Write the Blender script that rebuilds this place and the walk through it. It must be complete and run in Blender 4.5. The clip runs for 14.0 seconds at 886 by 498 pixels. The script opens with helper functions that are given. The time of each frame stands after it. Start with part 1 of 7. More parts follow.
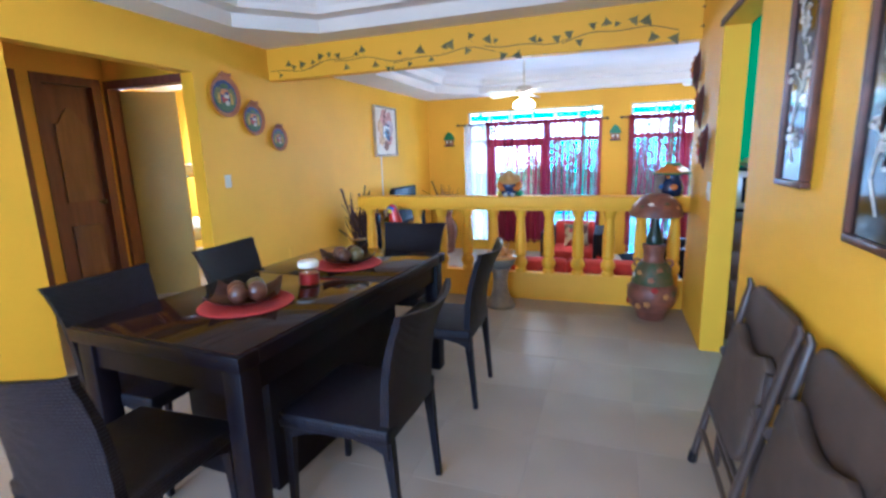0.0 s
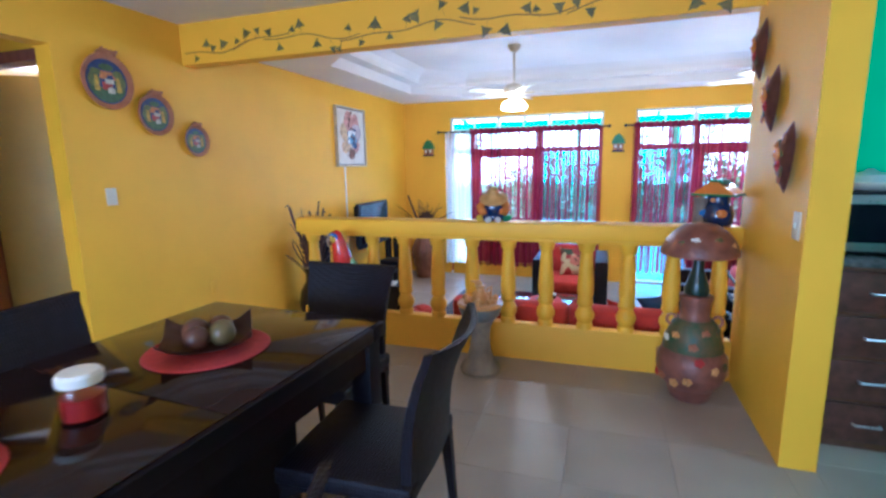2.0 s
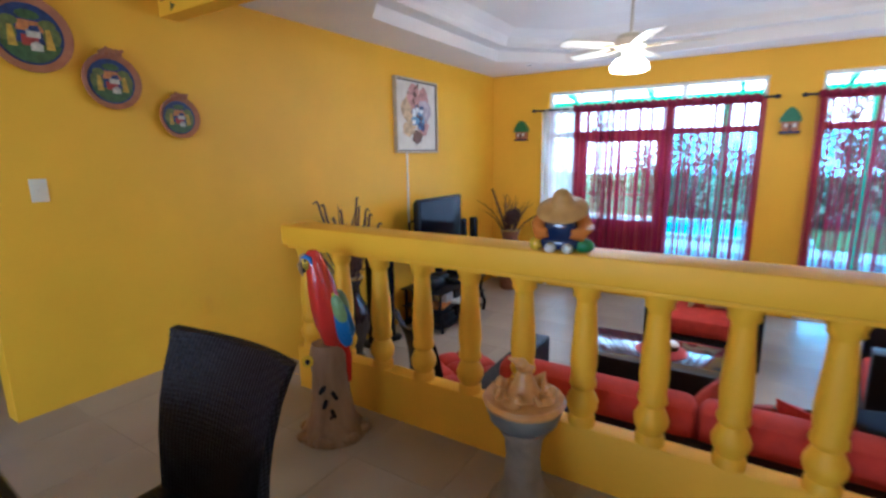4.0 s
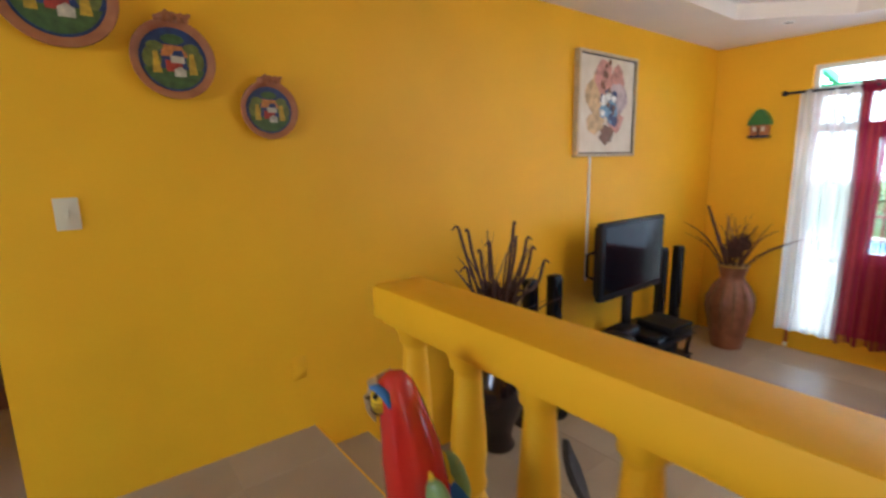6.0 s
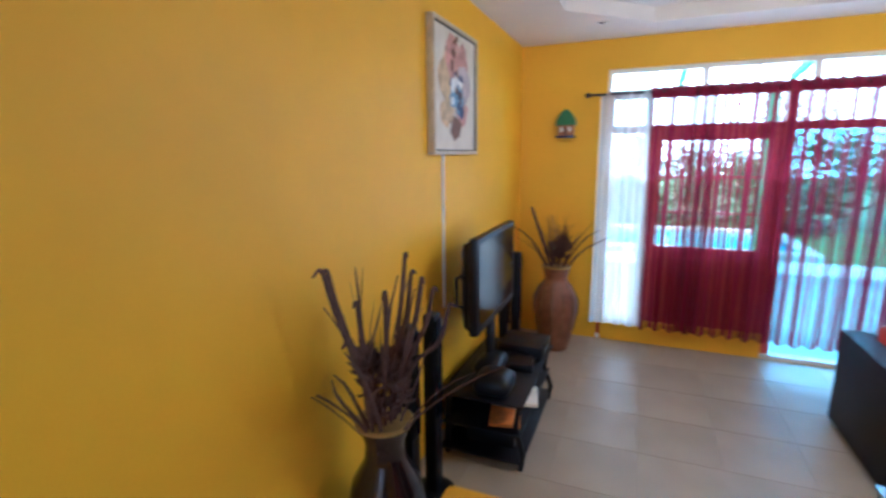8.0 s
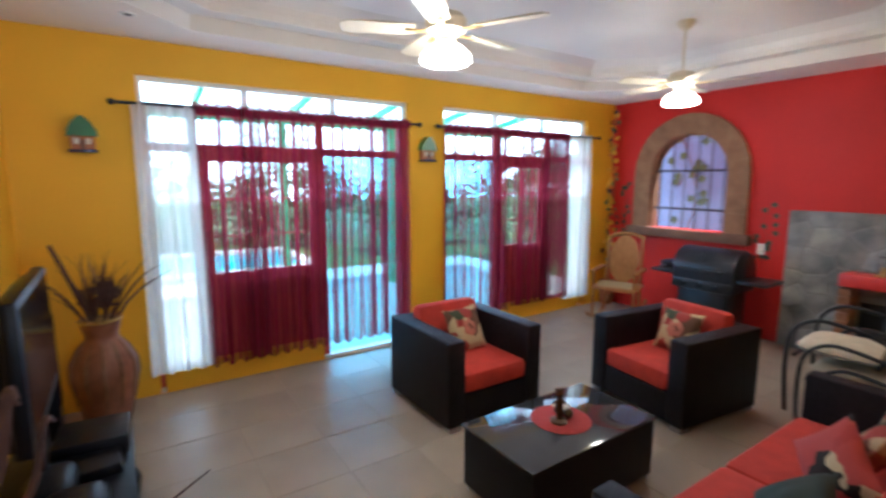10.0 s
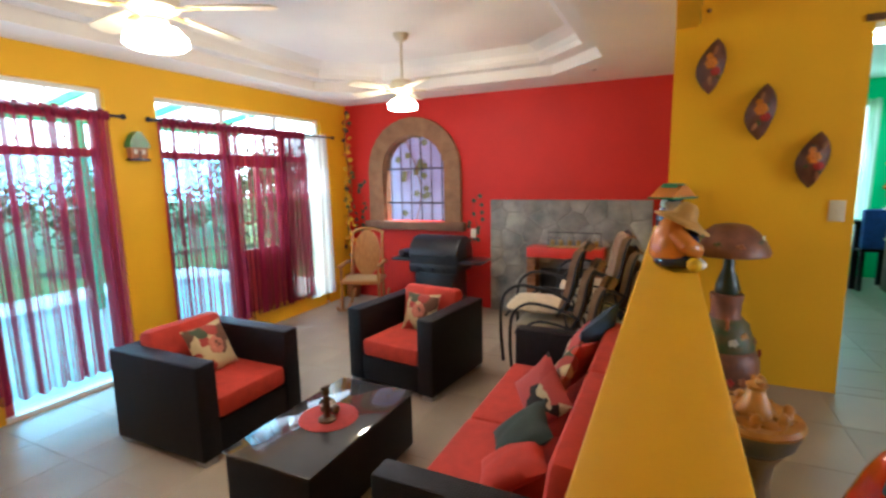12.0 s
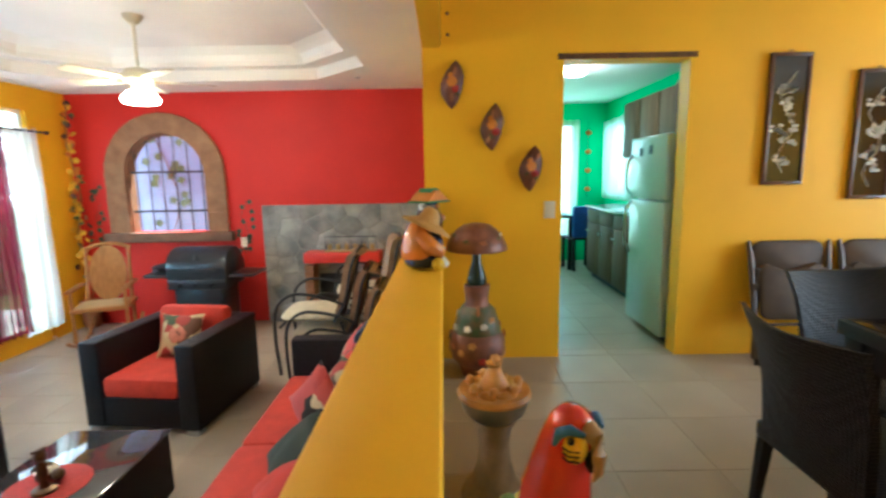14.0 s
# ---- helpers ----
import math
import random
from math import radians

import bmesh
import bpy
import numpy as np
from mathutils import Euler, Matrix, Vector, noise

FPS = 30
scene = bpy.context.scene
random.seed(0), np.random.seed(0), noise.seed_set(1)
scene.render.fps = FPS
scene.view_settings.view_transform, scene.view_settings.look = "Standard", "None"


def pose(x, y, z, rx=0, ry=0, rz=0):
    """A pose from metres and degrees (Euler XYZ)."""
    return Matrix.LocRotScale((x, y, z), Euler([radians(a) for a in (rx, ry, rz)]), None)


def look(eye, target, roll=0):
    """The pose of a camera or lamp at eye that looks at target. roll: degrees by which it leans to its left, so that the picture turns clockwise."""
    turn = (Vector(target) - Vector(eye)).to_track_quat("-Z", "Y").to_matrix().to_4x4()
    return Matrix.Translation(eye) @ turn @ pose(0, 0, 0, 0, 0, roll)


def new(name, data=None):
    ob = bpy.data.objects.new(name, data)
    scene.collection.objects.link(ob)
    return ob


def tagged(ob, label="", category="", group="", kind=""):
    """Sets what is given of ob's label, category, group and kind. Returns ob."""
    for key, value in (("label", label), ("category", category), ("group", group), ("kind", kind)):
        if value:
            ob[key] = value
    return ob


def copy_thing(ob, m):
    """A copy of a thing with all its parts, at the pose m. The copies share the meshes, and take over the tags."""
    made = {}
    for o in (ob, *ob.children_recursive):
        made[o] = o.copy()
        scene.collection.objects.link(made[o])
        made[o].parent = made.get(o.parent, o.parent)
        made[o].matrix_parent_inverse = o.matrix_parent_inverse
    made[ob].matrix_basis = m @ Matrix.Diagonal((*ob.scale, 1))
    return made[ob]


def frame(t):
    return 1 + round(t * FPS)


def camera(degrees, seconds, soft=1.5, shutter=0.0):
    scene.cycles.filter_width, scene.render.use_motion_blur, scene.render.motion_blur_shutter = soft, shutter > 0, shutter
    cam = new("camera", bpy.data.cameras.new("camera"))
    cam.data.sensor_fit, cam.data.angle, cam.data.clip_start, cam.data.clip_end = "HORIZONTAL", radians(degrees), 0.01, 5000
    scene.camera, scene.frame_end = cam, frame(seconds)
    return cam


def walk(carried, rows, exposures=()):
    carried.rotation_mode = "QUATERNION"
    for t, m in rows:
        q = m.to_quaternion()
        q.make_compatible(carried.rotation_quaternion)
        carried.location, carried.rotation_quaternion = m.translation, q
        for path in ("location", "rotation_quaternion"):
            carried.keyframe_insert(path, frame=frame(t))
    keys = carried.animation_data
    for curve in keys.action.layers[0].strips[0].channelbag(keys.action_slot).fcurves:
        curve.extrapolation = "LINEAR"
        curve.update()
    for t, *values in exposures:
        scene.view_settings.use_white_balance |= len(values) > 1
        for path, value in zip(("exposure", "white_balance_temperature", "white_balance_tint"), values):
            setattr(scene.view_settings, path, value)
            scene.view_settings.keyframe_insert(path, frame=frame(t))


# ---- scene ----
cam = camera(85.7, 14.0, 2.6, 0.5)
PATH = [
    (0, (0.434, 0.726, 1.344), (-0.23, 2.572, 0.953), -1.8),
    (0.5, (0.376, 0.978, 1.344), (-0.328, 2.817, 0.991), -1.5),
    (1, (0.296, 1.249, 1.323), (-0.355, 3.107, 0.972), -0.8),
    (1.5, (0.221, 1.537, 1.333), (-0.336, 3.421, 0.958), -2.4),
    (2, (0.234, 1.864, 1.33), (-0.389, 3.733, 0.983), -1.0),
    (2.2, (0.243, 1.99, 1.337), (-0.393, 3.846, 0.947), -0.6),
    (4.3, (0.061, 3.447, 1.309), (-1.09, 5.032, 0.907), -1.6),
    (4.5, (0.011, 3.56, 1.309), (-1.222, 5.077, 0.891), -2.0),
    (5, (-0.158, 3.878, 1.313), (-1.669, 5.131, 0.927), 0.5),
    (5.5, (-0.42, 4.095, 1.311), (-1.937, 5.335, 0.908), -1.1),
    (6, (-0.699, 4.234, 1.323), (-2.253, 5.439, 0.958), -1.1),
    (6.5, (-1.022, 4.365, 1.341), (-2.682, 5.423, 0.987), -0.2),
    (7, (-1.324, 4.448, 1.335), (-2.798, 5.76, 1.011), -1.9),
    (7.5, (-1.574, 4.515, 1.332), (-2.671, 6.15, 0.979), -0.5),
    (8, (-1.779, 4.653, 1.328), (-2.531, 6.466, 0.942), -0.6),
    (8.5, (-1.981, 4.739, 1.309), (-2.199, 6.69, 0.928), 0.2),
    (9, (-2.137, 4.814, 1.315), (-1.883, 6.764, 0.951), 1.6),
    (9.2, (-2.174, 4.86, 1.301), (-1.74, 6.784, 0.965), 1.2),
    (11.3, (-2.313, 5.053, 1.281), (-0.626, 6.088, 0.986), -0.5),
    (11.5, (-2.317, 5.048, 1.284), (-0.599, 6.029, 0.987), -0.9),
    (12, (-2.302, 5.032, 1.282), (-0.516, 5.884, 0.983), -1.1),
    (12.5, (-2.293, 5.020, 1.276), (-0.431, 5.690, 0.978), -1.9),
    (13, (-2.28, 4.999, 1.284), (-0.347, 5.426, 0.989), -1.6),
    (13.5, (-2.268, 4.973, 1.283), (-0.302, 5.201, 0.993), -1.4),
    (14, (-2.259, 4.929, 1.295), (-0.281, 4.932, 0.993), -1.0),
]
EXPOSURES = [
    (0, 2.44, 4250, 10), (2.2, 2.37, 4150, 11), (4.5, 1.97, 4850, 12), (6.5, 2.12, 5700, 12), (7.2, 2.36, 5300, 10), (7.6, 2.28, 4900, 10),
    (8.2, 1.90, 4700, 11), (9, 1.66, 4700, 9), (11.3, 2.02, 5650, 12), (12.5, 2.31, 5600, 4), (14, 2.57, 5450, 0),
]
walk(cam, [(t, look(eye, target, roll)) for t, eye, target, roll in PATH], EXPOSURES)

# ---- world and light ----
world = bpy.data.worlds.new("world")
scene.world = world
world.use_nodes = True
wn = world.node_tree
sky = wn.nodes.new("ShaderNodeTexSky")
sky.sky_type, sky.sun_disc = "NISHITA", False
sky.sun_elevation, sky.sun_rotation = radians(66), radians(150)
wn.links.new(sky.outputs[0], wn.nodes["Background"].inputs[0])
wn.nodes["Background"].inputs[1].default_value = 0.15


def lamp(name, kind, energy, m, color=(1, 1, 1), size=0.1, size_y=None):
    data = bpy.data.lights.new(name, kind)
    data.energy, data.color = energy, color
    if kind == "AREA":
        data.shape, data.size, data.size_y = "RECTANGLE", size, size_y or size
    elif kind == "SUN":
        data.angle = size
    else:
        data.shadow_soft_size = size
    ob = new(name, data)
    ob.matrix_world = m
    return ob


lamp("sun", "SUN", 5.0, look((6, 2, 26), (0, 8, 0)), (1, 0.95, 0.86), radians(0.6))
# daylight at the living room and kitchen openings; behind the walker, an added lamp
lamp("daylight_window_a", "AREA", 5, look((-0.95, 9.16, 1.0), (-0.95, 4.2, 5.2)), (0.72, 0.88, 1), 2.2, 1.5)
lamp("daylight_window_b", "AREA", 6, look((1.80, 9.16, 0.95), (1.8, 4.2, 4.6)), (0.72, 0.88, 1), 2.2, 1.5)
lamp("daylight_kitchen_side", "AREA", 3.0, look((4.31, 2.41, 1.49), (4.31, 3.4, 1.3)), (0.42, 0.95, 0.95), 1.0, 0.9)
lamp("daylight_kitchen", "AREA", 4.0, look((4.85, 3.6, 1.3), (0, 3.8, 1.0)), (0.42, 0.95, 0.95), 1.2, 1.4)
# fill for the dining room, set in an assumed, unseen window
lamp("back_fill", "AREA", 33, look((-0.9, -1.55, 1.35), (-0.9, 5, 0.9)), (0.86, 0.93, 1), 2.2, 1.3)

# ---- plan ----
XL, XR, XD, YW, LF = -2.89, 1.013, 3.523, 9.343, -0.453
CD, CL, CK = 2.42, 2.313, 2.30
YB = -1.5

# ---- materials ----


def mat(name, color, rough=0.5, metal=0.0, vary=0.12, scale=8.0, bump=0.0, bscale=60.0, spec=0.5, coat=0.0, color2=None, rvary=0.08, emit=None, strength=0.0, per_object=0.0, detail=4.0, stretch=(1, 1, 1)):
    m = bpy.data.materials.new(name)
    m.use_nodes = True
    nt = m.node_tree
    b = nt.nodes["Principled BSDF"]
    tc = nt.nodes.new("ShaderNodeTexCoord")
    mp = nt.nodes.new("ShaderNodeMapping")
    mp.inputs["Scale"].default_value = stretch
    nt.links.new(tc.outputs["Object"], mp.inputs[0])
    n1 = nt.nodes.new("ShaderNodeTexNoise")
    n1.inputs["Scale"].default_value, n1.inputs["Detail"].default_value = scale, detail
    nt.links.new(mp.outputs[0], n1.inputs[0])
    n2 = nt.nodes.new("ShaderNodeTexNoise")
    n2.inputs["Scale"].default_value, n2.inputs["Detail"].default_value = bscale, 3.0
    nt.links.new(mp.outputs[0], n2.inputs[0])
    ramp = nt.nodes.new("ShaderNodeValToRGB")
    c2 = color2 or tuple(min(1, c * (1 + vary)) for c in color)
    c1 = color if color2 else tuple(c * (1 - vary) for c in color)
    ramp.color_ramp.elements[0].position, ramp.color_ramp.elements[1].position = 0.32, 0.68
    ramp.color_ramp.elements[0].color, ramp.color_ramp.elements[1].color = (*c1, 1), (*c2, 1)
    nt.links.new(n1.outputs[0], ramp.inputs[0])
    out = ramp.outputs[0]
    if per_object:
        info = nt.nodes.new("ShaderNodeObjectInfo")
        hsv = nt.nodes.new("ShaderNodeHueSaturation")
        mr = nt.nodes.new("ShaderNodeMapRange")
        mr.inputs[3].default_value, mr.inputs[4].default_value = 1 - per_object, 1 + per_object
        nt.links.new(info.outputs["Random"], mr.inputs[0])
        nt.links.new(mr.outputs[0], hsv.inputs["Value"])
        nt.links.new(out, hsv.inputs["Color"])
        out = hsv.outputs[0]
    nt.links.new(out, b.inputs["Base Color"])
    rr = nt.nodes.new("ShaderNodeMapRange")
    rr.inputs[3].default_value, rr.inputs[4].default_value = max(0.02, rough - rvary), min(1, rough + rvary)
    nt.links.new(n2.outputs[0], rr.inputs[0])
    nt.links.new(rr.outputs[0], b.inputs["Roughness"])
    b.inputs["Metallic"].default_value = metal
    b.inputs["Specular IOR Level"].default_value = spec
    b.inputs["Coat Weight"].default_value = coat
    if bump:
        bp = nt.nodes.new("ShaderNodeBump")
        bp.inputs["Strength"].default_value, bp.inputs["Distance"].default_value = bump, 0.01
        nt.links.new(n2.outputs[0], bp.inputs["Height"])
        nt.links.new(bp.outputs[0], b.inputs["Normal"])
    if emit:
        b.inputs["Emission Color"].default_value, b.inputs["Emission Strength"].default_value = (*emit, 1), strength
    return m


def glass_mat(name, tint=(1, 1, 1), rough=0.0):
    m = bpy.data.materials.new(name)
    m.use_nodes = True
    nt = m.node_tree
    nt.nodes.remove(nt.nodes["Principled BSDF"])
    tr, gl, mx, lw, pw, fr = (nt.nodes.new("ShaderNode" + k) for k in ("BsdfTransparent", "BsdfGlossy", "MixShader", "LayerWeight", "Math", "MapRange"))
    pw.operation, pw.inputs[1].default_value = "POWER", 4.0
    fr.inputs[3].default_value, fr.inputs[4].default_value = 0.04, 0.8
    nt.links.new(lw.outputs["Facing"], pw.inputs[0])
    nt.links.new(pw.outputs[0], fr.inputs[0])
    tr.inputs[0].default_value = (*tint, 1)
    gl.inputs["Roughness"].default_value = rough
    nt.links.new(fr.outputs[0], mx.inputs[0])
    nt.links.new(tr.outputs[0], mx.inputs[1])
    nt.links.new(gl.outputs[0], mx.inputs[2])
    nt.links.new(mx.outputs[0], nt.nodes["Material Output"].inputs[0])
    return m


def sheer_mat(name, color, cover_lo, cover_hi, freq, through_light=0.35):
    """Thin curtain cloth: woven stripes that cover more or less of the light behind."""
    m = bpy.data.materials.new(name)
    m.use_nodes = True
    nt = m.node_tree
    nt.nodes.remove(nt.nodes["Principled BSDF"])
    tc = nt.nodes.new("ShaderNodeTexCoord")
    sep = nt.nodes.new("ShaderNodeSeparateXYZ")
    nt.links.new(tc.outputs["UV"], sep.inputs[0])
    wv = nt.nodes.new("ShaderNodeTexNoise")
    wv.noise_dimensions = "1D"
    wv.inputs["Scale"].default_value, wv.inputs["Detail"].default_value = freq, 2.0
    nt.links.new(sep.outputs[0], wv.inputs["W"])
    mr = nt.nodes.new("ShaderNodeMapRange")
    mr.inputs[1].default_value, mr.inputs[2].default_value = 0.45, 0.55
    mr.inputs[3].default_value, mr.inputs[4].default_value = cover_lo, cover_hi
    nt.links.new(wv.outputs[0], mr.inputs[0])
    df, tl, add, tr, mx = (nt.nodes.new("ShaderNode" + k) for k in ("BsdfDiffuse", "BsdfTranslucent", "MixShader", "BsdfTransparent", "MixShader"))
    df.inputs[0].default_value = tl.inputs[0].default_value = (*color, 1)
    add.inputs[0].default_value = through_light
    nt.links.new(df.outputs[0], add.inputs[1])
    nt.links.new(tl.outputs[0], add.inputs[2])
    nt.links.new(mr.outputs[0], mx.inputs[0])
    nt.links.new(tr.outputs[0], mx.inputs[1])
    nt.links.new(add.outputs[0], mx.inputs[2])
    nt.links.new(mx.outputs[0], nt.nodes["Material Output"].inputs[0])
    return m


def wicker_mat(name, color, scale=80.0):
    m = mat(name, color, 0.48, vary=0.25, scale=30, bump=0.0, spec=0.2)
    nt = m.node_tree
    b = nt.nodes["Principled BSDF"]
    tc = nt.nodes.new("ShaderNodeTexCoord")
    waves = []
    for d in ("X", "Y", "Z"):
        w = nt.nodes.new("ShaderNodeTexWave")
        w.bands_direction = d
        w.inputs["Scale"].default_value, w.inputs["Distortion"].default_value = scale / 3.1, 0.6
        nt.links.new(tc.outputs["Object"], w.inputs[0])
        waves.append(w)
    a1, a2 = nt.nodes.new("ShaderNodeMath"), nt.nodes.new("ShaderNodeMath")
    nt.links.new(waves[0].outputs["Fac"], a1.inputs[0])
    nt.links.new(waves[1].outputs["Fac"], a1.inputs[1])
    nt.links.new(a1.outputs[0], a2.inputs[0])
    nt.links.new(waves[2].outputs["Fac"], a2.inputs[1])
    bp = nt.nodes.new("ShaderNodeBump")
    bp.inputs["Strength"].default_value, bp.inputs["Distance"].default_value = 0.4, 0.003
    nt.links.new(a2.outputs[0], bp.inputs["Height"])
    nt.links.new(bp.outputs[0], b.inputs["Normal"])
    return m


def print_mat(name, stops, scale=11.0):
    """Printed cloth: irregular patches of a few flat dye colours."""
    m = mat(name, (0.5, 0.5, 0.5), 0.85, bump=0.2, bscale=220)
    nt = m.node_tree
    tc, nz, ad, vo, ra = (nt.nodes.new("ShaderNode" + k) for k in ("TexCoord", "TexNoise", "VectorMath", "TexVoronoi", "ValToRGB"))
    nz.inputs["Scale"].default_value = 14.0
    ad.operation = "MULTIPLY_ADD"
    ad.inputs[1].default_value = (0.07, 0.07, 0.07)
    vo.inputs["Scale"].default_value = scale
    nt.links.new(tc.outputs["Object"], nz.inputs[0])
    nt.links.new(nz.outputs["Color"], ad.inputs[0])
    nt.links.new(tc.outputs["Object"], ad.inputs[2])
    nt.links.new(ad.outputs[0], vo.inputs[0])
    ra.color_ramp.interpolation = "CONSTANT"
    while len(ra.color_ramp.elements) < len(stops):
        ra.color_ramp.elements.new(0.5)
    for e, (p, c) in zip(ra.color_ramp.elements, stops):
        e.position, e.color = p, (*c, 1)
    sep = nt.nodes.new("ShaderNodeSeparateColor")
    nt.links.new(vo.outputs["Color"], sep.inputs[0])
    nt.links.new(sep.outputs[0], ra.inputs[0])
    nt.links.new(ra.outputs[0], nt.nodes["Principled BSDF"].inputs["Base Color"])
    return m


M = {}
M["print_cream"] = print_mat("cream_floral_print", ((0.0, (0.50, 0.38, 0.20)), (0.30, (0.30, 0.035, 0.025)), (0.58, (0.12, 0.05, 0.025)), (0.72, (0.05, 0.065, 0.03)), (0.84, (0.45, 0.16, 0.10))), 9.0)
M["print_red"] = print_mat("red_floral_print", ((0.0, (0.46, 0.07, 0.06)), (0.42, (0.02, 0.016, 0.015)), (0.62, (0.56, 0.46, 0.28)), (0.80, (0.40, 0.05, 0.05))), 7.0)
M["yellow"] = mat("yellow_paint", (0.83, 0.455, 0.006), 0.55, vary=0.06, scale=1.3, bump=0.06, bscale=45, spec=0.35)
M["red_wall"] = mat("red_paint", (0.56, 0.020, 0.014), 0.6, vary=0.07, scale=1.6, bump=0.12, bscale=45, spec=0.3)
M["green_wall"] = mat("green_paint", (0.03, 0.55, 0.22), 0.6, vary=0.05, scale=2, bump=0.1, bscale=50)
M["ceiling"] = mat("ceiling_paint", (0.78, 0.72, 0.66), 0.8, vary=0.03, scale=2, bump=0.08, bscale=60)
M["trim_white"] = mat("white_trim", (0.82, 0.82, 0.80), 0.5, vary=0.03, scale=6)
M["tile"] = mat("floor_tile", (0.36, 0.293, 0.222), 0.40, vary=0.07, scale=2.2, bscale=6, spec=0.24, per_object=0.04, rvary=0.03, detail=2.0)
M["grout"] = mat("grout", (0.315, 0.257, 0.197), 0.45, vary=0.1, scale=20)
M["door_wood"] = mat("door_wood", (0.13, 0.045, 0.030), 0.45, color2=(0.19, 0.068, 0.040), scale=4, stretch=(6, 6, 0.6), bump=0.06, bscale=14)
M["door_panel"] = mat("door_panel_wood", (0.15, 0.068, 0.034), 0.45, color2=(0.21, 0.10, 0.048), scale=4, stretch=(6, 6, 0.6), bump=0.06, bscale=14)
M["door_olive"] = mat("olive_door", (0.40, 0.32, 0.085), 0.5, vary=0.06, scale=3)
M["dark_wood"] = mat("dark_table_wood", (0.006, 0.004, 0.006), 0.42, vary=0.2, scale=9, bump=0.03, bscale=30, spec=0.14)
M["table_glass"] = mat("smoked_table_glass", (0.020, 0.009, 0.007), 0.08, vary=0.12, scale=5, spec=0.22, rvary=0.02)
M["wicker"] = wicker_mat("dark_wicker", (0.008, 0.006, 0.009))
M["red_cushion"] = mat("red_fabric", (0.48, 0.035, 0.018), 0.85, vary=0.12, scale=14, bump=0.2, bscale=260)
M["black"] = mat("black_plastic", (0.006, 0.006, 0.009), 0.40, spec=0.22, vary=0.1, scale=10)
M["screen"] = mat("tv_screen", (0.004, 0.005, 0.008), 0.10, vary=0.05, scale=2, rvary=0.02, spec=0.14)
M["red_door"] = mat("red_door_paint", (0.50, 0.055, 0.045), 0.4, vary=0.12, scale=6, bump=0.05, bscale=30)
M["glass"] = glass_mat("clear_glass")
M["blue_glass"] = glass_mat("blue_tinted_glass", (0.60, 0.88, 1.0))
M["burgundy"] = sheer_mat("burgundy_sheer", (0.24, 0.022, 0.048), 0.40, 0.97, 32)
M["burgundy_dense"] = sheer_mat("burgundy_gathered", (0.24, 0.022, 0.048), 0.86, 0.985, 26)
M["white_sheer"] = sheer_mat("white_sheer", (0.66, 0.64, 0.60), 0.62, 0.90, 30, 0.65)

# ---- mesh helpers ----


def link_mesh(name, bm, material, parent=None, label="", smooth=None):
    me = bpy.data.meshes.new(name)
    bmesh.ops.recalc_face_normals(bm, faces=bm.faces)
    bm.to_mesh(me)
    bm.free()
    for k in material if isinstance(material, (list, tuple)) else [material]:
        me.materials.append(k)
    if smooth:
        me.polygons.foreach_set("use_smooth", [True] * len(me.polygons))
        me.set_sharp_from_angle(angle=radians(smooth))
    ob = new(name, me)
    ob.parent = parent
    if label:
        ob["label"] = label
    return ob


def part(name, bm, material, parent, label="", smooth=40):
    return link_mesh(name, bm, material, parent, label, smooth)


def thing(name, m, label, category, group="", kind=""):
    ob = new(name)
    ob.empty_display_size = 0.1
    ob.matrix_world = m
    return tagged(ob, label, category, group, kind)


def solid(name, bm, material, label, category, group="", kind="", smooth=40, m=None):
    ob = tagged(link_mesh(name, bm, material, None, "", smooth), label, category, group, kind)
    if m is not None:
        ob.matrix_world = m
    return ob


def B():
    return bmesh.new()


def box(bm, x0, x1, y0, y1, z0, z1, bev=0.0, m=None, mi=0):
    vs = [bm.verts.new((x, y, z)) for x in (x0, x1) for y in (y0, y1) for z in (z0, z1)]
    fs = [bm.faces.new([vs[i] for i in q]) for q in ((0, 1, 3, 2), (4, 6, 7, 5), (0, 4, 5, 1), (2, 3, 7, 6), (0, 2, 6, 4), (1, 5, 7, 3))]
    for f in fs:
        f.material_index = mi
    if bev:
        es = {e for f in fs for e in f.edges}
        r = bmesh.ops.bevel(bm, geom=list(es), offset=bev, segments=2, affect="EDGES", profile=0.5)
        vs = list({v for f in r["faces"] for v in f.verts} | {v for v in vs if v.is_valid})
    if m is not None:
        bmesh.ops.transform(bm, matrix=m, verts=vs)
    return bm


def ring_faces(bm, rings, closed=True, cap=(True, True), mi=0):
    n = len(rings[0])
    for a, b in zip(rings, rings[1:]):
        for i in range(n if closed else n - 1):
            j = (i + 1) % n
            f = bm.faces.new((a[i], a[j], b[j], b[i]))
            f.material_index = mi
    if cap[0] and n > 2:
        bm.faces.new(list(reversed(rings[0]))).material_index = mi
    if cap[1] and n > 2:
        bm.faces.new(rings[-1]).material_index = mi
    return bm


def lathe(bm, profile, seg=24, at=(0, 0, 0), sx=1.0, sy=1.0, m=None, mi=0):
    rings = []
    for r, z in profile:
        ring = []
        for i in range(seg):
            a = 2 * math.pi * i / seg
            p = Vector((at[0] + sx * r * math.cos(a), at[1] + sy * r * math.sin(a), at[2] + z))
            ring.append(bm.verts.new(m @ p if m is not None else p))
        rings.append(ring)
    return ring_faces(bm, rings, mi=mi)


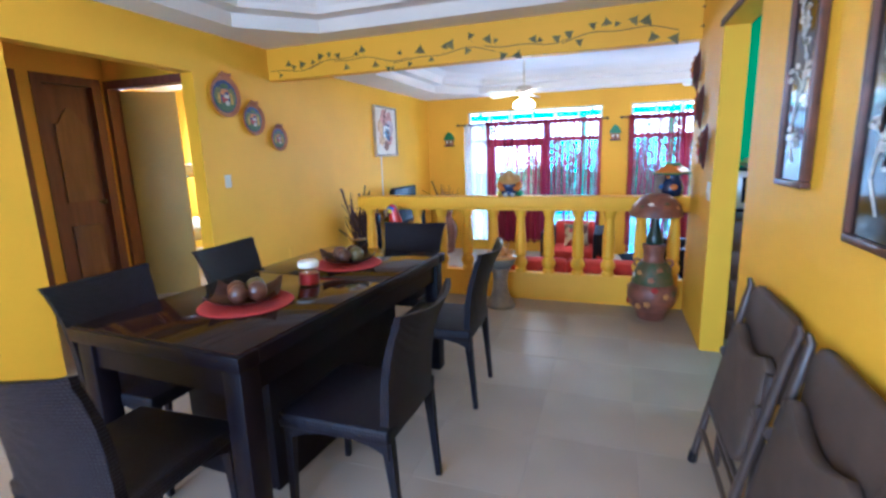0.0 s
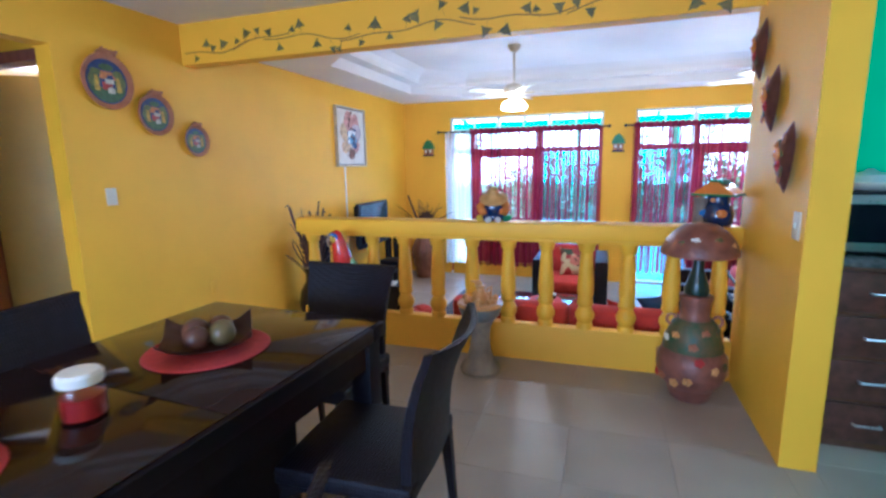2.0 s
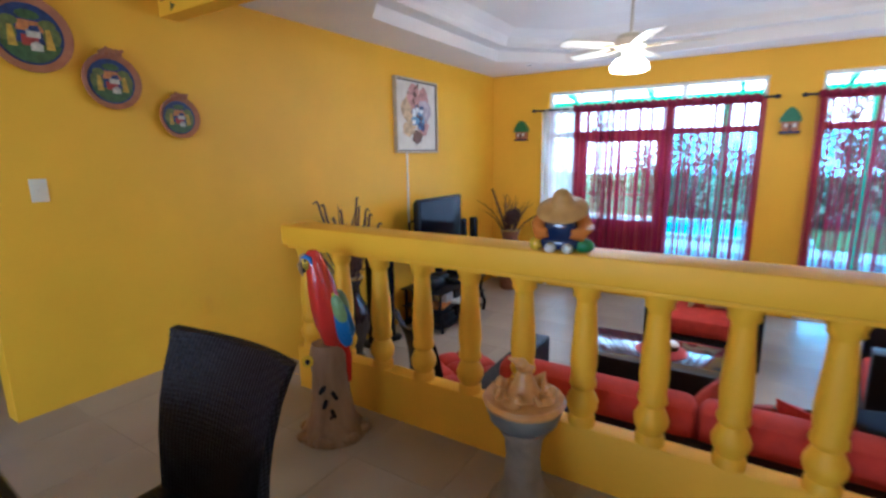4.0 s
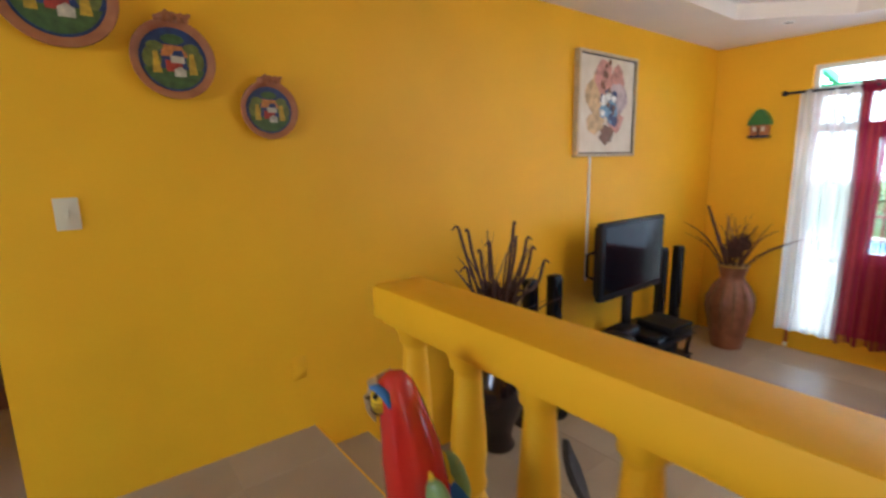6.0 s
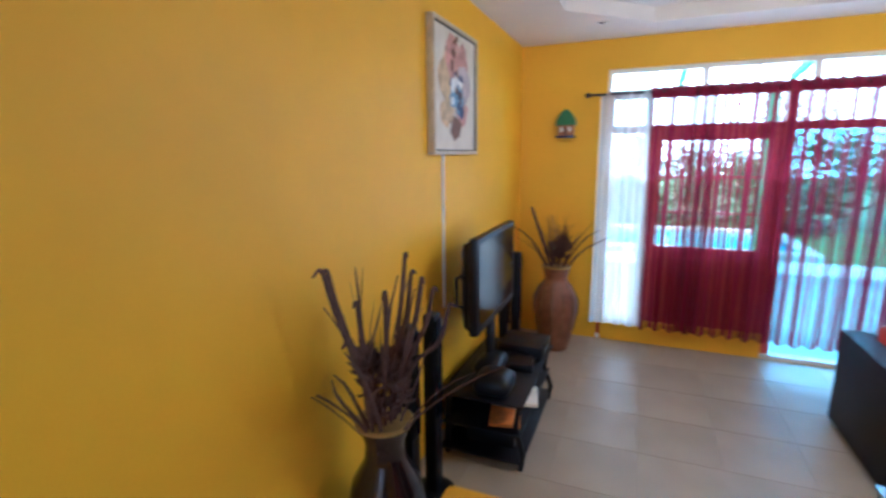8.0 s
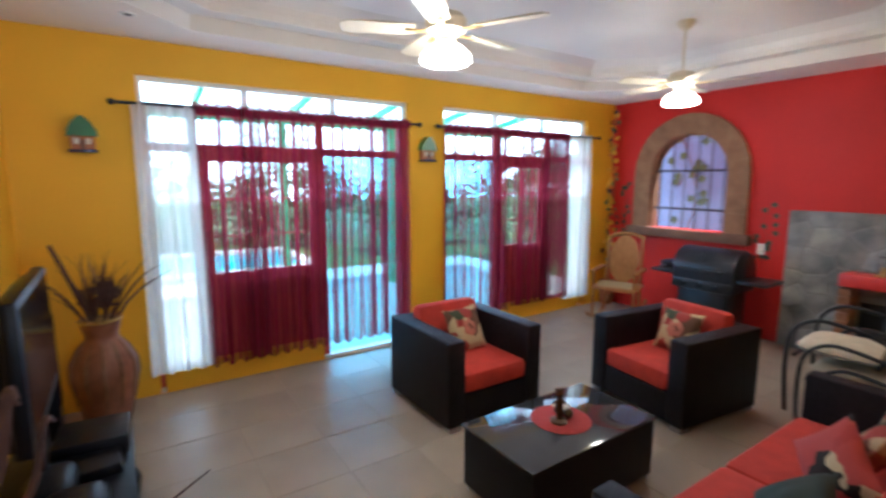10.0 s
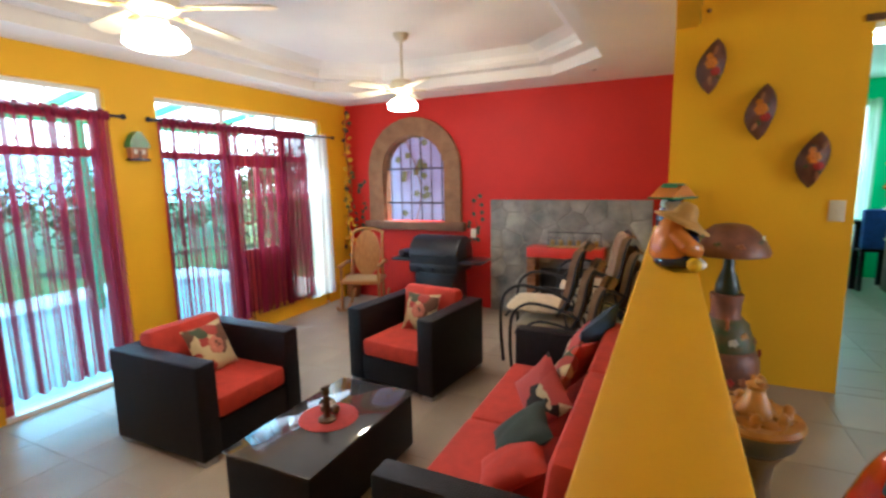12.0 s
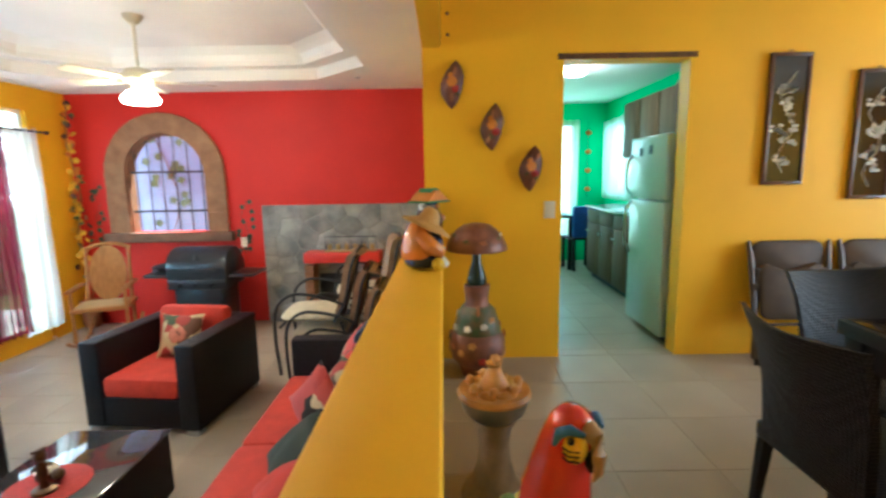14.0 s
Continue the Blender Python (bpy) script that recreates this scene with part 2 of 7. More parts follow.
def tube(bm, pts, r, seg=8, mi=0):
    pts = [Vector(p) for p in pts]
    rs = r if isinstance(r, (list, tuple)) else [r] * len(pts)
    rings, up = [], Vector((0.31, 0.17, 0.93))
    for i, p in enumerate(pts):
        d = (pts[min(i + 1, len(pts) - 1)] - pts[max(i - 1, 0)]).normalized()
        if abs(d.dot(up)) > 0.97:
            up = Vector((0.95, 0.2, 0.1))
        u = d.cross(up).normalized()
        v = d.cross(u)
        rings.append([bm.verts.new(p + rs[i] * (math.cos(2 * math.pi * k / seg) * u + math.sin(2 * math.pi * k / seg) * v)) for k in range(seg)])
    return ring_faces(bm, rings, mi=mi)


def prism(bm, outline, d0, d1, axis="y", mi=0, m=None):
    """A flat outline, given in the plane across the axis, made solid from d0 to d1."""
    def at(a, b, d):
        p = {"x": (d, a, b), "y": (a, d, b), "z": (a, b, d)}[axis]
        return m @ Vector(p) if m is not None else Vector(p)
    return ring_faces(bm, [[bm.verts.new(at(a, b, d)) for a, b in outline] for d in (d0, d1)], mi=mi)


def puff(bm, sx, sy, sz, m, e=0.45, nu=20, nv=10, mi=0):
    """A stuffed, rounded block."""
    def p(w, k):
        return math.copysign(abs(w) ** k, w)
    rings = []
    for j in range(1, nv):
        v = math.pi * (j / nv - 0.5)
        ring = []
        for i in range(nu):
            u = 2 * math.pi * i / nu
            c = p(math.cos(v), 0.8)
            ring.append(bm.verts.new(m @ Vector((sx * c * p(math.cos(u), e), sy * c * p(math.sin(u), e), sz * p(math.sin(v), 0.8)))))
        rings.append(ring)
    return ring_faces(bm, rings, mi=mi)


def ball(bm, c, r, seg=14, s=(1, 1, 1), mi=0, m=None):
    prof = [(r * math.cos(math.pi * (k / 8 - 0.5)), r * math.sin(math.pi * (k / 8 - 0.5))) for k in range(1, 8)]
    rings = []
    for rr, z in prof:
        ring = []
        for i in range(seg):
            a = 2 * math.pi * i / seg
            p = Vector((c[0] + s[0] * rr * math.cos(a), c[1] + s[1] * rr * math.sin(a), c[2] + s[2] * z))
            ring.append(bm.verts.new(m @ p if m is not None else p))
        rings.append(ring)
    return ring_faces(bm, rings, mi=mi)


def grid_wall(bm, axis, p0, p1, a0, a1, z0, z1, holes=()):
    """A wall from p0 to p1 in thickness, a0 to a1 along, with holes (a, a, z, z) right through it."""
    As = sorted({a0, a1, *[h[0] for h in holes], *[h[1] for h in holes]})
    Zs = sorted({z0, z1, *[h[2] for h in holes], *[h[3] for h in holes]})

    def full(i, j):
        if not (0 <= i < len(As) - 1 and 0 <= j < len(Zs) - 1):
            return False
        a, z = (As[i] + As[i + 1]) / 2, (Zs[j] + Zs[j + 1]) / 2
        return not any(h[0] < a < h[1] and h[2] < z < h[3] for h in holes)
    cache = {}

    def v(i, j, k):
        if (i, j, k) not in cache:
            p = (p0, p1)[k]
            cache[i, j, k] = bm.verts.new((p, As[i], Zs[j]) if axis == "x" else (As[i], p, Zs[j]))
        return cache[i, j, k]
    for i in range(len(As) - 1):
        for j in range(len(Zs) - 1):
            if not full(i, j):
                continue
            for k in (0, 1):
                bm.faces.new((v(i, j, k), v(i + 1, j, k), v(i + 1, j + 1, k), v(i, j + 1, k)))
            for (di, dj), (q0, q1) in {(-1, 0): ((i, j), (i, j + 1)), (1, 0): ((i + 1, j), (i + 1, j + 1)), (0, -1): ((i, j), (i + 1, j)), (0, 1): ((i, j + 1), (i + 1, j + 1))}.items():
                if not full(i + di, j + dj):
                    bm.faces.new((v(*q0, 0), v(*q1, 0), v(*q1, 1), v(*q0, 1)))
    return bm


def structure(name, bm, material, label, category, smooth=None):
    return solid(name, bm, material, label, category, kind="structure", smooth=smooth)


# ---- large structure ----
floor_d = structure("floor_dining", box(B(), XL, XR + 0.14, YB, 5.08, -0.62, -0.0022), M["grout"], "beige ceramic tiled floor of the dining room", "floor")
floor_l = structure("floor_living", box(B(), XL - 0.1, XD + 0.1, 5.09, YW + 0.2, -0.75, LF - 0.0022), M["grout"], "beige ceramic tiled floor of the sunken living room", "floor")
floor_k = structure("floor_kitchen", box(B(), XR + 0.14, 5.0, 2.4, 4.955, -0.62, -0.0022), M["grout"], "beige ceramic tiled kitchen floor", "floor")
floor_h = structure("floor_hall", box(box(B(), -6.3, XL - 0.13, 2.0, 6.6, -0.62, -0.002), XL - 0.13, XL, 2.63, 3.97, -0.62, -0.002), M["tile"], "beige tiled floor of the hallway and bedroom", "floor")

structure("wall_west", grid_wall(B(), "x", XL - 0.13, XL, YB, YW + 0.15, -0.75, 2.7, [(2.63, 3.97, -0.75, 2.075)]), M["yellow"], "bright yellow painted wall with a wide hallway opening", "wall")
structure("wall_east", grid_wall(B(), "x", XR, XR + 0.14, YB, 5.05, -0.62, 2.7, [(3.29, 4.12, -0.62, 2.03)]), M["yellow"], "bright yellow painted wall with the kitchen opening", "wall")
structure("wall_north", grid_wall(B(), "y", YW, YW + 0.15, XL, XD + 0.15, -0.75, 2.7, [(-2.11, 0.22, LF, 2.06), (0.66, 2.96, LF, 2.06)]), M["yellow"], "yellow painted wall with two wide garden openings", "wall")
# the opening in this unseen wall is added to let the fill lamp through
structure("wall_south", grid_wall(B(), "y", YB - 0.15, YB, XL - 0.13, XR + 0.14, -0.62, 2.7, [(-2.0, 0.2, 0.7, 2.0)]), M["yellow"], "unseen yellow back wall with an opening added for the fill lamp", "wall")

bm = grid_wall(B(), "x", XD, XD + 0.15, 5.05, YW, -0.75, 2.7, [(7.78, 8.73, 0.68, 1.85)])
for side in (-1, 1):
    arc = [(8.23 + side * 0.475 * math.cos(a), 1.375 + 0.475 * math.sin(a)) for a in np.linspace(0, math.pi / 2, 9)]
    prism(bm, arc + [(8.23 + side * 0.475, 1.85)], XD, XD + 0.15, "x")
structure("wall_red", bm, M["red_wall"], "deep red painted wall with an arched window", "wall")
structure("wall_living_south", grid_wall(B(), "y", 4.955, 5.05, XR + 0.14, XD + 0.15, -0.75, 2.7), M["yellow"], "yellow painted wall behind the kitchen", "wall")

structure("beam", box(B(), XL, XR + 0.002, 4.93, 5.05, 2.12, 2.7, 0.004), M["yellow"], "yellow plastered beam over the balustrade", "beam")


def tray_ceiling(name, x0, x1, y0, y1, z, o, ch, steps, label):
    bm = B()
    ox0, ox1, oy0, oy1 = o

    def octagon(g):
        a, b, c, d, k = ox0 + g, ox1 - g, oy0 + g, oy1 - g, ch - 0.4 * g
        return [(a + k, c), (b - k, c), (b, c + k), (b, d - k), (b - k, d), (a + k, d), (a, d - k), (a, c + k)]
    R = [bm.verts.new((*p, z)) for p in ((x0, y0), (x1, y0), (x1, y1), (x0, y1))]
    ring = [bm.verts.new((*p, z)) for p in octagon(0)]
    for k in range(4):
        bm.faces.new((R[k], R[(k + 1) % 4], ring[2 * k + 1], ring[2 * k]))
        bm.faces.new((R[(k + 1) % 4], ring[(2 * k + 2) % 8], ring[2 * k + 1]))
    g, zz = 0.0, z
    for dg, dz in steps:
        g, zz = g + dg, zz + dz
        nxt = [bm.verts.new((*p, zz)) for p in octagon(g)]
        for i in range(8):
            bm.faces.new((ring[i], ring[(i + 1) % 8], nxt[(i + 1) % 8], nxt[i]))
        ring = nxt
    bm.faces.new(ring)
    ob = structure(name, bm, M["ceiling"], label, "ceiling")
    return ob


STEPS = [(0.0, 0.11), (0.16, 0.0), (0.0, 0.05), (0.03, 0.05), (0.05, 0.03), (0.06, 0.03)]
tray_ceiling("ceiling_living", XL, XD, 5.05, YW, CL, (-2.35, 2.93, 5.64, 8.9), 0.58, STEPS, "white plastered tray ceiling with stepped octagonal recess")
tray_ceiling("ceiling_dining", XL, XR, YB, 4.93, CD, (-2.57, 0.62, -0.9, 4.63), 0.5, STEPS, "white plastered tray ceiling over the dining table")
structure("ceiling_kitchen", box(B(), XR + 0.14, 5.0, 2.4, 4.955, CK, CK + 0.05), M["ceiling"], "plain white kitchen ceiling", "ceiling")
structure("ceiling_hall", box(B(), -6.3, XL - 0.13, 2.0, 6.6, 2.4, 2.45), M["ceiling"], "plain white hallway ceiling", "ceiling")
structure("roof_slab", box(box(B(), -6.5, 3.7, YB - 0.15, YW + 0.15, 2.75, 2.9), 3.7, 5.2, YB - 0.15, 5.1, 2.75, 2.9), M["ceiling"], "concrete roof slab over the rooms", "roof")

# steps down to the living room
for k in (1, 2):
    structure("step", box(B(), XL, -1.97, 5.08 + 0.3 * (k - 1), 5.08 + 0.3 * k, LF, -0.151 * k, 0.004), M["tile"], "beige tiled step down to the living room", "step")
structure("floor_edge", box(B(), XL, XR, 5.082, 5.092, LF, -0.006), M["yellow"], "yellow riser under the balustrade", "riser")

# hallway and bedroom beyond the opening
structure("wall_hall_west", grid_wall(B(), "x", -4.25, -4.1, 2.0, 4.1, 0, 2.4, [(2.50, 3.34, 0, 2.08), (3.50, 4.02, 0, 2.08)]), M["yellow"], "yellow hallway wall with two door openings", "wall")
structure("wall_hall_north", grid_wall(B(), "y", 4.1, 4.22, -4.25, XL - 0.13, 0, 2.4, [(-4.1, -3.06, 0, 2.06)]), M["yellow"], "yellow hallway wall with a bedroom doorway", "wall")
structure("wall_hall_south", grid_wall(B(), "y", 2.0, 2.12, -4.1, XL - 0.13, 0, 2.4), M["yellow"], "yellow hallway end wall", "wall")
structure("wall_bedroom", box(box(B(), -6.3, -6.2, 2.0, 6.6, 0, 2.4), -6.2, XL - 0.13, 6.5, 6.6, 0, 2.4), M["yellow"], "pale bedroom walls", "wall")

# kitchen shell
structure("wall_kitchen_south", grid_wall(B(), "y", 2.4, 2.52, XR + 0.14, 5.0, 0, CK, [(3.80, 4.82, 1.02, 1.96)]), M["green_wall"], "green painted kitchen wall with a window opening", "wall")
structure("wall_kitchen_north", box(B(), XR + 0.14, 4.9, 4.90, 4.952, 0, CK), M["green_wall"], "green painted kitchen wall", "wall")
structure("wall_kitchen_east", grid_wall(B(), "x", 4.9, 5.0, 2.52, 4.9, 0, CK, [(2.98, 4.3, 0.4, 2.0)]), M["green_wall"], "green painted kitchen wall with a window opening", "wall")

for x0, x1 in ((-2.075, -0.73), (1.49, 2.925)):
    structure("low_sill_wall", box(B(), x0, x1, YW - 0.004, YW + 0.045, LF, -0.24, 0.004), M["yellow"], "low yellow sill wall under the garden window", "wall")

# ---- balustrade ----
bal = thing("balustrade", pose(-0.48, 5.03, 0), "yellow plastered balustrade with turned balusters", "balustrade")
bm = box(B(), -1.49, 1.49, -0.095, 0.09, 0.845, 0.95, 0.012)
box(bm, -1.47, 1.49, -0.07, 0.065, 0.825, 0.85, 0.004)
part("handrail", bm, M["yellow"], bal)
part("base_wall", box(B(), -1.49, 1.49, -0.04, 0.045, -0.453, 0.25, 0.008), M["yellow"], bal)
BAL = [(0.052, 0.0), (0.052, 0.03), (0.044, 0.04), (0.060, 0.075), (0.062, 0.10), (0.047, 0.135), (0.040, 0.15), (0.052, 0.165), (0.052, 0.18), (0.046, 0.20), (0.052, 0.26), (0.050, 0.32), (0.042, 0.43), (0.038, 0.50), (0.040, 0.515), (0.050, 0.525), (0.050, 0.545), (0.058, 0.56), (0.058, 0.58)]
for k in range(12):
    part("baluster", lathe(B(), BAL, 16, (0.92 + 0.48 - 0.2545 * k, 0.0, 0.25)), M["yellow"], bal, smooth=50)

# ---- dining room ----
M["terracotta"] = mat("terracotta", (0.30, 0.10, 0.04), 0.6, color2=(0.42, 0.17, 0.07), scale=12, bump=0.15, bscale=60)
M["lamp_clay"] = mat("dark_clay", (0.15, 0.055, 0.035), 0.45, color2=(0.25, 0.095, 0.055), scale=15, bump=0.25, bscale=50)
M["clay_green"] = mat("green_glaze", (0.035, 0.085, 0.03), 0.5, color2=(0.15, 0.09, 0.035), scale=18, bump=0.2, bscale=40)
M["stone_grey"] = mat("weathered_cement", (0.20, 0.16, 0.12), 0.85, color2=(0.34, 0.27, 0.19), scale=9, bump=0.4, bscale=40)
M["slate_glaze"] = mat("slate_blue_glaze", (0.10, 0.115, 0.12), 0.4, color2=(0.22, 0.21, 0.18), scale=7, bump=0.2, bscale=30)
M["amber_glaze"] = mat("amber_glaze", (0.50, 0.22, 0.05), 0.35, color2=(0.66, 0.36, 0.10), scale=14, bump=0.15, bscale=35)
M["gloss_red"] = mat("gloss_red", (0.55, 0.025, 0.015), 0.18, vary=0.08, scale=8, coat=0.4)
M["gloss_blue"] = mat("gloss_blue", (0.008, 0.02, 0.07), 0.18, vary=0.15, scale=8, coat=0.4)
M["mid_blue"] = mat("mid_blue", (0.02, 0.14, 0.40), 0.3, vary=0.15, scale=10)
M["gloss_orange"] = mat("gloss_orange", (0.60, 0.20, 0.03), 0.22, vary=0.1, scale=8, coat=0.3)
M["gloss_yellow"] = mat("gloss_yellow", (0.75, 0.50, 0.02), 0.25, vary=0.1, scale=9)
M["gloss_green"] = mat("gloss_green", (0.03, 0.17, 0.05), 0.3, vary=0.2, scale=9)
M["straw"] = mat("straw_hat", (0.50, 0.28, 0.07), 0.6, vary=0.15, scale=20, bump=0.3, bscale=90)
M["off_white"] = mat("off_white", (0.72, 0.70, 0.62), 0.45, vary=0.06, scale=10)
M["dark_wood_ball"] = mat("dark_carved_wood", (0.06, 0.025, 0.015), 0.35, color2=(0.13, 0.05, 0.03), scale=20)
M["olive_ball"] = mat("olive_ball", (0.09, 0.075, 0.02), 0.35, color2=(0.16, 0.11, 0.04), scale=18)
M["red_mat"] = mat("red_woven_mat", (0.40, 0.030, 0.025), 0.75, vary=0.15, scale=60, bump=0.5, bscale=150)
M["bark"] = mat("bark", (0.12, 0.06, 0.03), 0.8, color2=(0.26, 0.14, 0.07), scale=10, bump=0.5, bscale=30, stretch=(3, 3, 1))
M["folding"] = mat("brown_vinyl", (0.070, 0.047, 0.033), 0.62, spec=0.25, vary=0.12, scale=12, bump=0.05, bscale=120)
M["folding_frame"] = mat("brown_metal", (0.055, 0.038, 0.030), 0.38, vary=0.1, scale=12)
M["pearl"] = mat("mother_of_pearl", (0.62, 0.58, 0.50), 0.25, vary=0.15, scale=30)
M["lacquer"] = mat("black_lacquer", (0.010, 0.008, 0.008), 0.10, vary=0.1, scale=5, rvary=0.03)
M["gold_frame"] = mat("aged_gilt", (0.16, 0.10, 0.045), 0.4, vary=0.15, scale=25)
M["plastic"] = mat("ivory_plastic", (0.66, 0.60, 0.46), 0.4, vary=0.03, scale=10)
M["leaf_paint"] = mat("dark_leaf_paint", (0.035, 0.06, 0.035), 0.6, vary=0.35, scale=20)
M["vine_paint"] = mat("olive_leaf_paint", (0.085, 0.080, 0.028), 0.6, color2=(0.19, 0.15, 0.045), scale=25, per_object=0.3)
M["stem_paint"] = mat("brown_stem_paint", (0.22, 0.10, 0.03), 0.6, vary=0.2, scale=20)
M["wax"] = mat("red_wax", (0.25, 0.012, 0.012), 0.35, vary=0.1, scale=12)


def dining_chair(m, group="chairs round the dining table"):
    c = thing("dining_chair", m, "dark brown woven wicker dining chair with tapered legs", "chair", group)
    bm = box(B(), -0.225, 0.225, -0.21, 0.235, 0.385, 0.445, 0.014)
    part("seat", bm, M["wicker"], c)
    prof = [(-0.185, 0.40), (-0.197, 0.50), (-0.212, 0.60), (-0.235, 0.68), (-0.265, 0.755), (-0.297, 0.812), (-0.315, 0.84)]
    bm = B()
    rings = []
    for k, (y, z) in enumerate(prof):
        t = k / 6
        w, th = 0.200 + 0.012 * t + 0.030 * t * t, 0.034 - 0.002 * k
        xs = np.linspace(-w, w, 9)
        front = [bm.verts.new((x, y + (0.018 + 0.034 * t) * (x / w) ** 2, z + 0.016 * t * t * (x / w) ** 2)) for x in xs]
        back = [bm.verts.new((x, y - th + (0.018 + 0.034 * t) * (x / w) ** 2, z + 0.003 + 0.016 * t * t * (x / w) ** 2)) for x in xs[::-1]]
        rings.append(front + back)
    part("backrest", ring_faces(bm, rings), M["wicker"], c, smooth=35)
    for x, y, dy in ((-0.195, 0.205, 0.015), (0.195, 0.205, 0.015), (-0.19, -0.19, -0.035), (0.19, -0.19, -0.035)):
        bm = B()
        rings = [[bm.verts.new((x + a * w, y + dy * (1 - z / 0.4) + b * w, z)) for a, b in ((-1, -1), (1, -1), (1, 1), (-1, 1))] for w, z in ((0.011, 0.0), (0.014, 0.2), (0.019, 0.39))]
        part("leg", ring_faces(bm, rings), M["wicker"], c)
    for sx in (-1, 1):
        bm = B()
        arc = [(0.205 * math.cos(a), 0.39 - 0.07 * (1 - math.sin(a))) for a in np.linspace(0.15, math.pi - 0.15, 9)]
        prism(bm, arc + [(-0.2, 0.395), (0.2, 0.395)], sx * 0.205 - 0.012, sx * 0.205 + 0.012, "x")
        part("apron", bm, M["wicker"], c)
    return c


first = dining_chair(pose(-0.45, 2.23, 0, 0, 0, 90))
for x, y, r in ((-0.45, 3.165, 92), (-1.46, 2.17, -90), (-1.46, 2.93, -88), (-0.93, 3.645, 180), (-1.0, 1.68, 2)):
    copy_thing(first, pose(x, y, 0, 0, 0, r))

tab = thing("dining_table", pose(-1.016, 2.66, 0, 0, 0, -3.5) @ Matrix.Diagonal((0.965, 1, 1, 1)), "dark wooden dining table with an inset smoked glass top", "table")
for x0, x1, y0, y1 in ((-0.445, 0.445, -0.83, -0.74), (-0.445, 0.445, 0.74, 0.83), (-0.445, -0.355, -0.74, 0.74), (0.355, 0.445, -0.74, 0.74)):
    part("top_frame", box(B(), x0, x1, y0, y1, 0.69, 0.743, 0.004), M["dark_wood"], tab)
part("top_panel", box(B(), -0.428, 0.428, -0.813, 0.07, 0.7435, 0.7485, 0.002), M["table_glass"], tab, "smoked brown glass panel")
part("top_panel", box(B(), -0.428, 0.428, 0.074, 0.813, 0.7435, 0.7485, 0.002), M["table_glass"], tab, "smoked brown glass panel")
part("under_panel", box(B(), -0.355, 0.355, -0.74, 0.74, 0.70, 0.735), M["dark_wood"], tab)
part("pedestal", box(B(), -0.24, 0.24, -0.52, 0.52, 0.0, 0.69, 0.006), M["dark_wood"], tab)
for x0, x1, y0, y1 in ((-0.41, 0.41, -0.795, -0.77), (-0.41, 0.41, 0.77, 0.795), (-0.41, -0.385, -0.77, 0.77), (0.385, 0.41, -0.77, 0.77)):
    part("apron", box(B(), x0, x1, y0, y1, 0.585, 0.69), M["dark_wood"], tab)
for sx in (-1, 1):
    for sy in (-1, 1):
        part("leg", box(B(), sx * 0.385 - 0.042, sx * 0.385 + 0.042, sy * 0.77 - 0.042, sy * 0.77 + 0.042, 0, 0.69, 0.006), M["dark_wood"], tab)

for x, y, seed in ((-1.01, 2.27, 1), (-0.97, 3.03, 2)):
    rnd = random.Random(seed)
    solid("placemat", lathe(B(), [(0.0, 0), (0.188, 0), (0.192, 0.003), (0.188, 0.007), (0.0, 0.007)][1:-1], 40), M["red_mat"], "round red woven placemat on the dining table", "placemat", "placemats on the dining table", m=pose(x, y, 0.749))
    pl = thing("plate", pose(x, y, 0.757, 0, 0, 24 + 8 * seed), "square dark wooden plate with upturned corners", "plate", "square plates on placemats")
    bm = B()
    n = 8
    g = [[bm.verts.new((a * 0.27 - 0.135, b * 0.27 - 0.135, 0.006 + 0.05 * (abs(2 * a - 1) ** 3 * 0.5 + abs(2 * b - 1) ** 3 * 0.5) + 0.02 * abs(2 * a - 1) ** 3 * abs(2 * b - 1) ** 3)) for a in np.linspace(0, 1, n)] for b in np.linspace(0, 1, n)]
    fs = [bm.faces.new((g[j][i], g[j][i + 1], g[j + 1][i + 1], g[j + 1][i])) for j in range(n - 1) for i in range(n - 1)]
    bmesh.ops.solidify(bm, geom=fs, thickness=0.007)
    part("dish", bm, M["dark_wood_ball"], pl)
    for k, (dx, dy) in enumerate(((-0.045, 0.0), (0.05, 0.012), (0.0, 0.062), (0.012, -0.055))):
        ob = solid("decor_ball", ball(B(), (0, 0, 0), 0.039 + 0.004 * rnd.random(), 18), M["olive_ball"] if (k + seed) % 3 == 0 else M["dark_wood_ball"], "dark carved decorative ball on a wooden plate", "ornament", "decorative balls", smooth=80)
        ob.matrix_world = pose(x + dx, y + dy, 0.806, 20 * k, 10, 30 * k)

jar = thing("candle_jar", pose(-0.925, 2.6, 0.749), "glass candle jar with red wax and a white lid", "candle")
part("jar", lathe(B(), [(0.046, 0.0), (0.05, 0.006), (0.05, 0.08), (0.045, 0.088)], 28), M["glass"], jar, "clear glass jar")
part("wax", lathe(B(), [(0.045, 0.006), (0.046, 0.012), (0.046, 0.058)], 28), M["wax"], jar, "dark red candle wax")
part("lid", lathe(B(), [(0.047, 0.088), (0.049, 0.092), (0.049, 0.11), (0.043, 0.117), (0.02, 0.118)], 28), M["off_white"], jar, "white lid")

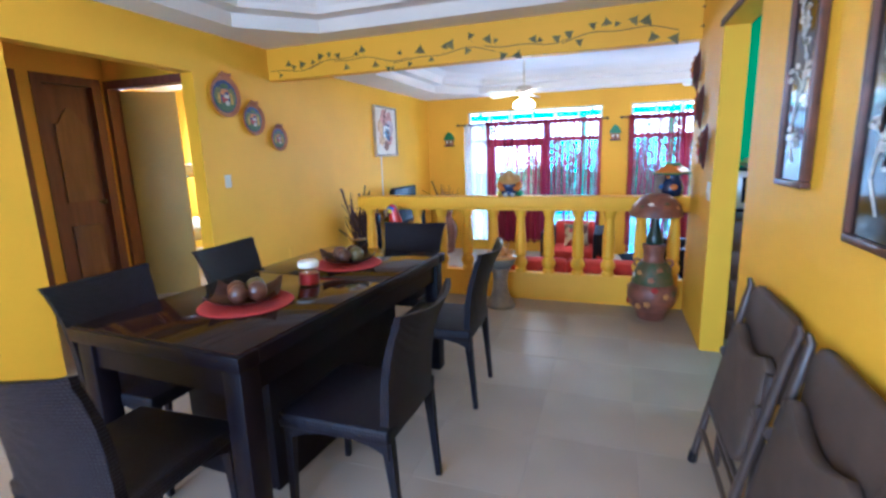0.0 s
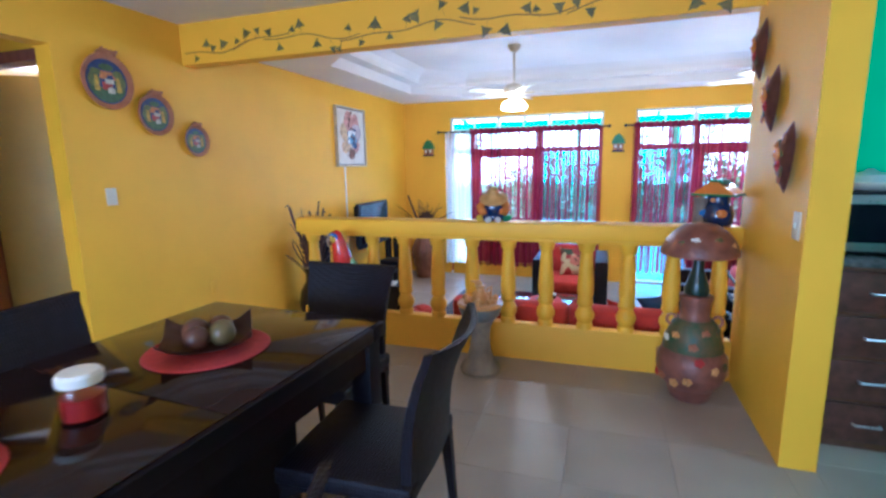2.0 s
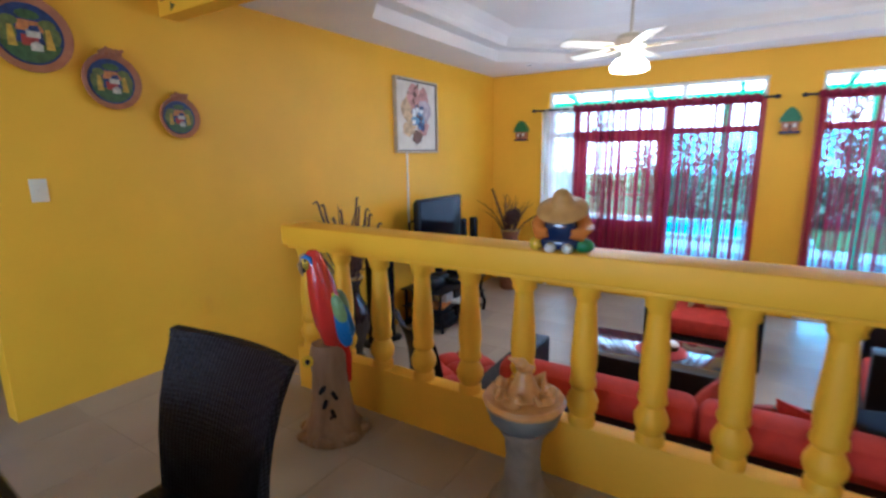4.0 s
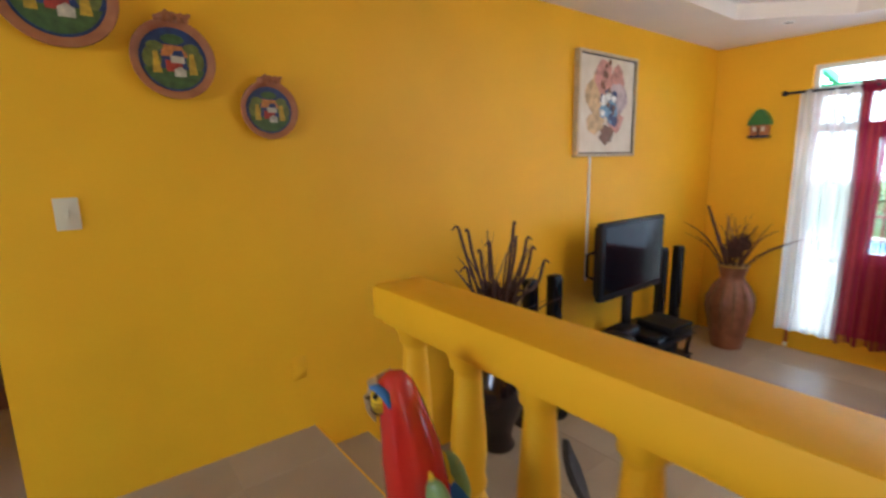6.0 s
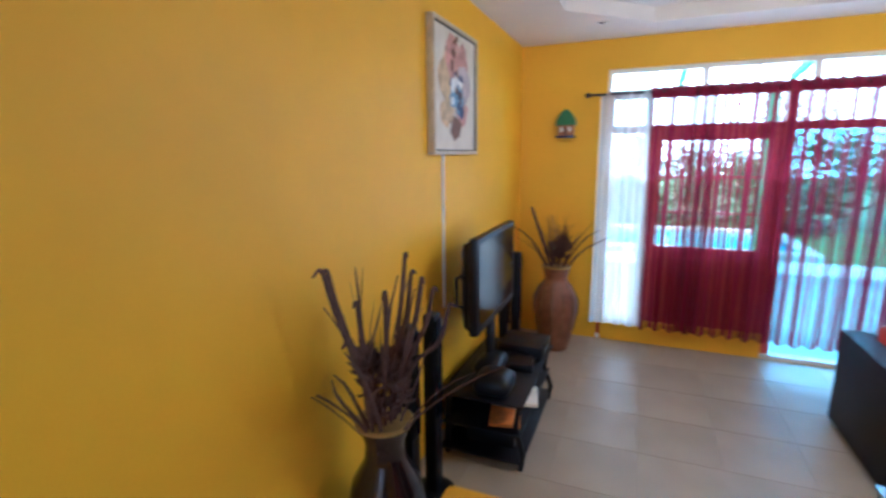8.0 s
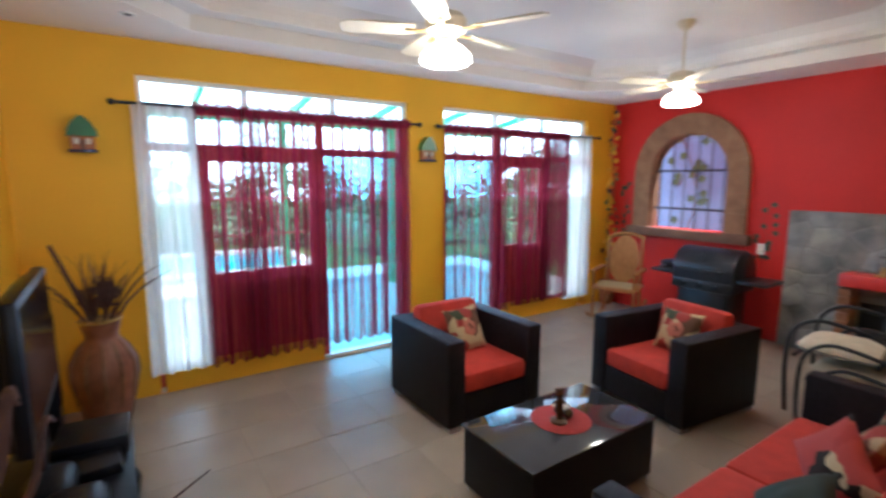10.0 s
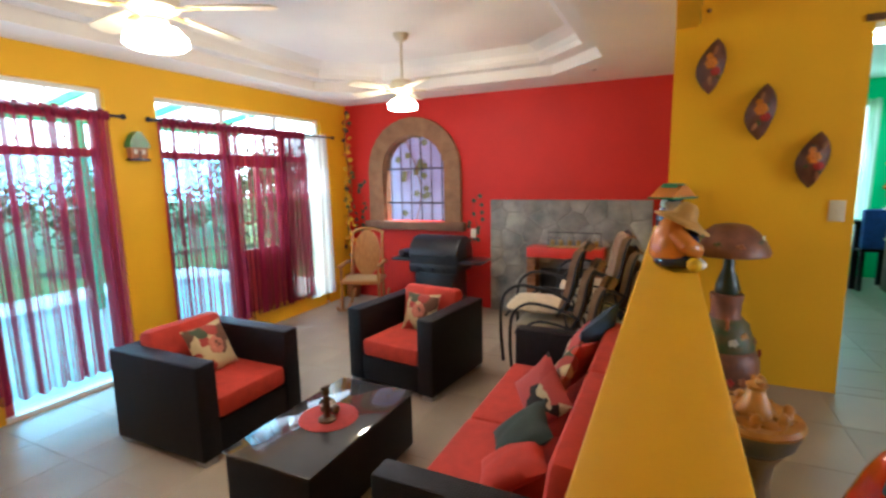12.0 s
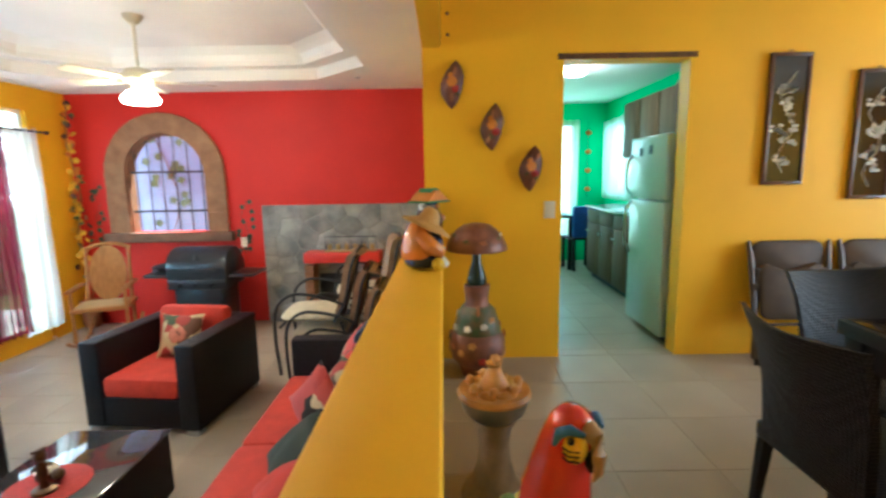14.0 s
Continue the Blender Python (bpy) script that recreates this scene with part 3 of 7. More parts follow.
# things on and beside the balustrade
bm = B()
lathe(bm, [(0.078, 0.03), (0.092, 0.05), (0.090, 0.09), (0.074, 0.13), (0.048, 0.165), (0.03, 0.18)], 24, at=(0, 0.018, 0), sx=1.08, sy=0.80, mi=1)
puff(bm, 0.100, 0.080, 0.036, pose(0, 0.0, 0.034), 0.75, mi=0)
puff(bm, 0.070, 0.040, 0.058, pose(0, -0.042, 0.082, 12), 0.75, mi=0)
for sx in (-1, 1):
    tube(bm, [(sx * 0.070, 0.01, 0.135), (sx * 0.098, -0.02, 0.095), (sx * 0.080, -0.060, 0.070), (sx * 0.045, -0.075, 0.075)], [0.030, 0.034, 0.028, 0.018], 10, 1)
    ball(bm, (sx * 0.035, -0.078, 0.018), 0.024, 10, (1, 1.2, 0.8), 3)
lathe(bm, [(0.02, 0.232), (0.036, 0.215), (0.046, 0.182), (0.080, 0.166), (0.104, 0.158), (0.106, 0.150), (0.06, 0.156), (0.03, 0.16)], 28, m=pose(0, 0.045, 0.020, 24), mi=2)
ball(bm, (-0.10, -0.052, 0.026), 0.027, 10, (1, 1, 0.95), 4)
ball(bm, (0.095, -0.04, 0.028), 0.03, 10, (1.4, 1, 0.9), 5)
solid("figurine", bm, [M["gloss_blue"], M["gloss_orange"], M["straw"], M["off_white"], M["gloss_yellow"], M["gloss_green"]], "glazed ceramic figurine with a straw hat on the handrail", "figurine", m=pose(-0.45, 5.01, 0.95, 0, 0, 8) @ Matrix.Diagonal((0.90, 0.92, 0.97, 1)), smooth=60)

bm = B()
lathe(bm, [(0.07, 0.0), (0.085, 0.02), (0.09, 0.08), (0.07, 0.15)], 20, mi=0)
lathe(bm, [(0.055, 0.13), (0.062, 0.16), (0.06, 0.22), (0.05, 0.235)], 20, mi=0)
ball(bm, (-0.045, 0.012, 0.175), 0.034, 10, (0.8, 1, 1.3), 1)
prism(bm, [(-0.10, 0.21), (0.10, 0.21), (0.11, 0.225), (0.02, 0.30), (-0.02, 0.30), (-0.11, 0.225)], -0.075, 0.075, "y", 3)
prism(bm, [(-0.118, 0.208), (0.118, 0.208), (0.122, 0.222), (-0.122, 0.222)], -0.084, 0.084, "y", 2)
prism(bm, [(-0.045, 0.285), (0.045, 0.285), (0.03, 0.315), (-0.03, 0.315)], -0.05, 0.05, "y", 2)
ball(bm, (0.05, -0.06, 0.09), 0.03, 10, mi=3)
ball(bm, (-0.05, -0.06, 0.09), 0.03, 10, mi=4)
ball(bm, (0.0, -0.065, 0.18), 0.016, 8, mi=3)
solid("figurine", bm, [M["gloss_blue"], M["off_white"], M["gloss_green"], M["gloss_orange"], M["mid_blue"]], "painted ceramic birdhouse figurine with an orange roof on the handrail", "figurine", m=pose(0.88, 5.02, 0.95, 0, 0, -35) @ Matrix.Diagonal((1, 1, 0.85, 1)), smooth=40)

M["stem_dark"] = mat("dark_bottle_green", (0.010, 0.028, 0.020), 0.3, vary=0.2, scale=8)
lm = thing("floor_lamp", pose(0.75, 4.72, 0) @ Matrix.Diagonal((1, 1, 0.955, 1)), "carved clay floor lamp with a mushroom shaped shade", "lamp")
part("foot", lathe(B(), [(0.095, 0.0), (0.105, 0.01), (0.115, 0.05), (0.125, 0.08)], 28), M["lamp_clay"], lm)
part("belly", lathe(B(), [(0.125, 0.08), (0.165, 0.13), (0.183, 0.19), (0.180, 0.25), (0.16, 0.30), (0.15, 0.31)], 32), M["lamp_clay"], lm)
part("shoulder", lathe(B(), [(0.152, 0.31), (0.155, 0.33), (0.135, 0.40), (0.115, 0.46), (0.09, 0.49)], 32), M["clay_green"], lm, "green glazed shoulder")
for sx in (-1, 1):
    part("handle", tube(B(), [(sx * (0.115 + 0.025 * math.cos(a)), 0, 0.475 + 0.03 * math.sin(a)) for a in np.linspace(0, 6.283, 13)], 0.009, 7), M["terracotta"], lm)
part("neck", lathe(B(), [(0.085, 0.49), (0.075, 0.51), (0.078, 0.58), (0.085, 0.61), (0.085, 0.63), (0.05, 0.635)], 28), M["lamp_clay"], lm)
part("stem", lathe(B(), [(0.06, 0.635), (0.065, 0.66), (0.05, 0.72), (0.03, 0.78), (0.025, 0.88)], 20), M["stem_dark"], lm, "dark green bottle shaped stem")
part("shade", lathe(B(), [(0.17, 0.862), (0.192, 0.868), (0.195, 0.885), (0.17, 0.95), (0.13, 1.0), (0.085, 1.035), (0.04, 1.045)], 32), M["lamp_clay"], lm, "brown clay mushroom shade")
solid("clay_jar", lathe(B(), [(0.036, 0.0), (0.039, 0.01), (0.037, 0.14), (0.041, 0.145), (0.041, 0.165), (0.032, 0.165), (0.03, 0.12)], 18), M["stone_grey"], "small weathered clay jar on the handrail", "jar", m=pose(0.79, 5.02, 0.95))
rnd = random.Random(5)
for zone in ("belly", "shade", "shoulder"):
    for k in range(16 if zone == "belly" else 10):
        a = 2 * math.pi * (k + 0.4 * rnd.random()) / (16 if zone == "belly" else 10)
        z, r = (0.14 + 0.15 * rnd.random(), 0.178) if zone == "belly" else (0.92 + 0.05 * rnd.random(), 0.172)
        r = r if zone == "belly" else 0.195 - 0.55 * (z - 0.885)
        if zone == "shoulder":
            z = 0.34 + 0.1 * rnd.random()
            r = 0.152 - 0.32 * (z - 0.34)
        bm = B()
        for q in range(5):
            b = 2 * math.pi * q / 5
            ball(bm, (0, 0.016 * math.cos(b), 0.016 * math.sin(b)), 0.011, 8, (0.6, 1, 1))
        ball(bm, (0.004, 0, 0), 0.007, 8)
        f = part("flower", bm, M[rnd.choice(["terracotta", "amber_glaze", "off_white", "clay_green", "red_mat", "amber_glaze"])], lm)
        f.matrix_local = pose(r * math.cos(a), r * math.sin(a), z, 0, 0, math.degrees(a))

bb = thing("birdbath", pose(-0.48, 4.74, 0) @ Matrix.Diagonal((0.81, 0.81, 0.95, 1)), "cement birdbath filled with amber ceramic birds", "birdbath")
part("pedestal", lathe(B(), [(0.16, 0.0), (0.165, 0.02), (0.15, 0.05), (0.11, 0.09), (0.085, 0.16), (0.075, 0.24), (0.085, 0.32), (0.12, 0.37)], 28), M["stone_grey"], bb)
part("bowl", lathe(B(), [(0.10, 0.36), (0.15, 0.40), (0.172, 0.455), (0.175, 0.475), (0.16, 0.48), (0.145, 0.45), (0.1, 0.42), (0.02, 0.41)], 32), M["slate_glaze"], bb, "slate blue glazed bowl")
part("rim", lathe(B(), [(0.150, 0.462), (0.176, 0.462), (0.182, 0.475), (0.172, 0.490), (0.152, 0.486)], 32), M["amber_glaze"], bb, "amber glazed rim")
rnd = random.Random(3)
for k in range(6):
    a = k * 0.9
    r = 0.0 if k == 6 else 0.098
    bm = B()
    ball(bm, (0, 0, 0.03), 0.042, 14, (1.25, 0.9, 0.9))
    ball(bm, (0.045, 0, 0.075), 0.022, 10)
    tube(bm, [(0.03, 0, 0.045), (0.042, 0, 0.07)], [0.024, 0.018], 8)
    tube(bm, [(-0.04, 0, 0.04), (-0.075, 0, 0.085)], [0.02, 0.006], 8)
    lathe(bm, [(0.008, 0.0), (0.001, 0.03)], 6, m=pose(0.06, 0, 0.075, 0, 90))
    ob = part("bird", bm, M["amber_glaze"], bb, smooth=70)
    ob.matrix_local = pose(r * math.cos(a), r * math.sin(a), 0.44 + (0.05 if k == 6 else 0), 0, 0, math.degrees(a) + 70)
bm = lathe(B(), [(0.045, 0.42), (0.072, 0.45), (0.078, 0.50), (0.050, 0.545), (0.036, 0.57), (0.032, 0.585), (0.042, 0.602)], 20, at=(0.0, 0.0, 0.0))
tube(bm, [(0.05, 0, 0.57), (0.09, 0, 0.60), (0.085, 0, 0.53), (0.07, 0, 0.50)], 0.009, 7)
ball(bm, (-0.012, -0.01, 0.618), 0.024, 10, (1.3, 0.9, 0.9))
tube(bm, [(-0.035, -0.01, 0.622), (-0.07, -0.02, 0.632)], [0.015, 0.004], 6)
part("jug", bm, M["amber_glaze"], bb)

bm = B()
lathe(bm, [(0.175, 0.0), (0.165, 0.03), (0.125, 0.10), (0.105, 0.2), (0.095, 0.32), (0.1, 0.42), (0.085, 0.47)], 20, sx=1.0, sy=0.9, mi=0)
rnd = random.Random(2)
for k in range(7):
    a = 2 * math.pi * k / 7
    ball(bm, (0.14 * math.cos(a), 0.12 * math.sin(a), 0.02), 0.05, 8, (1.3, 1, 0.6), 0)
tube(bm, [(0.050, 0, 0.42), (0.035, 0, 0.50), (0.012, 0, 0.58), (-0.004, 0, 0.66), (-0.016, 0, 0.74), (-0.028, 0, 0.80), (-0.040, 0, 0.85), (-0.053, 0, 0.880), (-0.062, 0, 0.903), (-0.066, 0, 0.914)], [0.048, 0.066, 0.076, 0.078, 0.072, 0.060, 0.051, 0.046, 0.033, 0.007], 18, 1)
for sy in (-1, 1):
    ball(bm, (-0.076, sy * 0.024, 0.858), 0.031, 12, (0.85, 0.75, 1.05), 3)
    tube(bm, [(-0.100, sy * 0.026, 0.885), (-0.078, sy * 0.041, 0.892), (-0.056, sy * 0.046, 0.880), (-0.046, sy * 0.047, 0.855)], [0.005, 0.010, 0.011, 0.005], 8, 2)
    ball(bm, (-0.082, sy * 0.044, 0.874), 0.007, 8, mi=5)
    for j in range(3):
        tube(bm, [(-0.098, sy * 0.037, 0.858 - 0.009 * j), (-0.080, sy * 0.0478, 0.856 - 0.009 * j), (-0.066, sy * 0.047, 0.858 - 0.009 * j)], 0.0018, 5, 5)
    puff(bm, 0.046, 0.016, 0.135, pose(0.062, sy * 0.050, 0.60, 0, -20, sy * 14), 0.9, 12, 12, 3)
    puff(bm, 0.045, 0.018, 0.115, pose(0.076, sy * 0.054, 0.575, 0, -20, sy * 14), 0.9, 12, 12, 2)
    puff(bm, 0.036, 0.018, 0.070, pose(0.072, sy * 0.059, 0.645, 0, -20, sy * 14), 0.9, 12, 12, 7)
    ball(bm, (-0.02, sy * 0.048, 0.43), 0.034, 10, (1.0, 0.8, 1.1), 5)
tube(bm, [(-0.085, 0, 0.886), (-0.104, 0, 0.876), (-0.115, 0, 0.850), (-0.114, 0, 0.82), (-0.104, 0, 0.795)], [0.019, 0.019, 0.015, 0.010, 0.003], 10, 8)
tube(bm, [(-0.088, 0, 0.842), (-0.099, 0, 0.826), (-0.098, 0, 0.81)], [0.016, 0.013, 0.005], 8, 5)
tube(bm, [(0.05, 0, 0.52), (0.085, 0, 0.40), (0.10, 0, 0.27)], [0.045, 0.036, 0.015], 10, 6)
for k in range(9):
    a = 2 * math.pi * k / 9
    ball(bm, (-0.10 + 0.02 * math.cos(a), -0.055, 0.40 + 0.02 * math.sin(a)), 0.011, 6, mi=3)
ball(bm, (-0.10, -0.062, 0.40), 0.013, 8, mi=5)
for dx, dz, tw in ((-0.02, 0.20, 25), (0.03, 0.24, -30), (-0.03, 0.27, 40), (0.02, 0.15, -20), (0.0, 0.12, 30)):
    puff(bm, 0.012, 0.006, 0.028, pose(dx, -0.093 - 0.05 * (0.3 - dz), dz, 0, tw, 0), 0.9, 8, 6, 5)
M["wing_green"] = mat("wing_green", (0.22, 0.34, 0.12), 0.35, vary=0.2, scale=14)
M["clay_trunk"] = mat("painted_clay_trunk", (0.20, 0.105, 0.05), 0.55, color2=(0.30, 0.17, 0.085), scale=7, bump=0.3, bscale=16, stretch=(2.5, 2.5, 0.6))
M["beak"] = mat("beak_paint", (0.42, 0.28, 0.15), 0.3, vary=0.25, scale=20)
solid("parrot_statue", bm, [M["clay_trunk"], M["gloss_red"], M["mid_blue"], M["gloss_yellow"], M["off_white"], M["black"], M["gloss_red"], M["wing_green"], M["beak"]], "glossy painted red parrot statue on a carved trunk", "statue", m=pose(-1.452, 4.74, 0, 0, 0, 38) @ Matrix.Diagonal((0.88, 0.88, 0.985, 1)), smooth=60)


def soft_panel(w, h, th, m, dip=0.0, r=0.07):
    """A padded panel standing on edge, with round corners; dip hollows its upper edge."""
    o = []
    for cx, cz, a0 in ((w - r, h - r, 0), (-w + r, h - r, 90), (-w + r, -h + r, 180), (w - r, -h + r, 270)):
        o += [(cx + r * math.cos(radians(a0 + q)), cz + r * math.sin(radians(a0 + q))) for q in (0, 22, 45, 68, 90)]
        if dip and a0 == 0:
            o += [(u * (w - r), h - dip * (1 - u * u)) for u in (0.75, 0.4, 0.0, -0.4, -0.75)]
    bm = B()
    ring_faces(bm, [[bm.verts.new(m @ Vector((x, a * q, b * q))) for a, b in o] for x, q in ((-th, 0.93), (-th * 0.6, 0.985), (0, 1), (th * 0.6, 0.985), (th, 0.93))])
    return bm


def folding_chair(m):
    c = thing("folding_chair", m, "folded brown metal chair with padded back leaning on the yellow wall", "chair", "folded chairs along the wall")
    for sy in (-1, 1):
        part("front_leg", tube(B(), [(-0.185, sy * 0.205, 0.014), (-0.045, sy * 0.215, 0.70), (-0.022, sy * 0.222, 0.80), (-0.030, sy * 0.225, 0.825)], [0.015, 0.016, 0.014, 0.008], 10), M["folding_frame"], c)
        part("rear_leg", tube(B(), [(-0.10, sy * 0.185, 0.014), (-0.085, sy * 0.185, 0.30), (-0.070, sy * 0.185, 0.64)], 0.014, 10), M["folding_frame"], c)
        part("foot_cap", tube(B(), [(-0.187, sy * 0.205, 0.0), (-0.180, sy * 0.205, 0.045)], 0.018, 10), M["black"], c, "black rubber cap")
        part("hinge", lathe(B(), [(0.022, -0.006), (0.022, 0.006)], 12, m=pose(-0.095, sy * 0.203, 0.52, 90)), M["folding_frame"], c)
    part("backrest", soft_panel(0.205, 0.15, 0.018, pose(-0.024, 0, 0.672, 0, 6, 0)), M["folding"], c, "padded brown vinyl backrest")
    part("seat", soft_panel(0.182, 0.19, 0.020, pose(-0.098, 0, 0.485, 0, 11, 0), 0.045, 0.05), M["folding"], c, "padded brown vinyl seat")
    for x, z, w in ((-0.156, 0.155, 0.205), (-0.134, 0.265, 0.205), (-0.096, 0.12, 0.185)):
        part("crossbar", tube(B(), [(x, -w, z), (x, w, z)], 0.010, 8), M["folding_frame"], c)
    return c


fc = folding_chair(pose(0.985, 2.58, 0) @ Matrix.Diagonal((1, 1.22, 1, 1)))
for y in (1.96, 1.38):
    copy_thing(fc, pose(0.978, y, 0, 0, 0, -2))


def blob_outline(rnd, n, rx, ry, wob):
    return [(rx * (1 + wob * (rnd.random() - 0.5)) * math.cos(2 * math.pi * k / n), ry * (1 + wob * (rnd.random() - 0.5)) * math.sin(2 * math.pi * k / n)) for k in range(n)]


for y, z0, z1, seed in ((2.645, 1.20, 2.05, 4), (2.055, 1.095, 1.94, 9)):
    h = z1 - z0
    art = thing("wall_panel", pose(XR, y, z0), "tall black lacquer panel with mother of pearl flowers", "picture", "lacquer panels on the wall")
    part("panel", box(B(), -0.02, -0.002, -0.118, 0.118, 0.02, h - 0.02), M["lacquer"], art)
    bm = B()
    for y0, y1, a, b in ((-0.134, 0.134, 0, 0.022), (-0.134, 0.134, h - 0.022, h), (-0.134, -0.112, 0.022, h - 0.022), (0.112, 0.134, 0.022, h - 0.022)):
        box(bm, -0.032, -0.001, y0, y1, a, b, 0.005)
    part("frame", bm, M["dark_wood_ball"], art)
    part("hook", tube(B(), [(-0.01, 0.012 * math.cos(q), h + 0.008 + 0.012 * math.sin(q)) for q in np.linspace(0, 6.283, 11)], 0.003, 5), M["gold_frame"], art)
    rnd = random.Random(seed)
    for k in range(15):
        bm = B()
        low = k < 9
        cy, cz = rnd.gauss(0.0, 0.035), (0.15 + 0.42 * h * rnd.random()) if low else (0.5 * h + 0.28 * h * rnd.random())
        for q in range(rnd.choice([3, 4, 6])):
            a = rnd.random() * 6.28
            o = blob_outline(rnd, 7, 0.017, 0.011, 0.6)
            prism(bm, [(cy + 0.02 * math.cos(a) + u, cz + 0.022 * math.sin(a) + v) for u, v in o], -0.0235, -0.0195, "x")
        part("flower", bm, M["pearl"], art, "white shell inlay")
    bm = tube(B(), [(-0.022, 0.05 * math.sin(q * 1.3), 0.08 + (h - 0.2) * q / 8) for q in range(9)], 0.003, 5)
    part("branch", bm, M["pearl"], art)

for y, z, r in ((4.85, 1.885, 12), (4.59, 1.61, 8), (4.33, 1.335, 16)):
    lf = thing("leaf_mask", pose(XR, y, z, r * 0.3, 0, 0), "painted clay leaf plaque with coloured flowers", "wall plaque", "leaf plaques on the wall")
    bm = B()
    n = 11
    g = []
    for j in range(n):
        t = j / (n - 1)
        w = 0.072 * math.sin(math.pi * t) ** 0.8 + 0.002
        off = 0.012 * math.sin(5 * t)
        g.append([bm.verts.new((-0.02 - 0.045 * math.sin(math.pi * t) * (1 - (i / 3 - 1) ** 2), off + w * (i / 3 - 1), 0.155 * (2 * t - 1))) for i in range(7)])
    fs = [bm.faces.new((g[j][i], g[j][i + 1], g[j + 1][i + 1], g[j + 1][i])) for j in range(n - 1) for i in range(6)]
    bmesh.ops.solidify(bm, geom=fs, thickness=0.012)
    part("leaf", bm, M["lamp_clay"], lf, smooth=60)
    rnd = random.Random(int(y * 100))
    for k, (dy, dz, rr, mt) in enumerate(((0.008, 0.012, 0.026, "gloss_orange"), (-0.018, -0.032, 0.019, "red_mat"), (0.02, 0.052, 0.014, "gloss_orange"))):
        bm = B()
        for q in range(6):
            ball(bm, (-0.062, dy + 0.75 * rr * math.cos(q * 1.047), dz + 0.75 * rr * math.sin(q * 1.047)), rr * 0.62, 8, (0.4, 1, 1))
        ball(bm, (-0.067, dy, dz), rr * 0.4, 8)
        part("flower", bm, M[mt], lf)
    for k in range(7):
        bm = puff(B(), 0.007, 0.011, 0.026, pose(-0.053, rnd.uniform(-0.034, 0.034), -0.085 + 0.028 * k, rnd.uniform(-50, 50)), 0.9, 8, 6)
        part("leaflet", bm, M["clay_green" if k % 3 else "terracotta"], lf)

PLATE = {n: mat("plate_" + n, c, 0.5, vary=0.3, scale=40) for n, c in (("blue", (0.015, 0.035, 0.13)), ("green", (0.05, 0.10, 0.025)), ("olive", (0.12, 0.14, 0.03)), ("yellow", (0.48, 0.30, 0.02)), ("red", (0.32, 0.03, 0.02)), ("white", (0.52, 0.48, 0.38)), ("orange", (0.50, 0.18, 0.04)))}
for k, (y, z, r) in enumerate(((4.285, 1.905, 0.178), (4.62, 1.725, 0.148), (4.972, 1.553, 0.124))):
    pl = thing("wall_plate", pose(XL, y, z, 0, 90, 0) @ pose(0, 0, 0, 0, 0, 0), "terracotta wall plate painted with a village scene", "wall plate", "painted plates on the yellow wall")
    part("dish", lathe(B(), [(r * 0.75, 0.0), (r, 0.028), (r * 0.99, 0.036), (r * 0.9, 0.033), (r * 0.8, 0.018), (r * 0.05, 0.014)], 40), M["terracotta"], pl)
    part("sky", lathe(B(), [(r * 0.80, 0.016), (r * 0.79, 0.0195), (r * 0.05, 0.0195)], 36), PLATE["blue"], pl, "dark blue painted sky")

    def disc(name, pts, material, d):
        part(name, prism(B(), [(-v * r, u * r) for u, v in pts], 0.0185, 0.0200 + d, "z"), PLATE[material], pl)
    disc("meadow", [(0.74 * math.cos(a), 0.74 * math.sin(a)) for a in np.linspace(math.radians(198), math.radians(342), 14)], "green", 0.0010)
    for u in (-0.5, 0.5):
        disc("hill", [(u + 0.22 * math.cos(a), 0.0 + 0.30 * math.sin(a)) for a in np.linspace(0, 6.0, 11)], "olive", 0.0006)
    disc("roof", [(-0.30, 0.08), (0.34, 0.08), (0.26, 0.34), (-0.22, 0.36)], "orange", 0.0012)
    rnd = random.Random(k)
    for u in (-0.42, 0.42):
        disc("tree_trunk", [(u - 0.09, -0.35), (u + 0.12, -0.35), (u + 0.05, 0.2), (u - 0.05, 0.2)], "yellow", 0.0015)
        disc("tree_crown", [(u + 0.2 * math.cos(a), 0.3 + 0.13 * math.sin(a)) for a in np.linspace(0, 6.0, 10)], "olive", 0.0022)
    disc("tree_crown", [(0.28 * math.cos(a), 0.5 + 0.13 * math.sin(a)) for a in np.linspace(0, 6.0, 10)], "green", 0.0024)
    disc("red_hut", [(-0.2, -0.3), (0.18, -0.3), (0.18, -0.02), (-0.2, -0.02)], "red", 0.0020)
    disc("white_house", [(-0.08, -0.08), (0.24, -0.08), (0.24, 0.1), (0.08, 0.2), (-0.08, 0.1)], "white", 0.0026)
    disc("blue_roof", [(-0.05, 0.09), (0.25, 0.09), (0.2, 0.24), (0.02, 0.22)], "blue", 0.0031)
    disc("white_house", [(-0.02, -0.42), (0.26, -0.42), (0.26, -0.25), (0.12, -0.16), (-0.02, -0.25)], "white", 0.0028)
    bm = tube(B(), [(-r * 0.97, -0.35 * r + 0.07 * r * q, 0.03 + 0.012 * math.sin(q * 2)) for q in range(11)], 0.012, 7)
    for q in range(-2, 4):
        puff(bm, 0.16 * r, 0.07 * r, 0.014, pose(-r * (1.02 + 0.04 * (q % 2)), 0.12 * r * q, 0.03, 0, 0, 35 * q + 20), 0.9, 8, 6)
    tube(bm, [(-r * (1.0 + 0.12 * math.sin(q * 0.52)), 0.15 * r + 0.2 * r * q / 6, 0.03) for q in range(7)], 0.007, 6)
    part("twisted_rim", bm, M["terracotta"], pl)

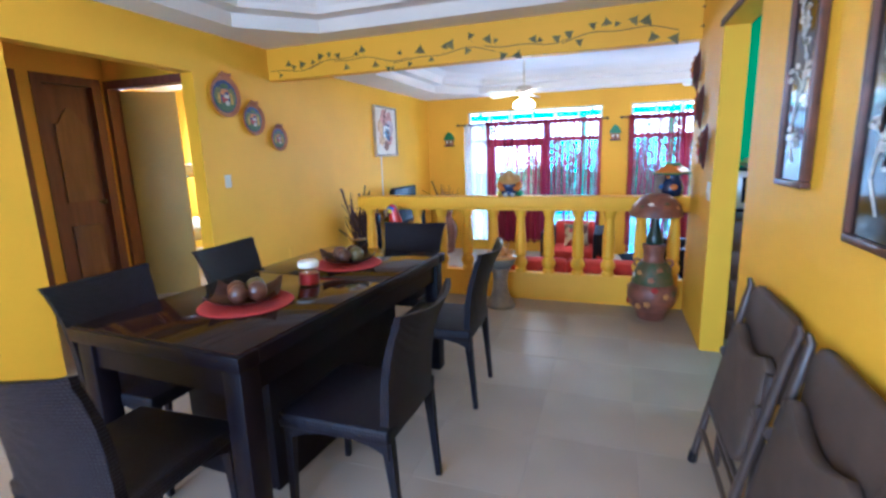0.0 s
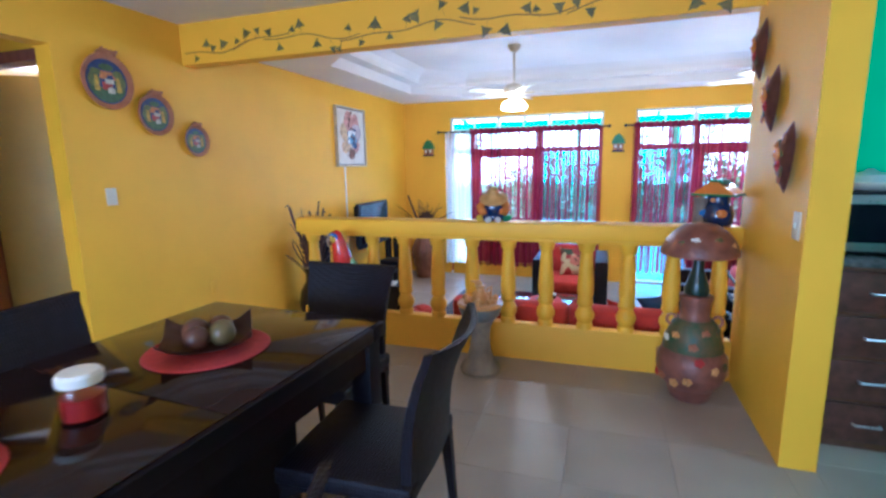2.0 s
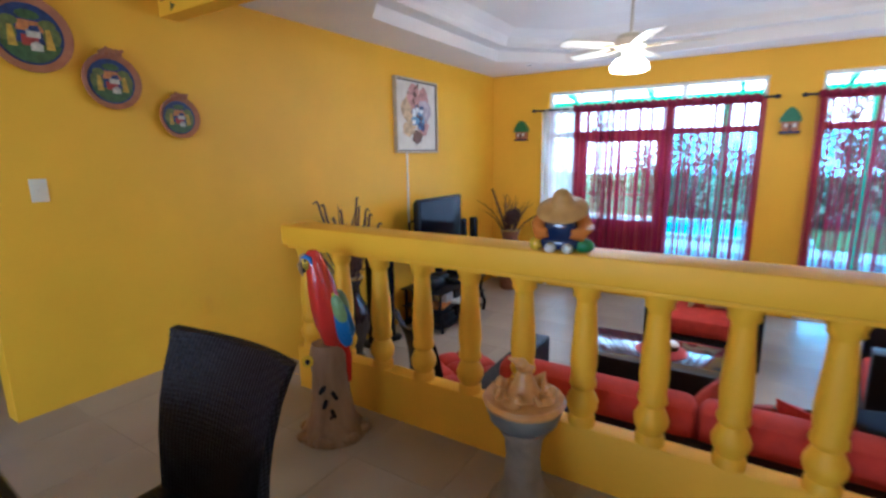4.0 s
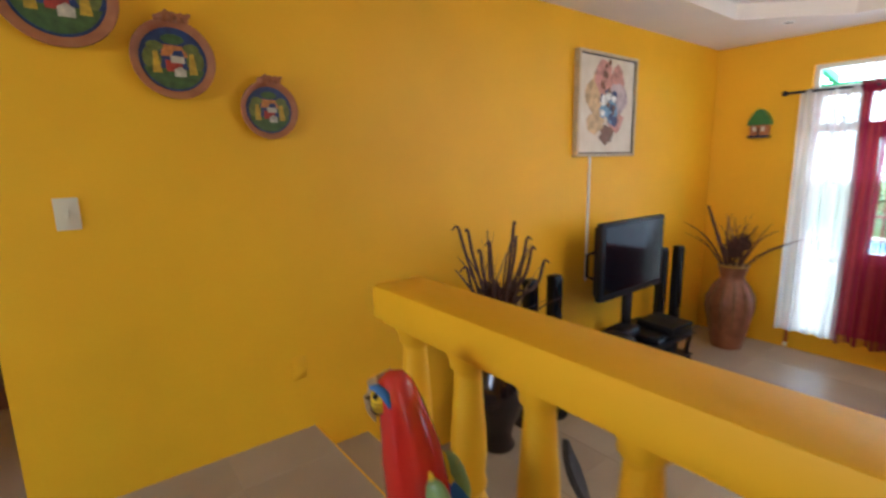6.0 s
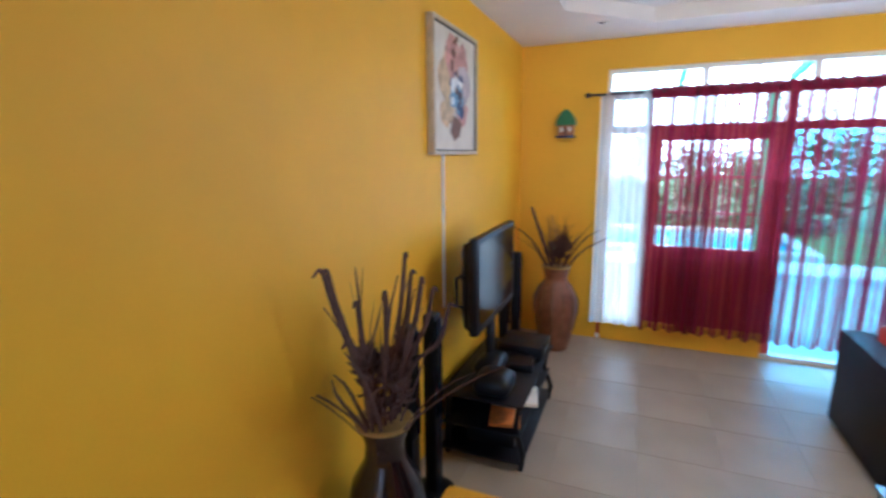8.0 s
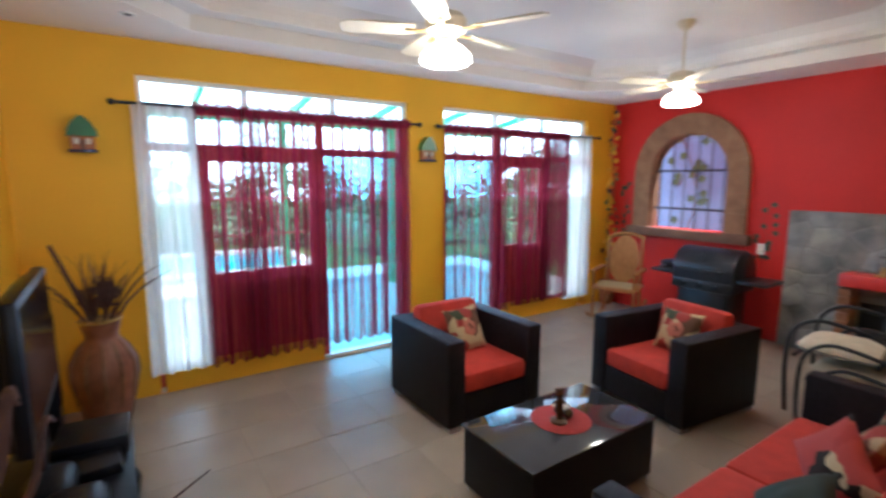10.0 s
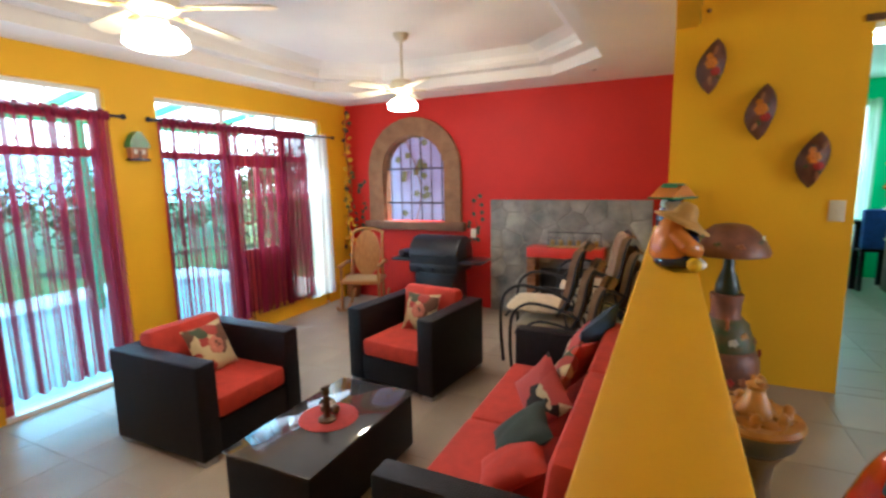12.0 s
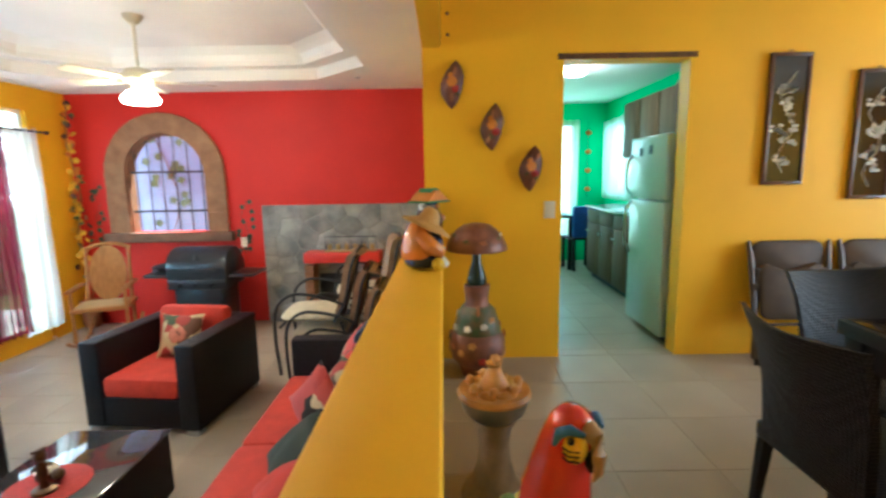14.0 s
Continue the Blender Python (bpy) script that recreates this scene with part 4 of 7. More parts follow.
for x, y, z, s in ((XL, 4.22, 1.158, 1), (XR, 4.20, 1.055, -1)):
    sw = thing("light_switch", pose(x, y, z, 0, 0, 0 if s > 0 else 180), "ivory plastic light switch plate on the yellow wall", "switch", "wall switches")
    part("plate", box(B(), 0.0, 0.008, -0.037, 0.037, -0.058, 0.058, 0.003), M["plastic"], sw)
    part("toggle", box(B(), 0.008, 0.016, -0.006, 0.006, -0.012, 0.012, 0.002), M["plastic"], sw)

wol = thing("wall_outlet", pose(XL, 5.02, 0.33), "yellowed outlet plate low on the yellow wall", "outlet")
part("plate", box(B(), 0.0, 0.007, -0.036, 0.036, -0.058, 0.058, 0.003), M["yellow"], wol)
for z in (-0.022, 0.022):
    part("socket", box(B(), 0.007, 0.009, -0.014, 0.014, z - 0.013, z + 0.013, 0.001), M["yellow"], wol)

# painted vine along the beam


def ivy_outline(s):
    return [(0, -0.9 * s), (0.35 * s, -0.45 * s), (0.85 * s, -0.2 * s), (0.55 * s, 0.25 * s), (0.3 * s, 0.75 * s), (0, 0.55 * s), (-0.3 * s, 0.75 * s), (-0.55 * s, 0.25 * s), (-0.85 * s, -0.2 * s), (-0.35 * s, -0.45 * s)]


def vine_leaf(s):
    return [(0, 0.95 * s), (0.22 * s, 0.45 * s), (0.55 * s, 0.1 * s), (0.85 * s, -0.45 * s), (0.3 * s, -0.38 * s), (0, -0.55 * s), (-0.35 * s, -0.4 * s), (-0.8 * s, -0.5 * s), (-0.5 * s, 0.05 * s), (-0.2 * s, 0.5 * s)]


vine = thing("painted_vine", pose(-0.9, 4.93, 2.20), "dark ivy vine painted along the yellow beam", "wall painting")
rnd = random.Random(8)


def stem_z(x):
    return 0.03 * math.sin(5.2 * x + 1.0) + 0.014 * math.sin(13 * x) + 0.015


def twig(pts, w):
    bm = B()
    prism(bm, [(x, z + w) for x, z in pts] + [(x, z - w) for x, z in reversed(pts)], -0.003, -0.0005, "y")
    part("stem", bm, M["stem_paint"], vine)


for x0, x1 in ((-1.95, -1.35), (-1.5, -1.0), (-1.22, -0.45), (-0.6, 0.35), (0.25, 0.95), (0.9, 1.75)):
    twig([(x, stem_z(x) + 0.03 * math.sin(3 * x0) * (x - x0) / (x1 - x0)) for x in np.linspace(x0, x1, 16)], 0.0032)
leaf_me = None
for k in range(38):
    x = -1.88 + 3.65 * (k + 0.6 * rnd.random()) / 38
    z = stem_z(x)
    dx, dz = rnd.uniform(-0.03, 0.03), rnd.choice([-1, 1, 1]) * (0.04 + 0.035 * rnd.random())
    twig([(x, z), (x + dx * 0.6, z + dz * 0.4), (x + dx, z + dz)], 0.002)
    if leaf_me is None:
        ob = part("leaf", prism(B(), vine_leaf(0.055), -0.004, -0.0008, "y"), M["vine_paint"], vine)
        leaf_me = ob.data
    else:
        ob = new("leaf", leaf_me)
        ob.parent = vine
    q = 0.55 + 0.6 * rnd.random()
    ob.matrix_local = pose(x + dx, 0, z + dz, 0, rnd.uniform(-40, 60), 0) @ Matrix.Diagonal((q, 1, q * 0.9, 1))

for z in (2.20, 2.33):
    solid("wall_hook", lathe(B(), [(0.012, 0.0), (0.012, 0.006), (0.005, 0.009), (0.005, 0.02)], 10, m=pose(0, 0, 0, 0, -90)), M["bark"], "small brown hook in the yellow wall", "hook", "hooks in the wall", m=pose(XR, 4.88, z))

# hallway doors and bedroom
for name, m, w, material, lab in (("door_1", pose(-4.12, 3.76, 0, 0, 0, 90), 0.52, "door_wood", "closed brown panelled wooden door in the hallway"), ("door_2", pose(-4.12, 2.92, 0, 0, 0, 90), 0.84, "door_wood", "closed brown wooden hallway door")):
    d = thing(name, m, lab, "door", kind="structure")
    part("leaf", box(B(), -w / 2 + 0.05, w / 2 - 0.05, 0.03, 0.065, 0.005, 2.045), M[material], d)
    hw = w / 2 - 0.125
    part("door_panel", box(B(), -hw, hw, 0.014, 0.03, 0.15, 0.80, 0.012), M["door_panel"], d)
    top = [(hw * q, 1.70 + 0.14 * max(0.0, math.cos(q * 1.9)) ** 1.3) for q in np.linspace(1, -1, 17)]
    part("door_panel", prism(B(), [(-hw, 1.02), (hw, 1.02)] + top, 0.014, 0.03, "y"), M["door_panel"], d, "arched raised panel")
    bm = B()
    box(bm, -w / 2 - 0.03, -w / 2 + 0.05, -0.03, 0.10, 0, 2.11)
    box(bm, w / 2 - 0.05, w / 2 + 0.03, -0.03, 0.10, 0, 2.11)
    box(bm, -w / 2 + 0.05, w / 2 - 0.05, -0.03, 0.10, 2.035, 2.11)
    part("frame", bm, M["door_wood"], d)
    part("handle", ball(lathe(B(), [(0.02, 0), (0.02, 0.01), (0.008, 0.012), (0.008, 0.04)], 12, m=pose(w / 2 - 0.1, 0.03, 1.0, 90)), (w / 2 - 0.1, -0.02, 1.0), 0.025, 10), M["gold_frame"], d)
d = thing("door_3", pose(-4.09, 4.13, 0), "olive painted bedroom door standing half open", "door", kind="structure")
bm = B()
box(bm, -0.005, 0.04, -0.05, 0.08, 0, 2.1)
box(bm, 1.0, 1.05, -0.05, 0.08, 0, 2.1)
box(bm, 0.04, 1.0, -0.05, 0.08, 2.03, 2.1)
part("frame", bm, M["door_wood"], d)
part("leaf", box(B(), 0.0, 0.47, -0.02, 0.02, 0.006, 2.02, 0.003, pose(0.05, 0.07, 0, 0, 0, 36)), M["door_olive"], d)
bed = thing("bunk_bed", pose(-5.05, 5.70, 0), "bunk bed with white bedding in the bedroom", "bed")
for z in (0.40, 1.20):
    part("rail_board", box(B(), -0.5, 0.5, -0.6, -0.56, z - 0.1, z + 0.05), M["dark_wood"], bed)
    part("mattress", box(B(), -0.5, 0.5, -0.56, 0.8, z - 0.05, z + 0.12, 0.04), M["off_white"], bed, "white mattress")
for sx in (-1, 1):
    part("post", box(B(), sx * 0.5 - 0.03, sx * 0.5 + 0.03, -0.62, -0.56, 0, 1.7), M["dark_wood"], bed)
    part("post", box(B(), sx * 0.5 - 0.03, sx * 0.5 + 0.03, 0.78, 0.84, 0, 1.7), M["dark_wood"], bed)
# added lamp inside the windowless bedroom shell, brightens the bedroom and hall
lamp("bedroom_fill", "AREA", 26, look((-5.9, 5.4, 1.5), (-3.4, 5.4, 1.0)), (1, 0.97, 0.9), 1.0, 1.0)

# ---- living room ----
M["steel"] = mat("brushed_steel", (0.55, 0.55, 0.55), 0.3, 1.0, vary=0.05, scale=20)
M["cream"] = mat("cream_fabric", (0.58, 0.50, 0.36), 0.85, vary=0.1, scale=16, bump=0.2, bscale=220)
M["dark_green_fabric"] = mat("dark_green_fabric", (0.018, 0.030, 0.022), 0.8, vary=0.2, scale=14, bump=0.2, bscale=220)
M["blue_fabric"] = mat("slate_blue_fabric", (0.03, 0.06, 0.10), 0.85, vary=0.15, scale=14, bump=0.2, bscale=220)
M["floral"] = mat("floral_fabric", (0.33, 0.05, 0.035), 0.85, vary=0.25, scale=16, bump=0.2, bscale=220)
M["flower_pink"] = mat("dusty_pink", (0.48, 0.16, 0.10), 0.85, vary=0.2, scale=25)
M["coffee_glass"] = mat("dark_glass_top", (0.05, 0.05, 0.055), 0.06, vary=0.1, scale=4, rvary=0.02, coat=0.4)
M["vase_dark"] = mat("dark_glazed_vase", (0.018, 0.010, 0.010), 0.15, vary=0.3, scale=8, coat=0.4)
M["vase_brown"] = mat("brown_vase", (0.17, 0.06, 0.03), 0.4, color2=(0.28, 0.11, 0.055), scale=9, bump=0.15, bscale=40)
M["gilt"] = mat("gilt_rim", (0.45, 0.30, 0.10), 0.35, 0.6, vary=0.1, scale=20)
M["reed"] = mat("dried_reed", (0.050, 0.022, 0.018), 0.7, color2=(0.11, 0.050, 0.038), scale=20, bump=0.2, bscale=80)
M["reed_pale"] = mat("pale_reed", (0.30, 0.19, 0.09), 0.8, vary=0.2, scale=20)
M["bronze"] = mat("bronze", (0.10, 0.055, 0.025), 0.35, 0.7, vary=0.2, scale=30)
M["fan_cream"] = mat("cream_enamel", (0.72, 0.62, 0.45), 0.35, vary=0.05, scale=10)
M["fan_light"] = mat("lit_frosted_glass", (0.9, 0.85, 0.75), 0.5, vary=0.02, scale=5, emit=(1.0, 0.86, 0.62), strength=9.0)
M["rock"] = mat("fieldstone", (0.16, 0.165, 0.17), 0.75, color2=(0.36, 0.345, 0.32), scale=5, bump=0.6, bscale=18, per_object=0.30)
M["mortar"] = mat("mortar", (0.25, 0.24, 0.23), 0.9, vary=0.1, scale=20)
M["red_mantel"] = mat("red_mantel_paint", (0.62, 0.03, 0.02), 0.4, vary=0.08, scale=8)
M["brick"] = mat("brown_brick", (0.20, 0.085, 0.04), 0.8, color2=(0.30, 0.13, 0.06), scale=12, bump=0.3, bscale=40, per_object=0.15)
M["cantera"] = mat("carved_sandstone", (0.22, 0.105, 0.050), 0.8, color2=(0.31, 0.155, 0.075), scale=8, bump=0.35, bscale=35)
M["sill_stone"] = mat("brown_sill", (0.17, 0.085, 0.05), 0.7, vary=0.15, scale=8, bump=0.25, bscale=30)
M["iron"] = mat("black_iron", (0.012, 0.014, 0.02), 0.5, vary=0.1, scale=20)
M["bbq"] = mat("black_enamel", (0.012, 0.013, 0.017), 0.3, vary=0.1, scale=10)
M["rocker_wood"] = mat("honey_wood", (0.34, 0.14, 0.035), 0.4, color2=(0.46, 0.21, 0.06), scale=8, stretch=(4, 4, 1))
M["cane"] = mat("woven_cane", (0.50, 0.36, 0.18), 0.7, vary=0.15, scale=40, bump=0.6, bscale=160)
M["petal_yellow"] = mat("yellow_petals", (0.70, 0.42, 0.02), 0.7, vary=0.2, scale=30)
M["petal_orange"] = mat("orange_petals", (0.55, 0.17, 0.02), 0.7, vary=0.2, scale=30)
M["leaf_green"] = mat("leaf_green", (0.055, 0.11, 0.035), 0.45, color2=(0.13, 0.20, 0.07), scale=3, per_object=0.2)
M["canvas"] = mat("painted_canvas", (0.62, 0.55, 0.44), 0.6, color2=(0.74, 0.68, 0.58), scale=6, bump=0.1, bscale=150)
M["frame_pale"] = mat("pale_gilt_frame", (0.52, 0.42, 0.28), 0.4, vary=0.12, scale=20)
M["lilac"] = mat("lilac_wall", (0.27, 0.39, 0.66), 0.8, vary=0.05, scale=3)


def floral_flowers(parent, m, seed):
    rnd = random.Random(seed)
    for k in range(1):
        a = k * 1.25 + 0.3
        r = 0.0 if k == 0 else 0.088
        bm = B()
        for q in range(6):
            b = q * 1.047 + rnd.random()
            ball(bm, (r * math.cos(a) + 0.036 * math.cos(b), r * math.sin(a) + 0.036 * math.sin(b), 0.0), 0.034, 8, (1, 1, 0.2))
        ball(bm, (r * math.cos(a), r * math.sin(a), 0.003), 0.016, 8, (1, 1, 0.3))
        bmesh.ops.transform(bm, matrix=m, verts=bm.verts)
        part("printed_flower", bm, M[("flower_pink", "red_cushion", "floral", "dark_green_fabric", "floral", "flower_pink")[k]], parent)


def pillow(name, m, material, label, floral=0, s=0.19):
    p = thing(name, m, label, "pillow", "loose pillows on the seats")
    bm = B()
    n, sheets = 12, []
    for side in (1, -1):
        g = []
        for i in range(n + 1):
            u = 2 * i / n - 1
            row = []
            for j in range(n + 1):
                v = 2 * j / n - 1
                if side < 0 and (i in (0, n) or j in (0, n)):
                    row.append(sheets[0][i][j])
                    continue
                z = side * 0.062 * ((1 - u * u) * (1 - v * v)) ** 0.42 + 0.004 * math.sin(7 * u + 3 * v + s * 40) * (1 - u * u) * (1 - v * v)
                row.append(bm.verts.new((s * u * (1 - 0.09 * (1 - v * v)), s * v * (1 - 0.09 * (1 - u * u)), z)))
            g.append(row)
        sheets.append(g)
        for i in range(n):
            for j in range(n):
                q = (g[i][j], g[i + 1][j], g[i + 1][j + 1], g[i][j + 1])
                bm.faces.new(q if side > 0 else q[::-1])
    part("cover", bm, M[material], p, smooth=70)
    if floral:
        floral_flowers(p, pose(0, 0, 0.058), floral)
    return p


def armchair(m):
    c = thing("armchair", m, "dark wicker armchair with red seat and back cushions", "armchair", "wicker lounge set")
    W, D = 0.43, 0.42
    part("base", box(B(), -W + 0.14, W - 0.14, -D + 0.14, D - 0.01, 0.04, 0.25, 0.006), M["wicker"], c)
    for sx in (-1, 1):
        part("armrest", box(B(), min(sx * W, sx * (W - 0.14)), max(sx * W, sx * (W - 0.14)), -D, D, 0.035, 0.65, 0.012), M["wicker"], c)
    part("back_panel", box(B(), -W + 0.14, W - 0.14, -D, -D + 0.13, 0.04, 0.645, 0.01), M["wicker"], c)
    part("seat_cushion", box(B(), -W + 0.145, W - 0.145, -D + 0.14, D, 0.252, 0.40, 0.035), M["red_cushion"], c, "red fabric seat cushion")
    part("back_cushion", box(B(), -W + 0.145, W - 0.145, -0.075, 0.075, 0.0, 0.36, 0.045, pose(0, -D + 0.20, 0.385, 9)), M["red_cushion"], c, "red fabric back cushion")
    for sx in (-1, 1):
        for sy in (-1, 1):
            part("foot", box(B(), sx * (W - 0.06) - 0.045, sx * (W - 0.06) + 0.045, sy * (D - 0.05) - 0.045, sy * (D - 0.05) + 0.045, 0.0, 0.036, 0.003), M["steel"], c, "metal foot")
    return c


ac = armchair(pose(-0.095, 7.93, LF, 0, 0, 180))
copy_thing(ac, pose(1.27, 7.0, LF, 0, 0, 83))
pillow("throw_pillow", pose(-0.06, 7.96, LF + 0.56, 64, 0, 8), "print_cream", "cream and red floral pillow on a wicker armchair", 3, 0.18)
pillow("throw_pillow", pose(1.31, 6.98, LF + 0.56, 66, 0, -92), "print_cream", "cream and red floral pillow on a wicker armchair", 4, 0.17)

so = thing("sofa", pose(0.04, 5.56, LF), "long dark wicker sofa with red cushions below the balustrade", "sofa", "wicker lounge set")
W = 0.99
part("base", box(B(), -W + 0.12, W - 0.12, -0.3, 0.43, 0.04, 0.25, 0.006), M["wicker"], so)
for sx in (-1, 1):
    part("armrest", box(B(), min(sx * W, sx * (W - 0.12)), max(sx * W, sx * (W - 0.12)), -0.44, 0.44, 0.035, 0.645, 0.012), M["wicker"], so)
part("back_panel", box(B(), -W + 0.12, W - 0.12, -0.44, -0.31, 0.04, 0.64, 0.01), M["wicker"], so)
for k in range(2):
    x0 = -W + 0.125 + 0.867 * k
    part("seat_cushion", box(B(), x0, x0 + 0.862, -0.30, 0.45, 0.252, 0.40, 0.035), M["red_cushion"], so, "red fabric seat cushion")
    part("back_cushion", box(B(), x0, x0 + 0.862, -0.075, 0.075, 0.0, 0.40, 0.045, pose(0, -0.215, 0.385, 8)), M["red_cushion"], so, "red fabric back cushion")
for sx in (-1, 1):
    for sy in (-1, 1):
        part("foot", box(B(), sx * (W - 0.06) - 0.045, sx * (W - 0.06) + 0.045, sy * 0.39 - 0.045, sy * 0.39 + 0.045, 0.0, 0.036), M["steel"], so, "metal foot")
lounge = copy_thing(first, pose(-1.25, 5.54, LF, 0, 0, -31))
tagged(lounge, "dark woven wicker chair beside the sofa with a red cushion", "chair", "chairs round the dining table")
quilt = thing("seat_cushion", pose(-1.25, 5.54, LF + 0.445, 0, 0, -31), "red quilted seat cushion on a wicker chair", "cushion")
bm = B()
for a in range(3):
    for b in range(3):
        puff(bm, 0.080, 0.080, 0.045, pose(-0.142 + 0.142 * a, -0.10 + 0.142 * b, 0.042), 0.55, 14, 8)
part("quilting", bm, M["red_cushion"], quilt)
Z = LF + 0.40
pillow("throw_pillow", pose(-0.25, 5.62, Z + 0.12, 38, 4, 200), "dark_green_fabric", "dark green pillow with a pale edge on the red sofa", 0, 0.165)
pillow("throw_pillow", pose(-0.46, 5.60, Z + 0.09, 26, -6, 196), "red_cushion", "plain red pillow on the sofa", 0, 0.165)
pillow("throw_pillow", pose(0.07, 5.60, Z + 0.185, 70, 38, 222), "print_red", "pink, black and cream floral pillow on the sofa", 0, 0.165)
pillow("throw_pillow", pose(0.30, 5.55, Z + 0.19, 62, 12, 176), "print_cream", "cream pillow with printed flowers on the sofa", 0, 0.175)
pillow("throw_pillow", pose(0.46, 5.50, Z + 0.21, 62, -10, 168), "red_cushion", "plain red pillow on the sofa", 0, 0.175)
pillow("throw_pillow", pose(0.66, 5.52, Z + 0.24, 62, 30, 160), "print_red", "dark red floral pillow on the sofa", 0, 0.175)
pillow("throw_pillow", pose(0.74, 5.42, Z + 0.31, 66, 20, 150), "blue_fabric", "slate blue pillow on the sofa")

ct = thing("coffee_table", pose(-0.285, 6.735, LF), "low dark wicker coffee table with a glass top", "table", "wicker lounge set")
part("body", box(B(), -0.485, 0.485, -0.27, 0.27, 0.03, 0.375, 0.008), M["wicker"], ct)
part("glass_top", box(B(), -0.495, 0.495, -0.28, 0.28, 0.376, 0.388, 0.003), M["coffee_glass"], ct, "dark glass top")
for sx in (-1, 1):
    for sy in (-1, 1):
        part("foot", box(B(), sx * 0.44 - 0.03, sx * 0.44 + 0.03, sy * 0.22 - 0.03, sy * 0.22 + 0.03, 0, 0.031), M["steel"], ct)
TZ = LF + 0.389
solid("placemat", lathe(B(), [(0.165, 0), (0.169, 0.003), (0.165, 0.006), (0.02, 0.006)], 36), M["red_mat"], "round red woven mat on the coffee table", "placemat", m=pose(-0.28, 6.74, TZ))
bm = B()
lathe(bm, [(0.05, 0.0), (0.05, 0.012), (0.02, 0.02), (0.014, 0.05), (0.022, 0.09), (0.018, 0.12), (0.012, 0.14)], 14)
ball(bm, (0.005, 0, 0.165), 0.024, 12, (1, 1, 1.15))
tube(bm, [(0.0, 0.02, 0.12), (0.03, 0.035, 0.09), (0.05, 0.01, 0.10)], 0.008, 6)
tube(bm, [(0.0, -0.02, 0.12), (0.03, -0.035, 0.10), (0.055, 0.0, 0.115)], 0.008, 6)
tube(bm, [(0.0, 0.0, 0.18), (-0.03, 0.02, 0.2), (0.03, -0.02, 0.185)], 0.009, 6)
ball(bm, (0.06, -0.05, 0.03), 0.03, 10, (1.4, 0.9, 0.8))
solid("figurine", bm, M["bronze"], "small bronze figurine on the red mat", "figurine", m=pose(-0.32, 6.72, TZ + 0.0065, 0, 0, 40), smooth=60)
bx = thing("trinket_box", pose(-0.22, 6.79, TZ + 0.0065, 0, 0, 20), "small round white lidded trinket box", "box")
part("body", lathe(B(), [(0.042, 0), (0.046, 0.006), (0.045, 0.03), (0.04, 0.034)], 20), M["bronze"], bx)
part("lid", lathe(B(), [(0.046, 0.034), (0.047, 0.04), (0.035, 0.055), (0.01, 0.06)], 20), M["off_white"], bx, "white lid")

# television corner
st = thing("tv_stand", pose(-2.555, 7.52, LF), "black glass and metal television stand with three shelves", "tv stand")
for z, w in ((0.06, 0.25), (0.23, 0.235), (0.41, 0.25)):
    part("shelf", box(B(), -w, w, -0.475, 0.475, z - 0.012, z, 0.003), M["black"], st)
for sy in (-1, 1):
    part("side_frame", tube(B(), [(0.235, sy * 0.44, 0.0), (0.25, sy * 0.45, 0.10), (0.20, sy * 0.43, 0.25), (0.22, sy * 0.44, 0.40)], 0.016, 8), M["black"], st)
    part("rear_post", tube(B(), [(-0.22, sy * 0.42, 0.0), (-0.22, sy * 0.42, 0.40)], 0.018, 8), M["black"], st)
part("back_panel", box(B(), -0.25, -0.24, -0.3, 0.3, 0.05, 0.41), M["black"], st)
SZ = LF + 0.41
tv = thing("television", pose(-2.61, 7.52, SZ, 0, 0, 0.5), "black flat screen television on the stand", "television")
part("foot_plate", lathe(B(), [(0.14, 0.0), (0.145, 0.008), (0.12, 0.02), (0.04, 0.026)], 28, sx=0.8, sy=1.3), M["black"], tv)
part("neck", box(B(), -0.045, -0.005, -0.05, 0.05, 0.02, 0.40, 0.01), M["black"], tv)
part("casing", box(B(), -0.035, 0.02, -0.425, 0.425, 0.345, 0.915, 0.014), M["black"], tv)
ring = B()
ring_faces(ring, [[ring.verts.new((x, sy * a, 0.63 + sz * b)) for sy, sz in ((-1, -1), (1, -1), (1, 1), (-1, 1))] for x, a, b in ((-0.034, 0.40, 0.265), (-0.075, 0.385, 0.245), (-0.115, 0.31, 0.19))])
part("back_shell", ring, M["black"], tv)
part("screen", box(B(), 0.02, 0.0225, -0.39, 0.39, 0.40, 0.885), M["screen"], tv, "dark glossy screen")
part("bracket", tube(B(), [(-0.07, -0.38, 0.50), (-0.11, -0.41, 0.52), (-0.11, -0.41, 0.68), (-0.07, -0.38, 0.70)], 0.012, 8), M["black"], tv)
dv = thing("media_player", pose(-2.50, 7.66, SZ, 0, 0, 6), "black media player on the television stand", "electronics")
part("case", box(B(), -0.13, 0.13, -0.19, 0.19, 0.0, 0.05, 0.006), M["black"], dv)
part("front_strip", box(B(), 0.13, 0.133, -0.17, 0.17, 0.015, 0.03), M["steel"], dv, "silver front strip")
solid("loudspeaker", puff(B(), 0.09, 0.16, 0.055, pose(0, 0, 0.056), 0.6), M["black"], "black centre loudspeaker on the stand", "loudspeaker", m=pose(-2.60, 7.42, SZ), smooth=60)
